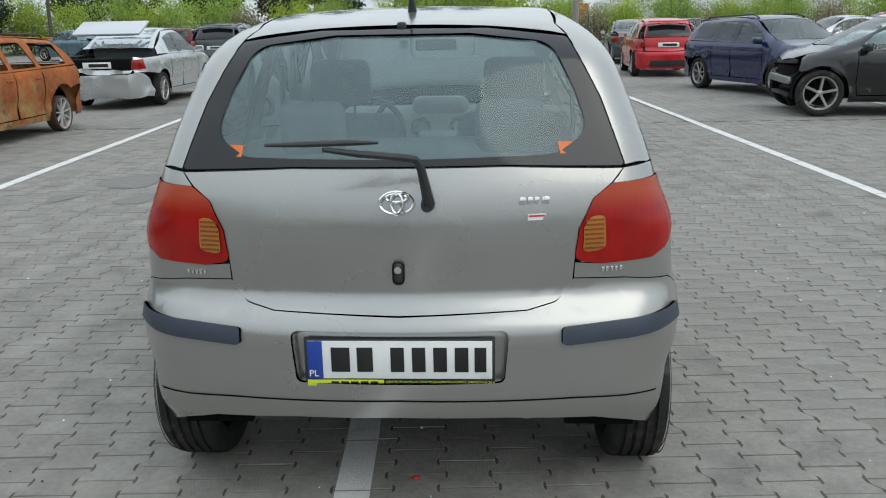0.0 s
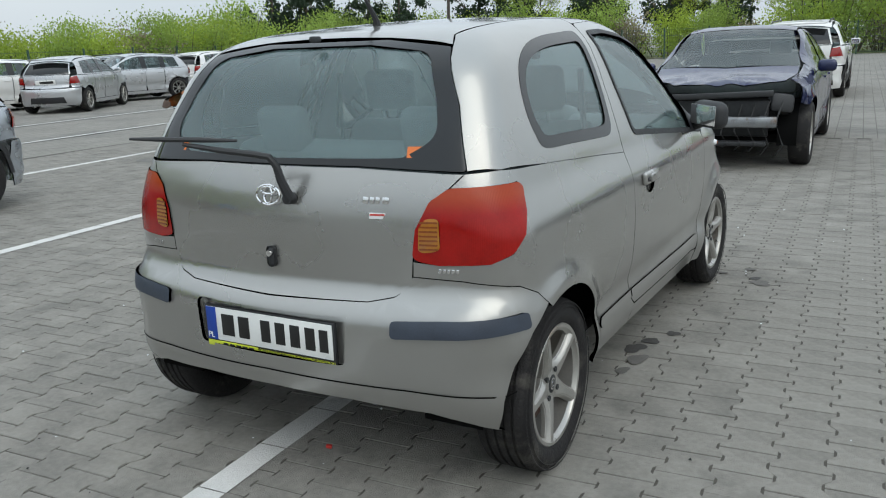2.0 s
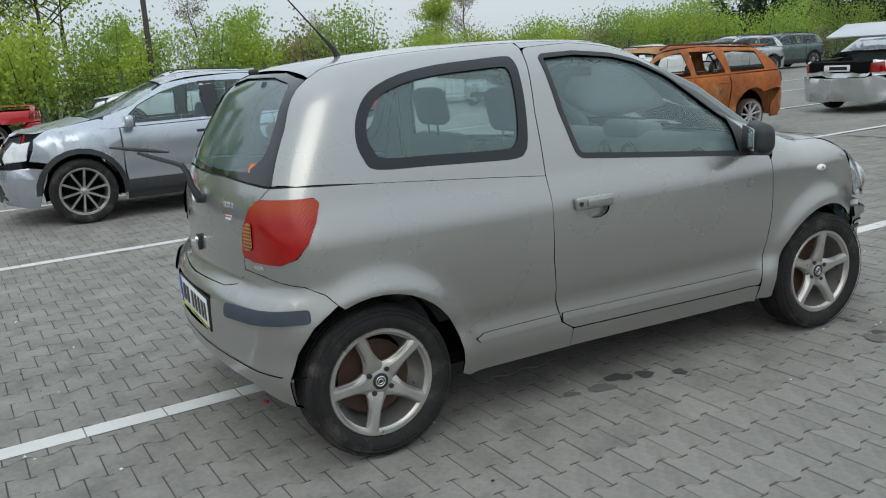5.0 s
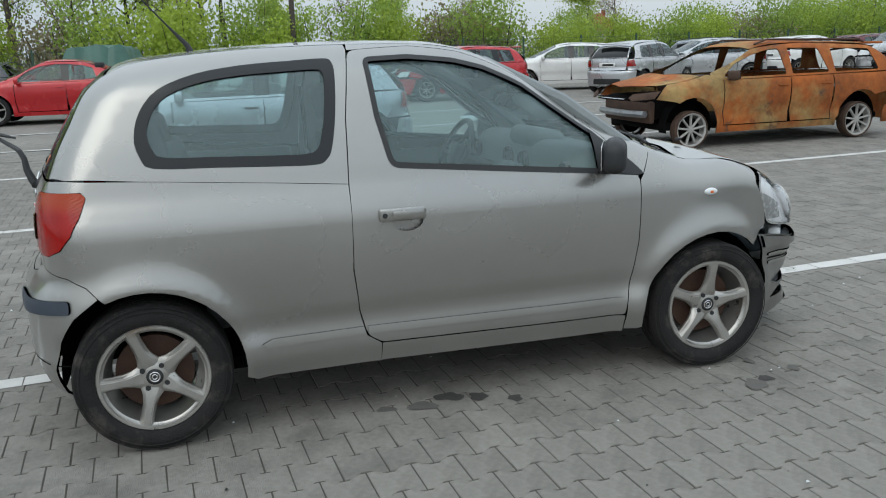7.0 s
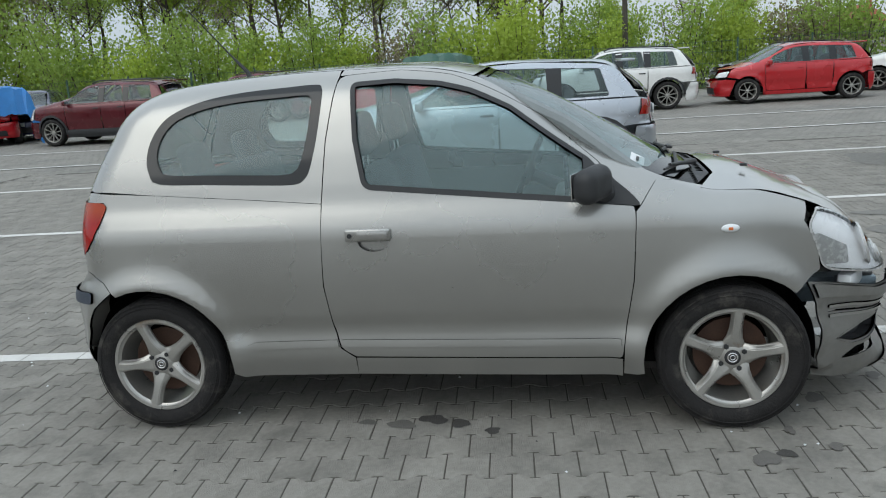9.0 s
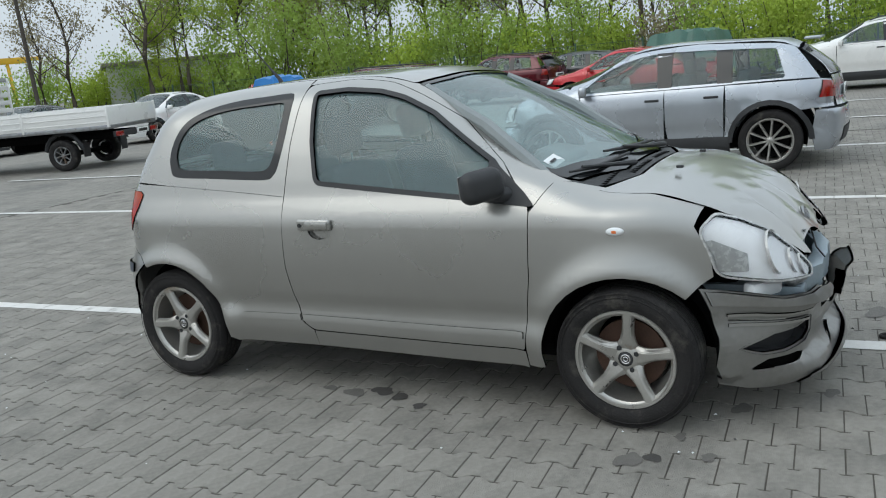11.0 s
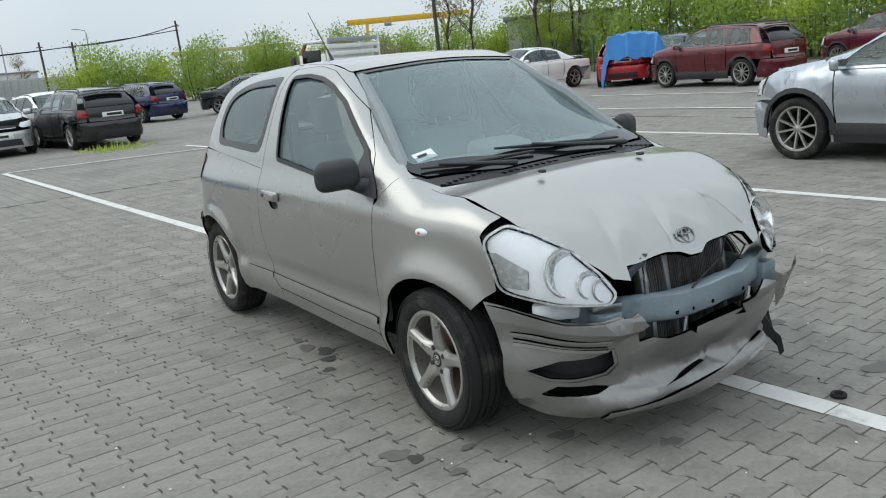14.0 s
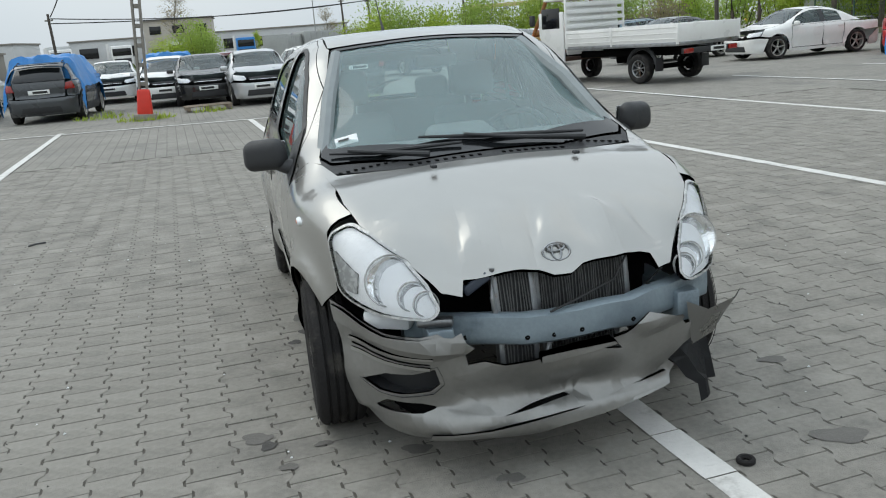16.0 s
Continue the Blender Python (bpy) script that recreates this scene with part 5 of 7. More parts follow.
for sx in (-1, 1):
    part("pillar_trim", tube([(sx * .46, 1.42, 1.385), (sx * .555, 1.75, 1.215), (sx * .64, 2.05, .99)], .032, 8), DASH, hero)
    part("belt", tube([(sx * .585, .78, 1.28), (sx * .60, .80, .95), (sx * .52, .95, .55)], .012, 6), BLACK_TRIM, hero)
hp("side_moulding", AX, [("s", .40, .372), ("s", .44, .386), ("s", .795, .392), ("s", .80, .362), ("s", .42, .352)], SILVER, lift=.007, depth=.010, gap=0, mirror=True)
hp("side_moulding", AX, [("s", .812, .392), ("s", 1.35, .386), ("s", 1.945, .378), ("s", 1.945, .350), ("s", 1.35, .356), ("s", .812, .362)], SILVER, lift=.007, depth=.010, gap=0, mirror=True)

# ---- other cars in the yard ----
PAINTS = {n: paint(n, c, m, r) for n, c, m, r in (
    ("silver", (0.50, 0.51, 0.52), .6, .3), ("white", (0.74, 0.74, 0.72), .0, .3), ("red", (0.45, 0.012, 0.018), .1, .25), ("maroon", (0.10, 0.008, 0.014), .3, .25),
    ("navy", (0.014, 0.02, 0.07), .3, .22), ("black", (0.012, 0.012, 0.013), .2, .2), ("graphite", (0.06, 0.065, 0.07), .5, .28), ("ice", (0.42, 0.45, 0.49), .65, .28), ("teal", (0.13, 0.20, 0.24), .5, .3), ("green", (0.10, 0.14, 0.13), .4, .3))}


LEAN = {"hatch": .46, "suv": .48, "wagon": .50}


def car_shape(kind, wb, fo, ro, hw, H):
    ye, hood, belt = wb + fo, H * (.66 if kind != "suv" else .70), H * .645
    if kind in ("hatch", "suv", "wagon"):
        top_ = ([-ro, -ro + .25, .25 * wb, .45 * wb, .62 * wb, .80 * wb, wb + .02, wb + .4 * fo, ye - .16, ye], [H * .90, H * .935, H * .99, H, H * .955, H * .82, hood + .02, hood - .04, hood - .14, hood - .36])
        lean = LEAN[kind]
        rear_ = ([.15, .3, .5, .62, .70, .85, belt, belt + .1, H - .12, H], [-ro + .1, -ro + .02, -ro, -ro + .01, -ro + .06, -ro + .06, -ro + .08, -ro + .12, -ro + lean, -ro + lean + .18])
    else:
        top_ = ([-ro, -ro + .12, -.05, .18 * wb, .38 * wb, .52 * wb, .66 * wb, .82 * wb, wb + .0, wb + .4 * fo, ye - .16, ye], [H * .66, H * .70, H * .735, H * .90, H * .992, H, H * .955, H * .82, hood + .02, hood - .04, hood - .14, hood - .36])
        rear_ = ([.15, .3, .5, .62, .70, .85, 1.0, H], [-ro + .1, -ro + .02, -ro, -ro + .01, -ro + .05, -ro + .05, -ro + .07, -ro + .2])
    return Shape(plan=([-ro - .1, -ro + .1, -ro + .4, .1, wb * .5, wb, wb + .35, ye - .15, ye + .1], [hw * .80, hw * .88, hw * .96, hw * .99, hw, hw * .98, hw * .93, hw * .82, hw * .7]),
                 prof=([.12, .25, .35, .42, .6, belt - .16, belt - .05, belt + .04, H - .12, H], [.92, .955, .968, .955, .995, 1.0, .985, .94, .745, .65]),
                 rear=rear_, front=([.15, .3, .5, .65, .8, 1.0], [ye - .05, ye, ye, ye - .02, ye - .09, ye - .2]), top=top_,
                 flares=((0, .32, .37, .06, .02), (wb, .32, .37, .06, .02)), rear_bow=.20, front_bow=.26, crown=.06, screen=(.78 * wb, .12), k=.14), belt, hood


def crumple(seed, y0, amp):
    def f(P):
        q = P.copy()
        for i, p in enumerate(P):
            e = max(0.0, min(1.0, (p[1] - y0) / .5))
            v = noise.noise_vector(Vector(p) * 3.5 + Vector((seed, 0, 0)))
            w = noise.noise_vector(Vector(p) * 9 + Vector((seed, 5, 0)))
            q[i] += amp * e * (np.array(v) + .4 * np.array(w)) - np.array((0, .9 * amp * e, 0))
        return q
    return f


def make_car(kind, label, m, body, wb=2.6, fo=.86, ro=.80, hw=.88, H=1.48, doors=4, burnt=False, crash=0.0, cladding=None, wr=.315, spokes=7, boot_open=False, bars=True, stripped=False, group="cars in the yard", rear_crash=0.0, rim=None):
    """A whole car: shell panels, glazing, lamps, bumpers, wheels and a dark cabin."""
    S_, belt, hood = car_shape(kind, wb, fo, ro, hw, H)
    c = thing("car", label, "car", m, group)
    st = .10
    trim = BLACK_TRIM if not burnt else RUST_DARK
    cl = cladding or body

    def p(name, kind_, spec, mat, **kw):
        kw.setdefault("step", st)
        kw.setdefault("gap", .004)
        return panel(S_, name, kind_, spec, mat, c, **kw)
    front_bend = crumple(wb * 7, wb + .1, crash) if crash else None
    ar = wr + .055
    z0 = .20
    yb = -ro + .30
    db = [.36 * wb, .80 * wb] if doors == 2 else [.12 * wb + .16, .44 * wb, .83 * wb]
    dz = lambda y: belt + .02 - .012 * (y / wb) * 2
    # lower side
    p("quarter_panel", ("cyl", .7, -1), [("s", db[0], dz(db[0])), ("s", db[0] + .0, .55), ("s", max(db[0], .1) + .02, .32)] + ([("s", ar + .10, z0)] if db[0] > ar else []) + arc(0, wr, ar, 5 if db[0] > ar else 62, 128, 8) +
      [("s", yb + .02, .66), ("r", hw * .74, .66), ("r", hw * .70, .72), ("r", hw * .72, belt + .0)] + ([("s", yb - .05, dz(0))] if kind != "sedan" else [("s", yb - .05, belt - .02)]), body, mirror=True)
    for a, b in zip(db, db[1:]):
        low_a = ("s", a + (.02 if a > ar else .10), .30)
        cut = [low_a] if a > ar * .9 else [("s", ar * math.cos(radians(50)) + .02, wr + ar * math.sin(radians(50))), ("s", ar * math.cos(radians(15)) + .02, wr + ar * math.sin(radians(15))), ("s", ar + .05, .30)]
        dr, _, _ = p("door", AX, [("s", a, dz(a))] + cut + [("s", b - .03, .30), ("s", b, .5), ("s", b, dz(b))], body, mirror=True)
    for sx in (-1, 1):
        for a, b in zip(db, db[1:]):
            x = float(S_.plan(a)) * .995 * sx
            part("door_handle", box(.03, .16, .028, (x, a + .14, belt - .10), .008), trim if cladding or body in (PAINTS["black"],) else body, c)
    p("sill", AX, [("s", ar + .03, .292), ("s", wb - ar - .03, .292), ("s", wb - ar - .03, z0), ("s", ar + .03, z0)], cl if cladding else body, mirror=True)
    p("front_wing", AX, [("s", db[-1] + .006, dz(wb)), ("s", db[-1] + .006, .5), ("s", db[-1] - .024, .30), ("s", db[-1] - .02, z0), ("s", wb - ar, z0)] + arc(wb, wr, ar, 175, 55, 8) + [("s", wb + ar * .75, .64), ("s", wb + fo * .60, .68), ("s", wb + fo * .50, hood - .12), ("t", hw * .74, wb + fo * .35), ("t", hw * .80, wb), ("t", hw * .82, .90 * wb)], body, mirror=True, bend=front_bend)
    if cladding:
        for cy in (0, wb):
            p("arch_cladding", AX, arc(cy, wr, ar, 0, 180, 12) + arc(cy, wr, ar + .055, 180, 0, 12), cladding, mirror=True, lift=.012, gap=0)
        p("door_cladding", AX, [("s", ar + .03, .40), ("s", wb - ar, .40), ("s", wb - ar, .28), ("s", ar + .03, .28)], cladding, mirror=True, lift=.010, gap=0)
    # upper side with window openings
    zt = lambda y: float(S_.top(y))
    yr = -ro + LEAN[kind] + .02 if kind != "sedan" else .02 * wb
    yf = .90 * wb
    lo = lambda y: dz(y) + .03
    wins = []
    cutz = lambda y: min(zt(y) - .105, H - .105)
    y_end = .86 * wb
    nz = [(yr + (.10 if kind != "sedan" else .18), db[0] - .05)] if (kind != "sedan" and db[0] - .05 > yr + .3) else []
    spans = nz + [(a + (.05 if a > yr + .1 else .28 if kind == "sedan" else .16), b - .05) for a, b in zip(db, db[1:-1] + [y_end])]
    for a, b in spans:
        if b < y_end - .08:
            wins.append([("s", a, lo(a), .03), ("s", b, lo(b), .03), ("s", b - .01, cutz(b), .03), ("s", (a + b) / 2, cutz((a + b) / 2)), ("s", a + (.10 if a < .2 * wb else .03), cutz(a + .10), .04)])
        else:
            wins.append([("s", a, lo(a), .03), ("s", b - .02, lo(b), .03), ("s", .74 * wb, cutz(.74 * wb)), ("s", .64 * wb, cutz(.64 * wb)), ("s", .55 * wb, cutz(.55 * wb)), ("s", a + .04, cutz(a + .04), .04)])
    for (a0, b0), (a1, b1) in zip(spans, spans[1:]):
        if not burnt:
            p("pillar_cover", AX, [("s", b0 - .03, lo(b0) - .005), ("s", a1 + .03, lo(a1) - .005), ("s", a1 + .05, cutz(a1)), ("s", b0 - .03, cutz(b0))], BLACK_GLOSS, mirror=True, lift=.003, depth=.003, gap=0)
    xr = lambda y: max(.3, float(S_.plan(y)) * float(S_.prof(zt(y) - .05)) - .06)
    p("window_frame", AX, [("s", -ro + .26 if kind != "sedan" else yr - .16, dz(0)), ("s", .3 * wb, dz(.3 * wb)), ("s", .88 * wb, dz(wb)), ("s", .905 * wb, dz(wb) + .01), ("t", xr(.88 * wb) * .97, .88 * wb), ("t", xr(.74 * wb), .74 * wb), ("t", xr(.62 * wb), .62 * wb), ("t", xr(.3 * wb), .3 * wb), ("t", xr(yr + .1), yr + .02)], body, holes=wins, mirror=True, step=.08)
    if not burnt:
        for w in wins:
            p("side_window", AX, w, CARGLASS, mirror=True, lift=-.004, depth=0, gap=-.006)
    ym = .63 * wb
    p("roof", "top", [("t", xr(yr + .1) - .005, yr - .02), ("t", xr(.3 * wb) - .005, .3 * wb), ("t", xr(ym) - .005, ym), ("t", -xr(ym) + .005, ym), ("t", -xr(.3 * wb) + .005, .3 * wb), ("t", -xr(yr + .1) + .005, yr - .02)], body, step=.15)
    if kind in ("suv", "wagon") and bars:
        for sx in (-1, 1):
            part("roof_bar", tube([(sx * (xr(0) - .05), yr + .15, zt(yr + .15) - .01), (sx * (xr(0) - .05), yr + .25, zt(yr + .25) + .025), (sx * (xr(.5 * wb) - .05), .5 * wb, zt(.5 * wb) + .02), (sx * (xr(.58 * wb) - .05), .58 * wb, zt(.58 * wb) - .01)], .014), trim, c)
    wsn = [("t", xr(ym) - .03, ym + .02), ("t", xr(.8 * wb) - .03, .8 * wb), ("t", xr(.9 * wb) - .02, .93 * wb), ("t", 0, wb * .965), ("t", -xr(.9 * wb) + .02, .93 * wb), ("t", -xr(.8 * wb) + .03, .8 * wb), ("t", -xr(ym) + .03, ym + .02)]
    if not burnt:
        p("windscreen", "top", wsn, CARGLASS, depth=0, step=.2)
    p("bonnet", "top", [("t", hw * .80, .93 * wb), ("t", hw * .80, wb), ("t", hw * .72, wb + fo * .40), ("t", hw * .5, wb + fo * .62), ("t", 0, wb + fo * .74), ("t", -hw * .5, wb + fo * .62), ("t", -hw * .72, wb + fo * .40), ("t", -hw * .80, wb), ("t", -hw * .80, .93 * wb), ("t", 0, .975 * wb)], body, bend=front_bend, step=.06 if crash else .12)
    if kind != "sedan":
        ztop = H * .945 - .10
        gl = [("r", hw * .68, belt + .06), ("r", hw * .58, ztop - .02), ("r", 0, ztop + .03), ("r", -hw * .58, ztop - .02), ("r", -hw * .68, belt + .06)]
        if not burnt:
            p("rear_window", "rear", gl, BLACK_GLOSS if rear_crash == 0 else CARGLASS, depth=.01, step=.12)
        p("tailgate", "rear", [("r", hw * .70, belt + .04), ("r", hw * .66, .66), ("r", 0, .64), ("r", -hw * .66, .66), ("r", -hw * .70, belt + .04)], body, step=.12)
        p("tailgate_frame", "rear", [("r", hw * .72, belt + .05), ("r", hw * .62, ztop), ("r", 0, ztop + .05), ("r", -hw * .62, ztop), ("r", -hw * .72, belt + .05)], body, holes=[gl], step=.12)
        part("roof_spoiler", box(hw * 1.15, .16, .03, (0, yr - .14, zt(yr) - .015), .012), body, c)
    else:
        gl = [("t", xr(.36 * wb) - .06, .36 * wb), ("t", -xr(.36 * wb) + .06, .36 * wb), ("t", -hw * .66, .05), ("t", 0, -.02), ("t", hw * .66, .05)]
        if not burnt:
            p("rear_window", "top", gl, CARGLASS, depth=.0, step=.2)
        if not boot_open:
            p("boot_lid", "top", [("t", hw * .72, .02), ("t", hw * .72, -ro + .12), ("t", -hw * .72, -ro + .12), ("t", -hw * .72, .02), ("t", 0, -.05)], body, step=.15)
        else:
            bl = part("boot_lid", box(1.28, .62, .05, (0, -.18, 1.45), .02, pose(0, 0, 0, 62 - 40, 0, 0)), body, c)
            part("boot_lid_lining", box(1.1, .5, .02, (0, -.20, 1.415), .006, pose(0, 0, 0, 62 - 40, 0, 0)), DARK, bl)
            part("boot_well", box(1.2, .62, .34, (0, -ro + .36, .74), .02), DARK, c)
        p("boot_face", "rear", [("r", hw * .70, .90 if not boot_open else .74), ("r", hw * .66, .66), ("r", 0, .64), ("r", -hw * .66, .66), ("r", -hw * .70, .90 if not boot_open else .74)], body, step=.15, bend=crumple(3, -9, rear_crash) if rear_crash else None)
    # bumpers
    full = math.pi * .7
    for nm, kd, cen, pts_ in (("rear_bumper", ("cyl", .3, -1), "r", [("s", yb + .015, .625), ("s", -ro + .30, .645), ("r", hw * .74, .645), ("r", hw * .6, .635)]), ("front_bumper", ("cyl", wb - .3, 1), "f", [("s", wb + ar * .78, .60), ("s", wb + fo * .62, .63), ("f", hw * .70, .62), ("f", hw * .45, .60)])):
        if stripped and nm == "front_bumper":
            yf_ = wb + fo
            part("front_beam", box(1.25, .07, .11, (0, yf_ - .14, .50), .02), STEEL, c, "bare dented bumper beam")
            part("radiator", box(.95, .05, .36, (-.05, yf_ - .30, .52), .01), RAD, c)
            part("cross_member", box(1.15, .06, .06, (0, yf_ - .22, .76), .015, pose(0, 0, 0, 0, 2, 0)), BLACK_TRIM, c)
            part("lower_support", box(1.05, .10, .05, (0, yf_ - .18, .28), .015), BLACK_TRIM, c)
            for sx in (-1, 1):
                part("crash_rail", box(.09, .40, .12, (sx * .48, yf_ - .36, .50), .015), BLACK_TRIM, c)
                part("lamp_carrier", box(.24, .20, .20, (sx * .62, yf_ - .42, .66), .05, pose(0, 0, 0, 12, 8 * sx, 20)), BLACK_TRIM, c)
            for k in range(5):
                x_ = -.66 + .13 * k
                part("loose_cable", tube([(x_, yf_ - .30, .70), (x_ + .05, yf_ - .12, .50 - .03 * k), (x_ - .03, yf_ - .10, .28), (x_ + .04, yf_ - .16, .16 + .02 * k)], .008, 5), WIRE, c)
            continue
        if burnt and nm == "front_bumper":
            part("front_beam", tube([(.62, wb + fo - .28, .48), (.3, wb + fo - .2, .48), (-.3, wb + fo - .2, .48), (-.62, wb + fo - .28, .48)], .05, 6), STEEL, c)
            part("front_panel", box(1.3, .08, .30, (0, wb + fo - .38, .50), .03), RUST_DARK, c)
            continue
        R = [flat(kd, place(S_, q)) for q in pts_]
        ys = -1 if nm[0] == "r" else 1
        edge = flat(kd, place(S_, ("s", (-ar - .03) if ys < 0 else wb + ar + .02, .33)))
        bot = flat(kd, place(S_, ("s", (-ar - .05) if ys < 0 else wb + ar + .05, .20)))
        half_ = [bot, edge] + R
        pts2 = half_ + [(full - a, b) for a, b in half_][::-1]
        p(nm, kd, pts2, cl if (cladding and False) else body, step=.12, bend=(crumple(11, wb + .2, crash * 1.3) if crash and ys > 0 else crumple(5, -9, rear_crash) if rear_crash and ys < 0 else None))
        p("lower_grille" if ys > 0 else "rear_apron", kd, [flat(kd, place(S_, (cen, s_ * hw * f_, z_))) for s_, f_, z_ in ((1, .5, .42), (-1, .5, .42), (-1, .55, .26), (1, .55, .26))], BLACK_TRIM, lift=.006, bend=(crumple(11, wb + .2, crash * 1.3) if crash and ys > 0 else None))
        if not burnt and not (crash > .1 and ys > 0):
            yy = float(place(S_, (cen, 0, .50 if ys > 0 else .80))[1])
            pl = part("number_plate", box(.52, .014, .112, (0, yy + ys * .012, .50 if ys > 0 else .80), .003), WHITE_PLATE, c)
            part("plate_mark", box(.36, .004, .06, (.03, yy + ys * .020, .50 if ys > 0 else .80), 0), INK, pl)
    # lamps and grille
    lampm = RUST_DARK if burnt else REFLECTOR
    if not stripped:
        p("headlamp", ("cyl", wb - .3, 1), [("s", wb + fo * .52, hood - .13), ("s", wb + fo * .62, .69), ("f", hw * .60, .66), ("f", hw * .50, .70), ("f", hw * .56, hood - .17)], lampm, mirror=True, lift=.004, bend=front_bend)
        if not burnt:
            p("headlamp_lens", ("cyl", wb - .3, 1), [("s", wb + fo * .52, hood - .13), ("s", wb + fo * .62, .69), ("f", hw * .60, .66), ("f", hw * .50, .70), ("f", hw * .56, hood - .17)], LENS, mirror=True, lift=.018, depth=.012, bend=front_bend)
        p("grille", "front", [("f", hw * .46, hood - .22), ("f", hw * .42, .66), ("f", -hw * .42, .66), ("f", -hw * .46, hood - .22), ("f", 0, hood - .20)], BLACK_GLOSS if not burnt else DARK, lift=.003, bend=front_bend)
        for k in range(2):
            zz = .675 + k * (hood - .24 - .675) / 2
            p("grille_bar", "front", [("f", hw * .42, zz), ("f", -hw * .42, zz), ("f", -hw * .42, zz + .008), ("f", hw * .42, zz + .008)], BLACK_TRIM if k else CHROME, lift=.010, gap=0, bend=front_bend)
    tz = belt - .02 if kind != "sedan" else .88
    p("tail_lamp", ("cyl", .5, -1), [("r", hw * .70, tz), ("s", yb - .05, tz + .02), ("s", yb - .02, tz - .16), ("r", hw * .66, tz - .17)], RED_LAMP if not burnt else RUST_DARK, mirror=True, lift=.010)
    for sx in (-1, 1):
        mi = part("door_mirror", box(.19, .10, .13, (sx * (hw + .06), .80 * wb, belt + .06), .04, None, 3), body if not burnt else RUST_DARK, c)
        part("mirror_glass", box(.15, .004, .10, (sx * (hw + .06), .80 * wb - .052, belt + .06), 0), CHROME if not burnt else RUST_DARK, mi)
    # wheels, floor, cabin
    for y in (0, wb):
        for sx in (-1, 1):
            wheel(c, (sx * (hw - .115), y, wr if not burnt else wr - .055), sx, wr if not burnt else wr - .06, .20 if not burnt else .16, wr - .09, spokes, None if not burnt else RUST_DARK, rim if rim else (ALLOY if not burnt else STEEL), detail=False)
            bm = lathe([(ar - .02, -.03), (ar - .02, -.22), (.05, -.23)], 24)
            bmesh.ops.delete(bm, geom=[v for v in bm.verts if v.co.z < -.12], context="VERTS")
            part("wheel_liner", move(bm, Matrix.Translation((sx * (hw - .10), y, wr)) @ pose(0, 0, 0, 0, 0, 0 if sx > 0 else 180)), DARK, c)
    part("floor_pan", box(hw * 1.6, wb + fo + ro - 1.0, .10, (0, (wb + fo - ro) / 2, .30), .03), DARK, c)
    part("engine_bay", box(hw * 1.3, fo * .9, .32, (0, wb + fo * .15, .55), .04), DARK, c)
    part("dashboard", box(hw * 1.55, .40, .28, (0, .80 * wb, belt - .10), .08), DASH if not burnt else RUST_DARK, c)
    if not burnt:
        for sx in (-1, 1):
            s_ = part("front_seat", box(.48, .48, .16, (sx * .37, .50 * wb, .50), .05), SEAT, c)
            part("seat_back", box(.46, .14, .58, (sx * .37, .50 * wb - .28, .82), .05, pose(0, 0, 0, 14, 0, 0)), SEAT, s_)
            part("headrest", box(.26, .09, .17, (sx * .37, .50 * wb - .36, 1.18), .04), SEAT, s_)
        part("rear_bench", box(1.2, .14, .6, (0, .16 * wb - .05, .80), .05, pose(0, 0, 0, 14, 0, 0)), SEAT, c)
    return c


def repaint(car, old, mat, label, rim=None):
    """Gives one copied car its own colour; the meshes stay shared."""
    for o in (car, *car.children_recursive):
        if o.type == "MESH":
            for i, s_ in enumerate(o.material_slots):
                if s_.material == old:
                    s_.link = "OBJECT"
                    s_.material = mat
    car["label"] = label
    return car


# cars close to the hatchback
make_car("wagon", "burnt-out rusty orange estate car without glass or tyres", pose(-6.82, 9.37, 0, 0, 0, 180), RUST, wb=2.72, fo=.86, ro=.95, hw=.90, H=1.40, burnt=True, spokes=9, rim=ASH)
make_car("suv", "silver grey crossover with black arch cladding and buckled bonnet", pose(-6.72, 2.12, 0, 0, 0, 181), PAINTS["ice"], wb=2.54, fo=.82, ro=.76, hw=.89, H=1.47, cladding=BLACK_TRIM, wr=.335, spokes=10, crash=.04, bars=False)
make_car("sedan", "dark blue saloon with its bonnet and nose smashed in", pose(-.22, 9.98, 0, 0, 0, 182), PAINTS["navy"], wb=2.85, fo=.78, ro=1.05, hw=.92, H=1.46, crash=.055, wr=.33, spokes=8, stripped=True)
make_car("sedan", "silver saloon with the boot lid open and a dented tail", pose(-6.87, 13.5, 0, 0, 0, 1), PAINTS["silver"], wb=2.60, fo=.90, ro=1.02, hw=.87, H=1.46, boot_open=True, rear_crash=.05, spokes=9)
# one of each kind, then copies in other colours
hatch = make_car("hatch", "red five-door hatchback parked in the yard", pose(-19.3, 8.95, 0, 0, 0, 181), PAINTS["red"], wb=2.52, fo=.82, ro=.68, hw=.86, H=1.46)
suv = make_car("suv", "dark red crossover parked by the fence", pose(-16.9, -8.6, 0, 0, 0, 176), PAINTS["maroon"], wb=2.66, fo=.90, ro=.86, hw=.92, H=1.58, cladding=BLACK_TRIM, wr=.345, spokes=10)
wagon = make_car("wagon", "dark blue estate car with a smashed front", pose(5.5, 15.9, 0, 0, 0, 198), PAINTS["navy"], wb=2.60, fo=.86, ro=.92, hw=.86, H=1.47, crash=.075)
make_car("sedan", "black saloon with its nose stripped off in the yard", pose(8.0, 10.6, 0, 0, 0, 84), PAINTS["black"], wb=2.80, fo=.52, ro=1.05, hw=.91, H=1.44, wr=.335, spokes=5, stripped=True)
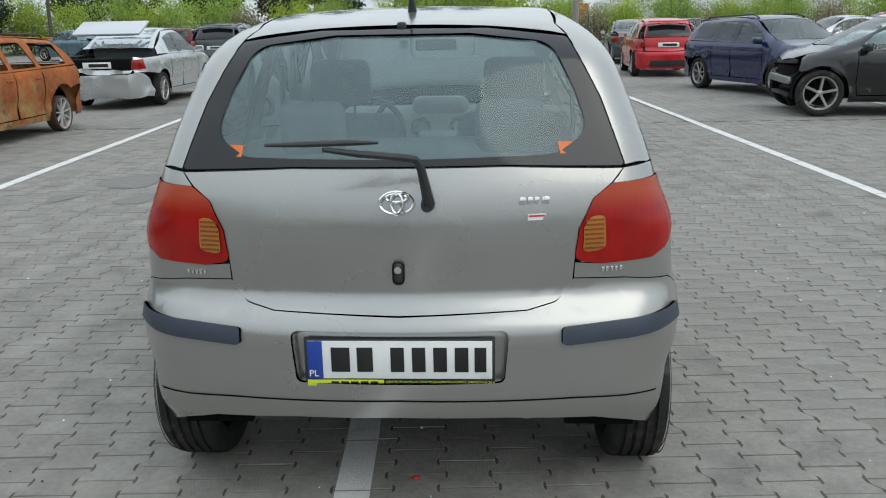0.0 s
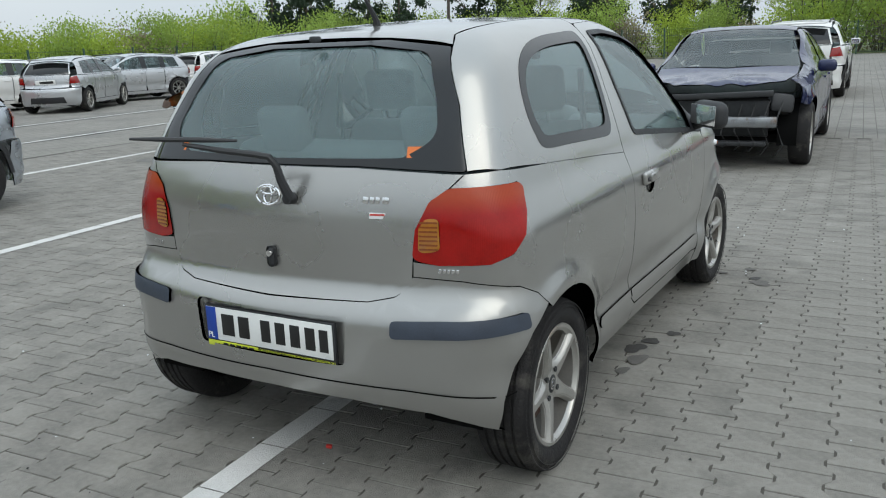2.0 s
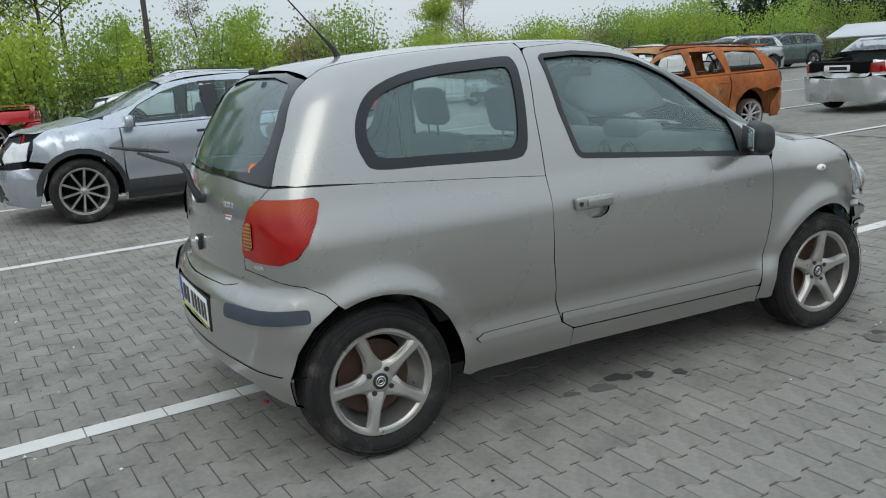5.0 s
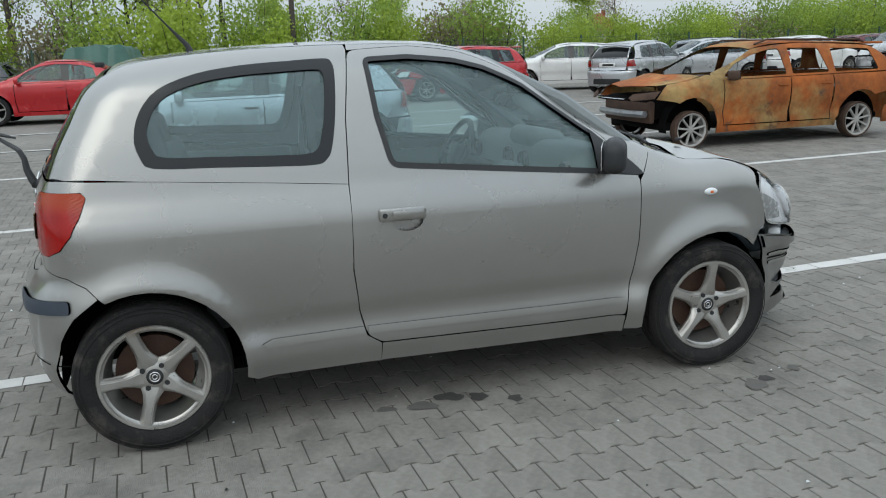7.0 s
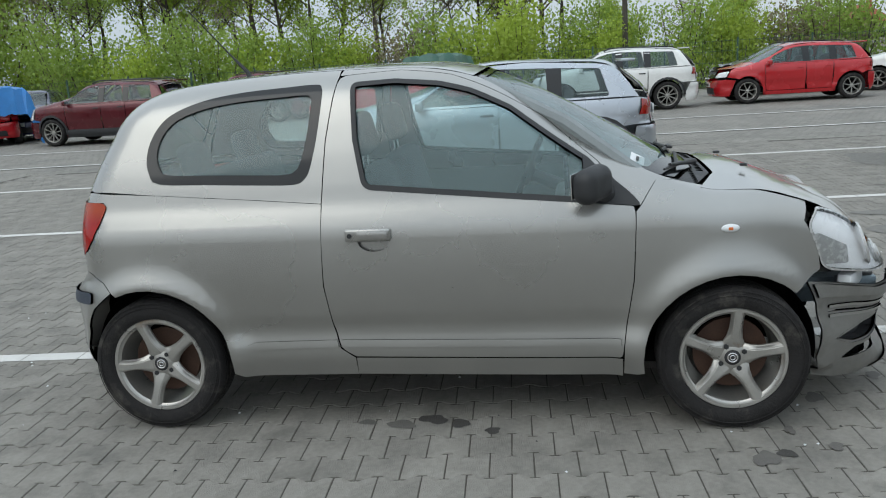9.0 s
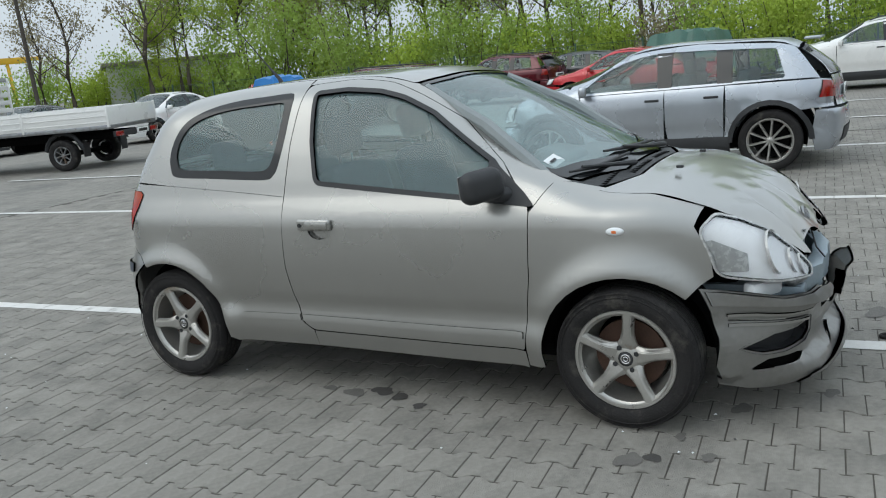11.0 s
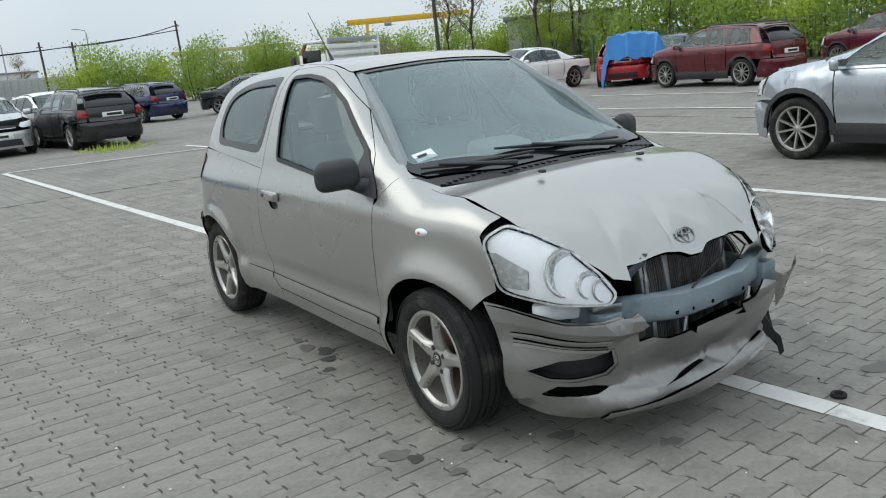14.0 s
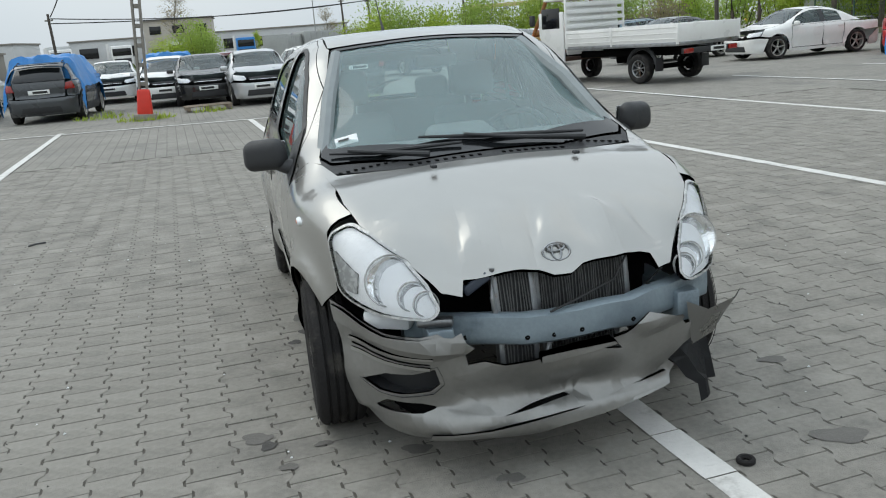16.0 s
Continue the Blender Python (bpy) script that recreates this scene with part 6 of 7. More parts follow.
sedan = make_car("sedan", "dark grey saloon parked on the yard paving", pose(5.3, 27, 0, 0, 0, -4), PAINTS["graphite"], wb=2.80, fo=.90, ro=1.05, hw=.91, H=1.44, wr=.335, spokes=5)
proto = {"hatch": (hatch, PAINTS["red"]), "suv": (suv, PAINTS["maroon"]), "wagon": (wagon, PAINTS["navy"]), "sedan": (sedan, PAINTS["graphite"])}
SPOTS = [
    ("hatch", "red", 4.85, 19.9, -3), ("sedan", "silver", 13.5, 27, 100), ("suv", "red", 19, 36, 80), ("suv", "graphite", -8.6, 25.5, 2), ("suv", "white", -.55, 16.9, 2),
    ("suv", "white", -18.8, 4.4, 180), ("wagon", "graphite", -22.8, 9.6, 184), ("hatch", "white", -21.2, 13.2, 160), ("hatch", "silver", -18.3, 12.2, 30), ("wagon", "ice", -22.6, 17.5, 12), ("hatch", "white", -22.4, 21.0, 8), ("hatch", "maroon", -23.5, 25, 5), ("suv", "silver", -22.0, 27.5, 172), ("suv", "green", -24.0, 32.5, 172), ("hatch", "silver", -20.3, 17.8, 165),
    ("sedan", "red", -18.0, -1.2, 178), ("hatch", "graphite", -24.6, -5.2, 178), ("suv", "maroon", -22.6, -7.0, 172), ("hatch", "red", -17.6, -14.2, 130), ("sedan", "white", -17.6, -17.4, -88), ("hatch", "navy", -21.5, -15.0, -70), ("sedan", "graphite", -15.5, -21.5, -80),
    ("wagon", "black", -2.3, -17.4, 188), ("hatch", "silver", .15, -20.9, 3), ("hatch", "white", -1.6, -22.3, 10), ("sedan", "black", 1.7, -23.2, 4), ("hatch", "white", 2.75, -23.6, 2), ("suv", "graphite", 5.6, -19.0, 178), ("sedan", "white", 4.9, -29.0, 2), ("suv", "graphite", 8.9, -20.5, 176), ("hatch", "maroon", 0.6, -31, 178), ("sedan", "graphite", .9, -37, 4), ("sedan", "silver", 3.1, -36, 6), ("wagon", "navy", -6.6, -27.5, 200), ("sedan", "graphite", -9.5, -27.8, 40), ("hatch", "white", -13.5, -33, 120), ("hatch", "red", -13.2, -30.2, 110), ("wagon", "teal", -15.2, -27.6, 105), ("sedan", "navy", -4.2, -29, 190), ("sedan", "teal", -18.5, 38, 70), ("hatch", "maroon", -14.5, 40, 80), ("suv", "green", 7.4, -30.5, 4), ("sedan", "silver", 10.2, -31, 2),
    ("sedan", "navy", 11.5, 40, 95), ("hatch", "white", 16.5, 30.5, 95), ("sedan", "graphite", 9.8, 33.5, 100),
]
NAMES = {"hatch": "hatchback", "suv": "crossover", "wagon": "estate car", "sedan": "saloon"}
HUES = {"silver": "silver", "white": "white", "red": "bright red", "maroon": "dark red", "navy": "dark blue", "black": "black", "graphite": "dark grey", "ice": "pale blue-grey", "teal": "blue-green", "green": "grey-green"}
for kd, hue, x, y, a in SPOTS:
    src, old = proto[kd]
    repaint(copy_thing(src, pose(x, y, 0, 0, 0, a)), old, PAINTS[hue], f"{HUES[hue]} {NAMES[kd]} parked on the yard paving")

# ---- flatbed truck ----
def flatbed(m):
    c = thing("flatbed_truck", "white flatbed truck with a burnt orange cab on the paving", "truck", m)
    W_, L0, L1, zb = 2.05, -1.25, 2.30, .86
    part("deck", box(W_, L1 - L0, .08, (0, (L0 + L1) / 2, zb), .01), STEEL, c)
    for sx in (-1, 1):
        for a, b in ((L0, .72), (.76, L1)):
            sd = part("drop_side", box(.035, b - a, .38, (sx * W_ / 2, (a + b) / 2, zb + .24), .006), PAINTS["white"], c)
            for z in (.12, .24, .36):
                part("side_rib", box(.012, b - a - .04, .025, (sx * (W_ / 2 + .02), (a + b) / 2, zb + z), .004), PAINTS["white"], sd)
        for y in (L0, .74, L1):
            part("side_post", box(.05, .05, .45, (sx * W_ / 2, y, zb + .22), .006), PAINTS["white"], c)
        part("chassis_rail", box(.08, 4.5, .16, (sx * .38, 1.2, .68), .01), DARK, c)
        tl = part("tail_lamp", box(.30, .05, .10, (sx * .74, L0 - .05, .70), .01), RED_LAMP, c)
        part("mud_flap", box(.26, .015, .30, (sx * .78, -.50, .42), .004), BLACK_TRIM, c)
        part("wheel_guard", tube([(sx * .80, .44 * math.cos(radians(a)), .36 + .44 * math.sin(radians(a))) for a in range(10, 171, 20)], .05, 6), BLACK_TRIM, c)
        part("cab_door", box(.06, .95, 1.25, (sx * .93, 2.97, 1.15), .03), PAINTS["white"], c)
        part("door_window", box(.02, .68, .50, (sx * .955, 2.97, 1.62), .006), BLACK_GLOSS, c)
        part("front_pillar", rod((sx * .86, 3.77, 1.25), (sx * .80, 3.32, 2.05), .05), RUST, c)
        part("front_wing", box(.10, .9, .5, (sx * .92, 3.80, .95), .06), RUST, c)
        part("door_mirror", box(.10, .14, .28, (sx * 1.12, 3.50, 1.60), .03), BLACK_TRIM, c)
    part("tail_board", box(W_, .035, .38, (0, L0, zb + .24), .006), PAINTS["white"], c)
    part("lamp_bar", box(1.8, .06, .12, (0, L0 - .02, .70), .01), BLACK_TRIM, c)
    pl = part("number_plate", box(.52, .012, .11, (.25, L0 - .06, .70), .002), WHITE_PLATE, c)
    part("plate_mark", box(.36, .004, .06, (.25, L0 - .068, .70), 0), INK, pl)
    hb = part("headboard_post", box(.05, .05, 1.3, (-1.0, 2.35, 1.50), .008), PAINTS["white"], c)
    part("headboard_post", box(.05, .05, 1.3, (1.0, 2.35, 1.50), .008), PAINTS["white"], c)
    for k in range(7):
        part("headboard_slat", box(2.0, .03, .10, (0, 2.35, 1.05 + k * .175), .006), PAINTS["white"] if k < 6 else CONTAINER, hb)
    part("cab_back", box(1.8, .06, 1.3, (0, 2.46, 1.35), .03), PAINTS["white"], c)
    part("cab_roof", box(1.66, 1.0, .07, (0, 2.90, 2.08), .03), PAINTS["white"], c)
    part("bonnet", box(1.7, .8, .10, (0, 3.92, 1.20), .04, pose(0, 0, 0, -16, 0, 0)), RUST, c)
    part("front_panel", box(1.8, .12, .60, (0, 4.30, .78), .04), RUST, c)
    part("cab_floor", box(1.8, 1.8, .10, (0, 3.36, .60), .02), RUST_DARK, c)
    part("fuel_tank", box(.45, .9, .35, (.72, 1.7, .55), .05), DARK, c)
    for y, s in ((0, 1), (3.42, 1)):
        for sx in (-1, 1):
            wheel(c, (sx * .84, y, .335), sx, .335, .20, .20, 8, detail=False, rim_mat=STEEL)
    part("axle", rod((-.8, 0, .335), (.8, 0, .335), .06), DARK, c)
    return c


flatbed(pose(-9.15, -12.75, 0, 0, 0, 199))


# ---- trees, bushes, fence ----
def leaves(bm, centre, spread, n, size, rng, flat_z=.8):
    for _ in range(n):
        d = Vector((rng.gauss(0, 1), rng.gauss(0, 1), rng.gauss(0, 1) * flat_z)) * spread * .55
        q = Euler((rng.uniform(0, 6), rng.uniform(0, 6), rng.uniform(0, 6))).to_matrix()
        s = size * rng.uniform(.6, 1.3)
        c_ = Vector(centre) + d
        vs = [bm.verts.new(c_ + q @ Vector(v) * s) for v in ((-.5, -.3, 0), (.1, -.5, .1), (.6, 0, 0), (.0, .45, .1))]
        bm.faces.new(vs)


def tree(seed, H, crown, mat, n_leaf, label, bare=.3, size=.105, trunk=.14):
    """Tapered trunk, forking limbs and a loose crown of small leaves."""
    rng = random.Random(seed)
    t = thing("tree", label, "tree", None, "trees round the yard")
    pts = [(rng.uniform(-.04, .04) * H * k / 6, rng.uniform(-.04, .04) * H * k / 6, H * .95 * k / 6) for k in range(7)]
    bm = tube(pts, [trunk * (1 - .14 * k) for k in range(7)], 7)
    tips = []
    for i in range(26):
        f = rng.uniform(bare, .95)
        k = f * 6
        b0 = Vector(pts[int(k)]).lerp(Vector(pts[min(int(k) + 1, 6)]), k - int(k))
        a = rng.uniform(0, 6.28)
        L = crown * rng.uniform(.5, 1.0) * (1.15 - f * .65)
        tip = b0 + Vector((math.cos(a) * L, math.sin(a) * L, L * rng.uniform(.5, 1.2)))
        mid = b0.lerp(tip, .5) + Vector((0, 0, -.06 * L))
        r = trunk * .38 * (1.1 - f)
        bm = join(bm, tube([b0, mid, tip], [r, r * .6, r * .2], 5))
        tips += [tip, mid]
        for _ in range(3):
            e = b0.lerp(tip, rng.uniform(.4, 1)) + Vector((rng.uniform(-1, 1), rng.uniform(-1, 1), rng.uniform(.1, 1))) * L * .4
            bm = join(bm, tube([b0.lerp(tip, .5), e], [r * .4, r * .12], 4))
            tips.append(e)
    part("trunk", bm, BARK, t)
    bm = bmesh.new()
    for p in tips:
        leaves(bm, p, crown * .22, int(n_leaf / len(tips)) + 1, size, rng)
    part("crown", bm, mat, t, smooth=False)
    return t


def bush(seed, w, h, mat, n, label):
    rng = random.Random(seed)
    t = thing("bush", label, "bush", None, "bushes behind the fence")
    bm = bmesh.new()
    stems = None
    for k in range(14):
        x, y = rng.uniform(-w, w) * .5, rng.uniform(-w, w) * .3
        top_ = (x * 1.25 + rng.uniform(-.3, .3), y * 1.25, h * rng.uniform(.6, 1.0))
        st_ = tube([(x * .6, y * .6, 0), (x, y, h * .4), top_], [.03, .02, .006], 5)
        stems = join(stems, st_) if stems else st_
        for q in range(6):
            f = rng.uniform(.25, 1)
            leaves(bm, (x * .6 + (top_[0] - x * .6) * f, y + (top_[1] - y) * f, top_[2] * f), .42 * w / 3 + .15, n // 84, .095, rng)
    part("stem", stems, BARK, t)
    part("foliage", bm, mat, t, smooth=False)
    return t


T = [tree(1, 9.5, 2.6, LEAF_BRIGHT, 8000, "tall slender tree with fresh spring leaves"), tree(2, 11, 2.9, LEAF_MID, 7000, "tall thin tree in early leaf"), tree(3, 9, 2.4, LEAF_BROWN, 2400, "nearly bare tree with brown twigs", size=.10),
     tree(4, 7.5, 2.4, LEAF_BRIGHT, 8000, "young tree with bright green leaves", bare=.2), tree(5, 13, 2.3, LEAF_DARK, 6500, "dark conifer beyond the fence", bare=.08, size=.22, trunk=.2)]
B = [bush(11, 3.4, 2.6, LEAF_BRIGHT, 6400, "bright green bush in spring leaf"), bush(12, 3.8, 3.4, LEAF_MID, 6800, "green bush in spring leaf"), bush(13, 3.2, 2.2, LEAF_BROWN, 2600, "brown twiggy bush with few leaves")]
for o in T + B:
    o.matrix_basis = pose(0, 0, -60)
used = set()


def plant(src, x, y, s, a):
    """The first use moves the model itself; later ones are copies."""
    m = pose(x, y, -.05, 0, 0, a)
    if src.name not in used:
        used.add(src.name)
        src.matrix_basis = m
        src.scale = (s, s, s)
        return src
    o = copy_thing(src, m)
    o.scale = (s, s, s)
    return o


rng = random.Random(8)
# west row behind the fence: bushes with tall trees at its south-west part
for k in range(34):
    y = -26 + k * 2.15
    plant(B[(0, 1, 0, 2, 1, 0, 1)[k % 7]], -29.5 - rng.uniform(0, 2.5), y + rng.uniform(-.6, .6), rng.uniform(.8, 1.2) * (1.0 if y > 12 else 1.25), rng.uniform(0, 360))
for k in range(46):
    y = -34 + k * 1.25 + rng.uniform(-.5, .5)
    tall = y < 3
    if not tall and k % 3:
        continue
    plant(T[(0, 1, 2, 1, 0, 3, 2)[k % 7] if tall else (3, 2)[k % 2]], -33 - rng.uniform(0, 9), y, rng.uniform(.85, 1.2) if tall else rng.uniform(.45, .62), rng.uniform(0, 360))
# far north-west and north rows
for k in range(26):
    x = -34 + k * 2.4
    plant(B[k % 3], x, 50 + rng.uniform(0, 3), rng.uniform(.9, 1.3), rng.uniform(0, 360))
for k in range(16):
    x = -30 + k * 2.1
    plant(T[(4, 0, 4, 1, 3, 4, 2)[k % 7]], x + rng.uniform(-.6, .6), 56 + rng.uniform(0, 8), rng.uniform(.75, 1.05), rng.uniform(0, 360))
for k in range(14):
    plant(T[(3, 2, 0)[k % 3]], 8 + k * 2.6, 66 + rng.uniform(0, 8), rng.uniform(.5, .8), rng.uniform(0, 360))
for k in range(10):
    plant(B[k % 3], -36 - rng.uniform(0, 4), 26 + k * 2.6, rng.uniform(.9, 1.2), rng.uniform(0, 360))
# south and south-west groups
for x, y, i, s in ((-27.0, -29.2, 2, 1.15), (-27.6, -35.8, 2, 1.0), (-26.6, -36.8, 2, .9), (-30.2, -25.8, 0, 1.0), (-29.5, -31, 3, .7), (24, -62, 0, .8), (28, -60, 3, .9), (33, -56, 0, .9), (38, -50, 1, .9), (5.2, -92, 2, 1.0), (-4, -120, 3, .5), (-11, -92, 2, .6)):
    plant(T[i], x, y, s, x * 40)
for x, y, i in ((-9.8, -54, 0), (-12, -53.5, 1), (-14, -52.8, 0), (-16.2, -52, 1), (-18.5, -51.5, 0), (-21, -50.5, 1), (-23.5, -49, 0), (-26, -47.5, 1), (-28.5, -46, 0), (-31, -44, 1), (-33.5, -41, 0), (-35, -38, 1), (-36, -35, 0), (-24, -40, 2), (2.2, -70, 1), (5.0, -71, 0), (25, -58, 1), (30, -54, 0)):
    plant(B[i], x, y, 1.2, x * 31)
for x, y, s in ((-37.5, 43.5, .85), (-35.8, 45.0, .95), (-34.2, 45.8, .9), (-32.2, 47.4, .75), (-30.6, 48.8, .8)):
    plant(T[4], x, y, s, x * 50)
# grass strip under the trees
for nm, x0, x1, y0, y1 in (("grass_west", -60, -28.2, -45, 48), ("grass_north", -60, 45, 48, 90)):
    tagged(make(nm, [(x0, y0, .02), (x1, y0, .02), (x1, y1, .02), (x0, y1, .02)], [(0, 1, 2, 3)], GRASS, smooth=False), "rough grass strip beyond the fence", "grass", kind="stuff")
for cx, cy, rad, n in ((2.95, -16.2, .7, 260), (-2.2, -15.6, .9, 160), (4.2, -18.2, .8, 140), (1.4, -17.0, .5, 80)):
    bm = bmesh.new()
    for _ in range(n):
        a, r = rng.uniform(0, 6.28), rad * math.sqrt(rng.random())
        p = Vector((cx + r * math.cos(a), cy + r * math.sin(a), 0))
        h = rng.uniform(.05, .22) * (1.5 - r / rad)
        d = Vector((rng.uniform(-.06, .06), rng.uniform(-.06, .06), h))
        w = Vector((rng.uniform(-.02, .02), rng.uniform(-.02, .02), 0))
        bm.faces.new([bm.verts.new(v) for v in (p - w, p + w, p + d)])
    tagged(part("weeds", bm, LEAF_BRIGHT, smooth=False), "green weeds growing through the paving joints", "weeds", kind="stuff")


def fence(name, p, q, n):
    """Green wire panel fence on steel posts."""
    f = thing(name, "green welded wire panel fence on steel posts", "fence", kind="structure")
    p, q = Vector(p), Vector(q)
    d = (q - p).normalized()
    L = (q - p).length
    for k in range(n + 1):
        a = p + (q - p) * k / n
        part("post", box(.06, .06, 1.75, (a.x, a.y, .875), .005), FENCE, f, smooth=False)
    for k in range(n):
        a, b = p + (q - p) * k / n, p + (q - p) * (k + 1) / n
        bm = bmesh.new()
        for z in (.1, .5, .9, 1.3, 1.65):
            bm = join(bm, rod((a.x, a.y, z), (b.x, b.y, z), .006, n=4))
        V, Fc = [], []
        steps = 22
        for j in range(steps):
            c_ = a.lerp(b, (j + .5) / steps)
            i0 = len(V)
            for z in (.08, 1.68):
                V += [(c_.x - d.x * .004, c_.y - d.y * .004, z), (c_.x + d.x * .004, c_.y + d.y * .004, z)]
            Fc.append((i0, i0 + 1, i0 + 3, i0 + 2))
        me = bpy.data.meshes.new("wires")
        me.from_pydata(V, [], Fc)
        bm.from_mesh(me)
        bpy.data.meshes.remove(me)
        part("wire_panel", bm, FENCE, f, smooth=False)


fence("fence_west", (-26.6, -30, 0), (-28.6, 46, 0), 30)
fence("fence_north", (-28.6, 46, 0), (6, 47, 0), 14)


# ---- poles, cables, cranes, buildings ----
def lattice_pole(x, y, H, lean):
    c = thing("concrete_pole", "leaning concrete ladder pole with a red plastic guard at its foot", "pole", pose(x, y, 0, 0, lean, 0))
    for sx in (-1, 1):
        part("leg", move(box(.055, .20, H, (sx * .085, 0, H / 2), .01), Matrix.Identity(4)), CONCRETE, c)
    for k in range(int(H / .45)):
        part("rung", box(.12, .12, .10, (0, 0, .4 + k * .45), .01), CONCRETE, c)
    part("foot_guard", box(.36, .30, .62, (0, .02, .42), .05, None, 3, .8), RED_BOX, c, "red plastic guard box")
    part("base", box(.52, .42, .14, (0, 0, .07), .02), CONCRETE, c)
    return c


lattice_pole(2.95, -16.1, 8.0, -4)


def pole(x, y, H, r=.11, mat=None, arm=False, lean=0):
    c = thing("utility_pole", "tall dark pole standing beyond the yard", "pole", pose(x, y, 0, 0, lean, 0), "poles")
    part("shaft", rod((0, 0, 0), (0, 0, H), r, r * .7), mat or POLE_WOOD, c)
    if arm:
        part("lamp_arm", tube([(0, 0, H), (.1, 0, H + .3), (.8, 0, H + .45)], .04), mat or POLE_WOOD, c)
        part("lamp_head", box(.5, .18, .09, (1.0, 0, H + .44), .03), CONTAINER, c)
    else:
        part("insulator", box(.5, .08, .10, (0, 0, H - .4), .02), CONCRETE, c)
    return c


POLES = [(-22.9, -32.4, 9.5), (-18.5, -61.7, 5.9), (-11.1, -63.6, 4.9), (-9.7, -68.9, 5.3), (-29, 4.2, 9.5), (-24, 44, 9), (11.1, -53.7, 4.6)]
for x, y, H in POLES:
    pole(x, y, H, lean=1.5)
pole(-16.0, -82, 6.5, .08, CONTAINER, True)
pole(-9.0, -86, 6.0, .08, CONTAINER, True)
pole(4.5, 39.5, 10, .16, CONCRETE)


def cable(p, q, sag_):
    pts = [(p[0] + (q[0] - p[0]) * k / 14, p[1] + (q[1] - p[1]) * k / 14, p[2] + (q[2] - p[2]) * k / 14 - sag_ * 4 * (k / 14) * (1 - k / 14)) for k in range(15)]
    tagged(part("overhead_cable", tube(pts, .034, 5), WIRE), "black overhead cable sagging between poles", "cable", "overhead cables")


cable((-22.9, -32.4, 9.2), (6, -58, 7.2), .9)
cable((-22.9, -32.4, 8.6), (8, -50, 6.4), 1.2)
cable((-22.9, -32.4, 9.2), (-40, -22, 9.6), .5)
cable((-18.5, -61.7, 5.6), (-11.1, -63.6, 4.6), .3)
cable((-11.1, -63.6, 4.6), (11.1, -53.7, 4.3), .5)
cable((-18.5, -61.7, 5.2), (11.1, -53.7, 4.0), .6)
cable((2.6, -16.1, 7.8), (11.1, -53.7, 4.4), .6)


def gantry(x, y, L, H, a, mat, label):
    c = thing("gantry_crane", label, "crane", pose(x, y, 0, 0, 0, a))
    part("girder", box(L, .7, .75, (0, 0, H), .03), mat, c)
    part("end_taper", box(1.2, .6, .45, (-L / 2 - .4, 0, H + .1), .05), mat, c)
    for sx in (-1, 1):
        for sy in (-1, 1):
            part("leg", rod((sx * L * .33, 0, H - .3), (sx * L * .33 + .3 * sx, sy * 1.8, 0), .20, .16), mat, c)
        part("sill_beam", box(.4, 4.2, .4, (sx * (L * .33 + .3), 0, .3), .02), mat, c)
    part("trolley", box(1.0, .9, .5, (L * .15, 0, H - .6), .03), STEEL, c)


gantry(-61, -96.5, 16, 6.9, -33, YELLOW, "bright yellow gantry crane beyond the yard")
gantry(-57, -154, 22, 6.2, -22, material("pale_yellow_steel", (.50, .43, .20), .6, 0, .1, 2), "pale yellow gantry crane far off")


def hall(name, x, y, w, d, h, mat, a, label, windows=6, storeys=1):
    c = thing(name, label, "building", pose(x, y, 0, 0, 0, a))
    wl_ = part("wall", box(w, d, h, (0, 0, h / 2), .03), mat, c)
    part("roof", box(w + .5, d + .5, .25, (0, 0, h + .12), .04), CONCRETE, c)
    for s_ in range(storeys):
        for k in range(windows):
            xx = -w / 2 + w * (k + .5) / windows
            wn_ = part("window", box(w / windows * .5, .08, h / storeys * .36, (xx, d / 2 + .03, h / storeys * (s_ + .58)), .01), BLACK_GLOSS, c)
            part("window_frame", box(w / windows * .56, .05, .06, (xx, d / 2 + .05, h / storeys * (s_ + .58) - h / storeys * .20), .01), WALL_WHITE, wn_)
    for k in range(int(w / 4)):
        part("cladding_rib", box(.06, .06, h, (-w / 2 + 2 + k * 4, d / 2 + .03, h / 2), .01), mat, c)
    return c


hall("industrial_hall", 2, -166, 50, 14, 5.0, WALL_WHITE, 2, "long pale industrial hall with a flat roof", 8)
hall("industrial_hall", 56, -158, 46, 14, 5.2, WALL_WHITE, -6, "low white industrial hall behind parked vans", 6)
hall("office_block", 7, -146, 10.8, 9, 7.1, WALL_CREAM, -2, "cream rendered two-storey office block", 3, 2)
hall("shed", 36, -112, 16, 6, 3.2, CONCRETE, -6, "low grey roofed shed", 3)
hall("low_building", -44, -46, 26, 8, 3.2, WALL_WHITE, 50, "low pale building behind the trees", 5)


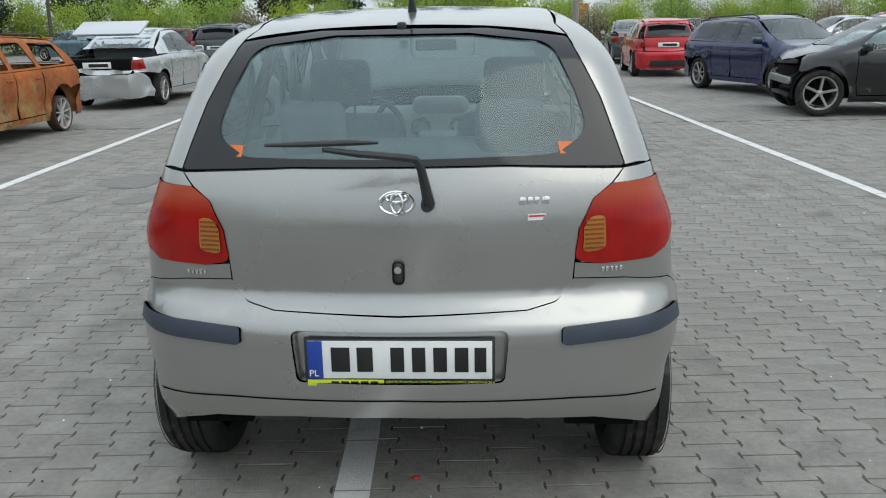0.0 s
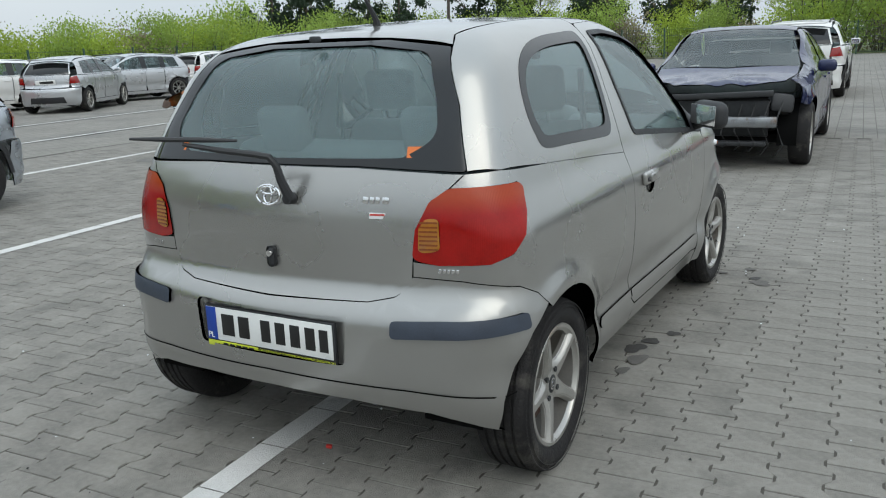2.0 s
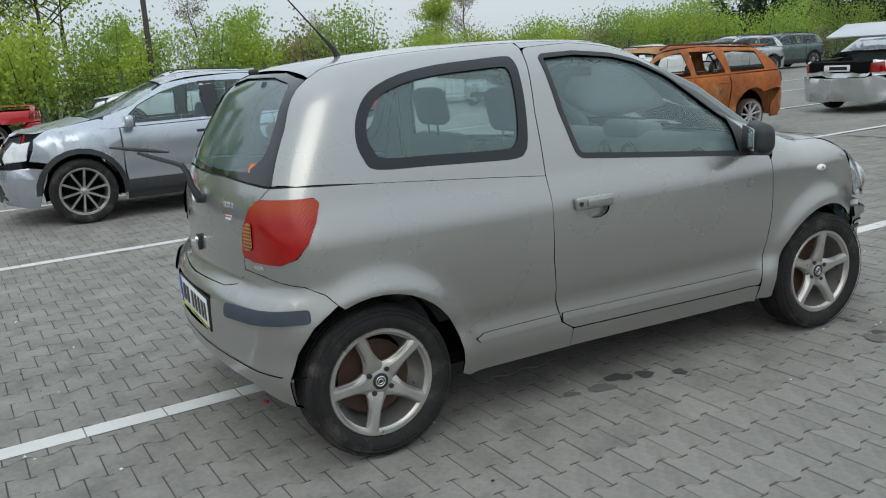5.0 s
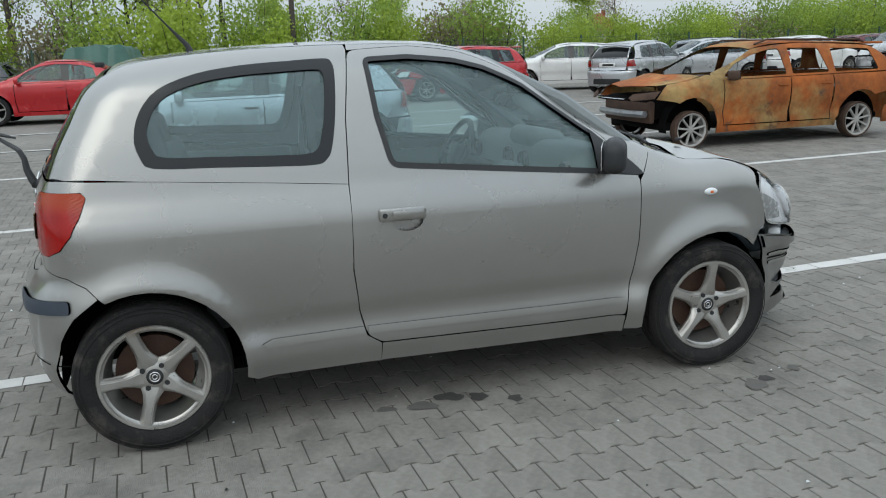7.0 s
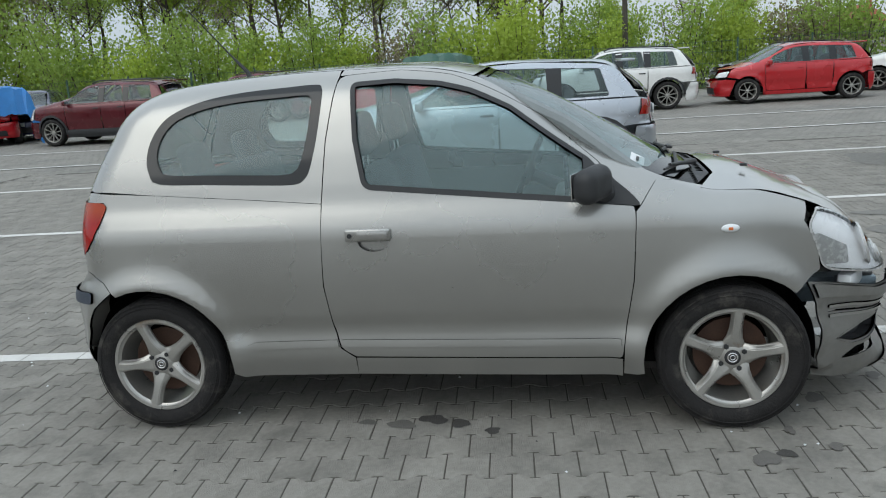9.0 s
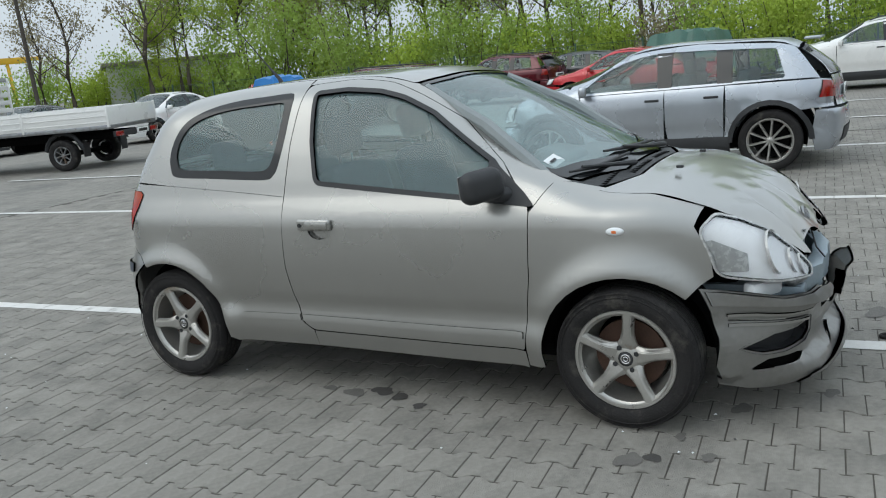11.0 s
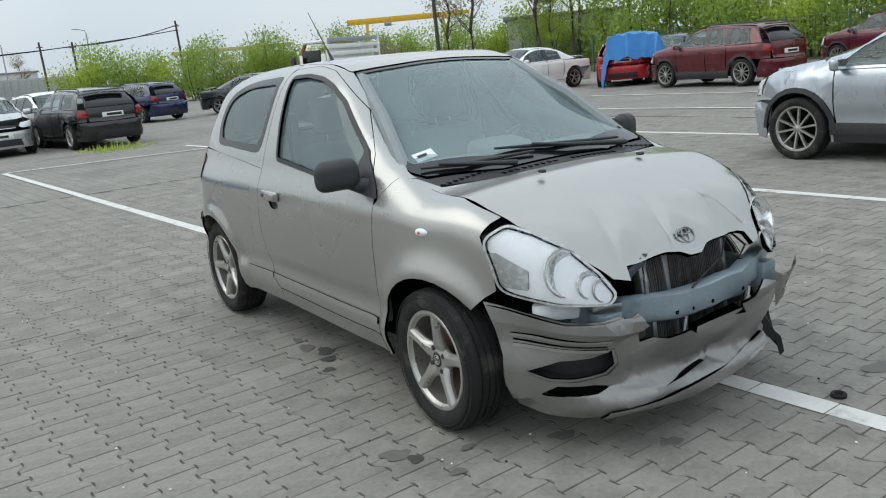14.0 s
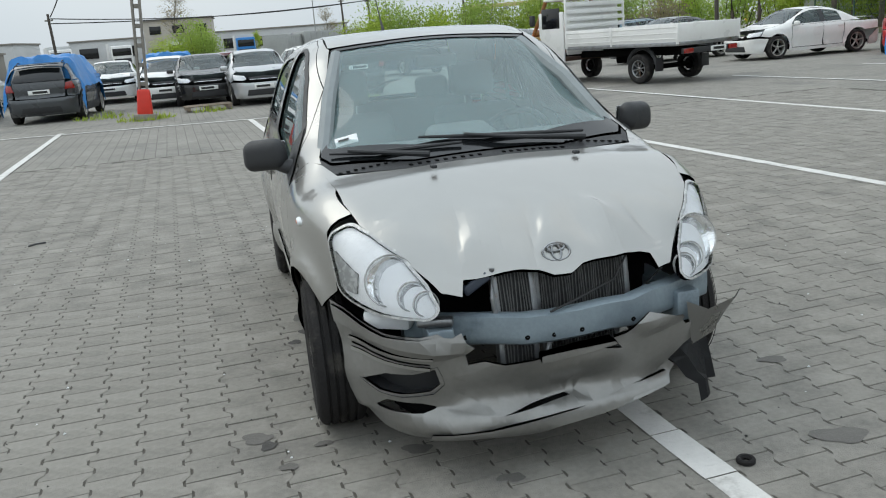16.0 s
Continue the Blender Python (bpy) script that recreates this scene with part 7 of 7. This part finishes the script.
def house(x, y, s, a):
    c = thing("house", "small house with a red clay tile roof", "house", pose(x, y, 0, 0, 0, a))
    part("wall", box(8 * s, 7 * s, 3.6 * s, (0, 0, 1.8 * s), .03), WALL_CREAM, c)
    bm = bmesh.new()
    vs = [bm.verts.new((sx * 4.4 * s, sy * 3.9 * s, 3.5 * s)) for sx, sy in ((-1, -1), (1, -1), (1, 1), (-1, 1))] + [bm.verts.new((sx * 2.4 * s, 0, 6.4 * s)) for sx in (-1, 1)]
    for f in ((0, 1, 5, 4), (2, 3, 4, 5), (1, 2, 5), (3, 0, 4), (0, 3, 2, 1)):
        bm.faces.new([vs[i] for i in f])
    part("roof", bm, ROOF_RED, c, smooth=False)
    part("chimney", box(.6 * s, .6 * s, 1.4 * s, (1.5 * s, .8 * s, 6.2 * s), .02), ROOF_RED, c)
    for k in (-1, 1):
        part("window", box(.08, 1.2 * s, 1.2 * s, (4.02 * s, k * 1.8 * s, 2.1 * s), .01), BLACK_GLOSS, c)


house(-120, 42, .9, 10)
house(-118, 62, .9, -15)


def container(x, y, L, h, mat, a, label, ribs=True):
    c = thing("shipping_container", label, "container", pose(x, y, 0, 0, 0, a), "containers")
    part("box", box(L, 2.4, h, (0, 0, h / 2), .02), mat, c)
    n = int(L / .7)
    for k in range(n):
        for sy in (-1, 1):
            part("corrugation", box(.34, .05, h - .3, (-L / 2 + .25 + k * (L - .4) / n, sy * 1.215, h / 2), .015), mat, c, smooth=False)
    for sx in (-1, 1):
        part("end_frame", box(.10, 2.46, h + .04, (sx * L / 2, 0, h / 2), .015), mat, c)
    return c


container(-10.5, -84, 8, 2.8, CONTAINER, 25, "grey corrugated shipping container with rust streaks")
container(-5.2, -80, 6, 2.6, CONTAINER, 70, "grey shipping container standing behind the cars")
container(6.5, 63, 6, 2.6, CONTAINER_RED, 85, "red site container beyond the yard")
container(12.0, 60, 8, 2.6, WALL_WHITE, 0, "white site office container beyond the yard")
container(20.5, 60, 8, 2.6, WALL_WHITE, 0, "white site office container with grey frame")


def lorry(x, y, a, cab, label):
    c = thing("lorry", label, "lorry", pose(x, y, 0, 0, 0, a), "lorries")
    part("cab", box(2.4, 1.9, 2.4, (0, 0, 1.9), .12, None, 3), cab, c)
    part("windscreen", box(2.1, .05, .85, (0, .96, 2.35), .02), BLACK_GLOSS, c)
    part("grille", box(1.9, .06, .8, (0, .97, 1.2), .02), BLACK_TRIM, c)
    part("bumper", box(2.4, .2, .4, (0, .95, .6), .05), cab, c)
    for sx in (-1, 1):
        part("headlamp", box(.35, .05, .2, (sx * .9, 1.05, .75), .03), REFLECTOR, c)
        part("tyre", rod((sx * 1.15, 0, .5), (sx * .85, 0, .5), .5, n=24), RUBBER, c)
    part("box_body", box(2.5, 6, 2.6, (0, -4.2, 2.2), .03), WALL_WHITE, c)


lorry(12.5, -104, 10, PAINTS["white"], "white lorry parked before the halls")
lorry(6.4, -112, 4, PAINTS["white"], "white lorry parked beside the office block")
lorry(-2.4, -112, 2, TARP_BLUE, "blue lorry cab facing the yard")
lorry(19, -102, 14, PAINTS["white"], "white lorry cab with a pale box body")


# ---- tarpaulins, pallet, litter ----
def tarp(x, y, a, w, l, h, drop, mat, seed, label):
    bm = bmesh.new()
    n, mm = 26, 20
    g = []
    for i in range(n + 1):
        row = []
        for j in range(mm + 1):
            u, v = i / n * 2 - 1, j / mm * 2 - 1
            e = max(abs(u), abs(v))
            z = h - .10 * u * u - (drop * max(0, (abs(u) - .72) / .28) + drop * .8 * max(0, (abs(v) - .80) / .20))
            p = Vector((u * w * (1 - .06 * max(0, abs(u) - .7)), v * l, z))
            p += noise.noise_vector(Vector((u * 4 + seed, v * 4, seed))) * .10 + noise.noise_vector(Vector((u * 11 + seed, v * 9, seed))) * .04
            row.append(bm.verts.new(p))
        g.append(row)
    for i in range(n):
        for j in range(mm):
            bm.faces.new((g[i][j], g[i + 1][j], g[i + 1][j + 1], g[i][j + 1]))
    o = part("tarpaulin", bm, mat)
    o.matrix_basis = pose(x, y, 0, 0, 0, a)
    return tagged(o, label, "tarpaulin")


tarp(5.6, -20.3, 178, 1.06, 1.5, 1.70, .75, TARP_BLUE, 1, "crumpled blue tarpaulin over a dark crossover")
tarp(8.9, -21.3, 176, 1.10, 1.9, 1.72, 1.0, TARP_BLUE, 2, "blue tarpaulin draped over a parked crossover")
tarp(-17.9, -14.0, 130, 1.02, .95, 1.58, .9, TARP_BLUE, 3, "blue tarpaulin over the front of a red hatchback")
tarp(2.75, -25.0, 2, 1.0, .8, 1.56, .5, TARP_BLUE, 4, "blue tarpaulin lying over a white hatchback roof")
tarp(-22.5, -2.0, 88, 1.1, 2.0, 1.75, 1.1, TARP_GREEN, 5, "dark green tarpaulin over a parked car")
pal = thing("pallet", "weathered wooden pallet lying on the paving", "pallet", pose(1.5, -17.6, 0, 0, 0, 8))
for k in range(5):
    part("deck_board", box(1.2, .10, .02, (0, -.36 + k * .18, .13), .004), WOOD, pal)
for k in (-1, 0, 1):
    part("bearer", box(.10, .8, .09, (k * .52, 0, .075), .006), WOOD, pal)
rg_ = part("rubber_ring", move(lathe([(.015, .0), (.020, .011), (.027, .012), (.031, .007), (.031, -.004), (.015, -.004)], 28), pose(-.512, 3.277, .006, 0, -90, 0)), RUBBER)
tagged(rg_, "small black rubber ring lying on the paving", "rubber ring")
tw = part("plastic_strip", tube([(2.62, -1.98, .012), (2.69, -1.92, .02), (2.74, -1.90, .012)], .008, 6), BLACK_TRIM)
tagged(tw, "thin black plastic strip lying on the paving", "debris")
ch = part("lamp_shard", box(.022, .016, .012, (.014, -.239, .009), .003, pose(0, 0, 0, 0, 12, 30)), RED_INK)
tagged(ch, "small red broken lamp shard on the paving", "debris")
V, Fc = [], []
for _ in range(260):
    x, y = rng.uniform(-2.5, 3.2), rng.uniform(-1.8, 4.6)
    s = rng.uniform(.003, .010)
    k = len(V)
    a = rng.uniform(0, 6.28)
    for dx, dy in ((1, 0), (-.4, .8), (-.6, -.7)):
        V.append((x + s * (dx * math.cos(a) - dy * math.sin(a)), y + s * (dx * math.sin(a) + dy * math.cos(a)), .004))
    V.append((x, y, .004 + s * .7))
    Fc += [(k, k + 1, k + 3), (k + 1, k + 2, k + 3), (k + 2, k, k + 3)]
gr = make("dark_grit", V[:len(V) // 2], [f for f in Fc if max(f) < len(V) // 2], INK, smooth=False)
tagged(gr, "dark crumbs of plastic scattered on the paving", "grit", kind="stuff")
h_ = len(V) // 2
gr = make("pale_grit", V[h_:], [tuple(i - h_ for i in f) for f in Fc if min(f) >= h_], PAPER, smooth=False)
tagged(gr, "pale glass crumbs scattered on the paving", "grit", kind="stuff")

pavers()
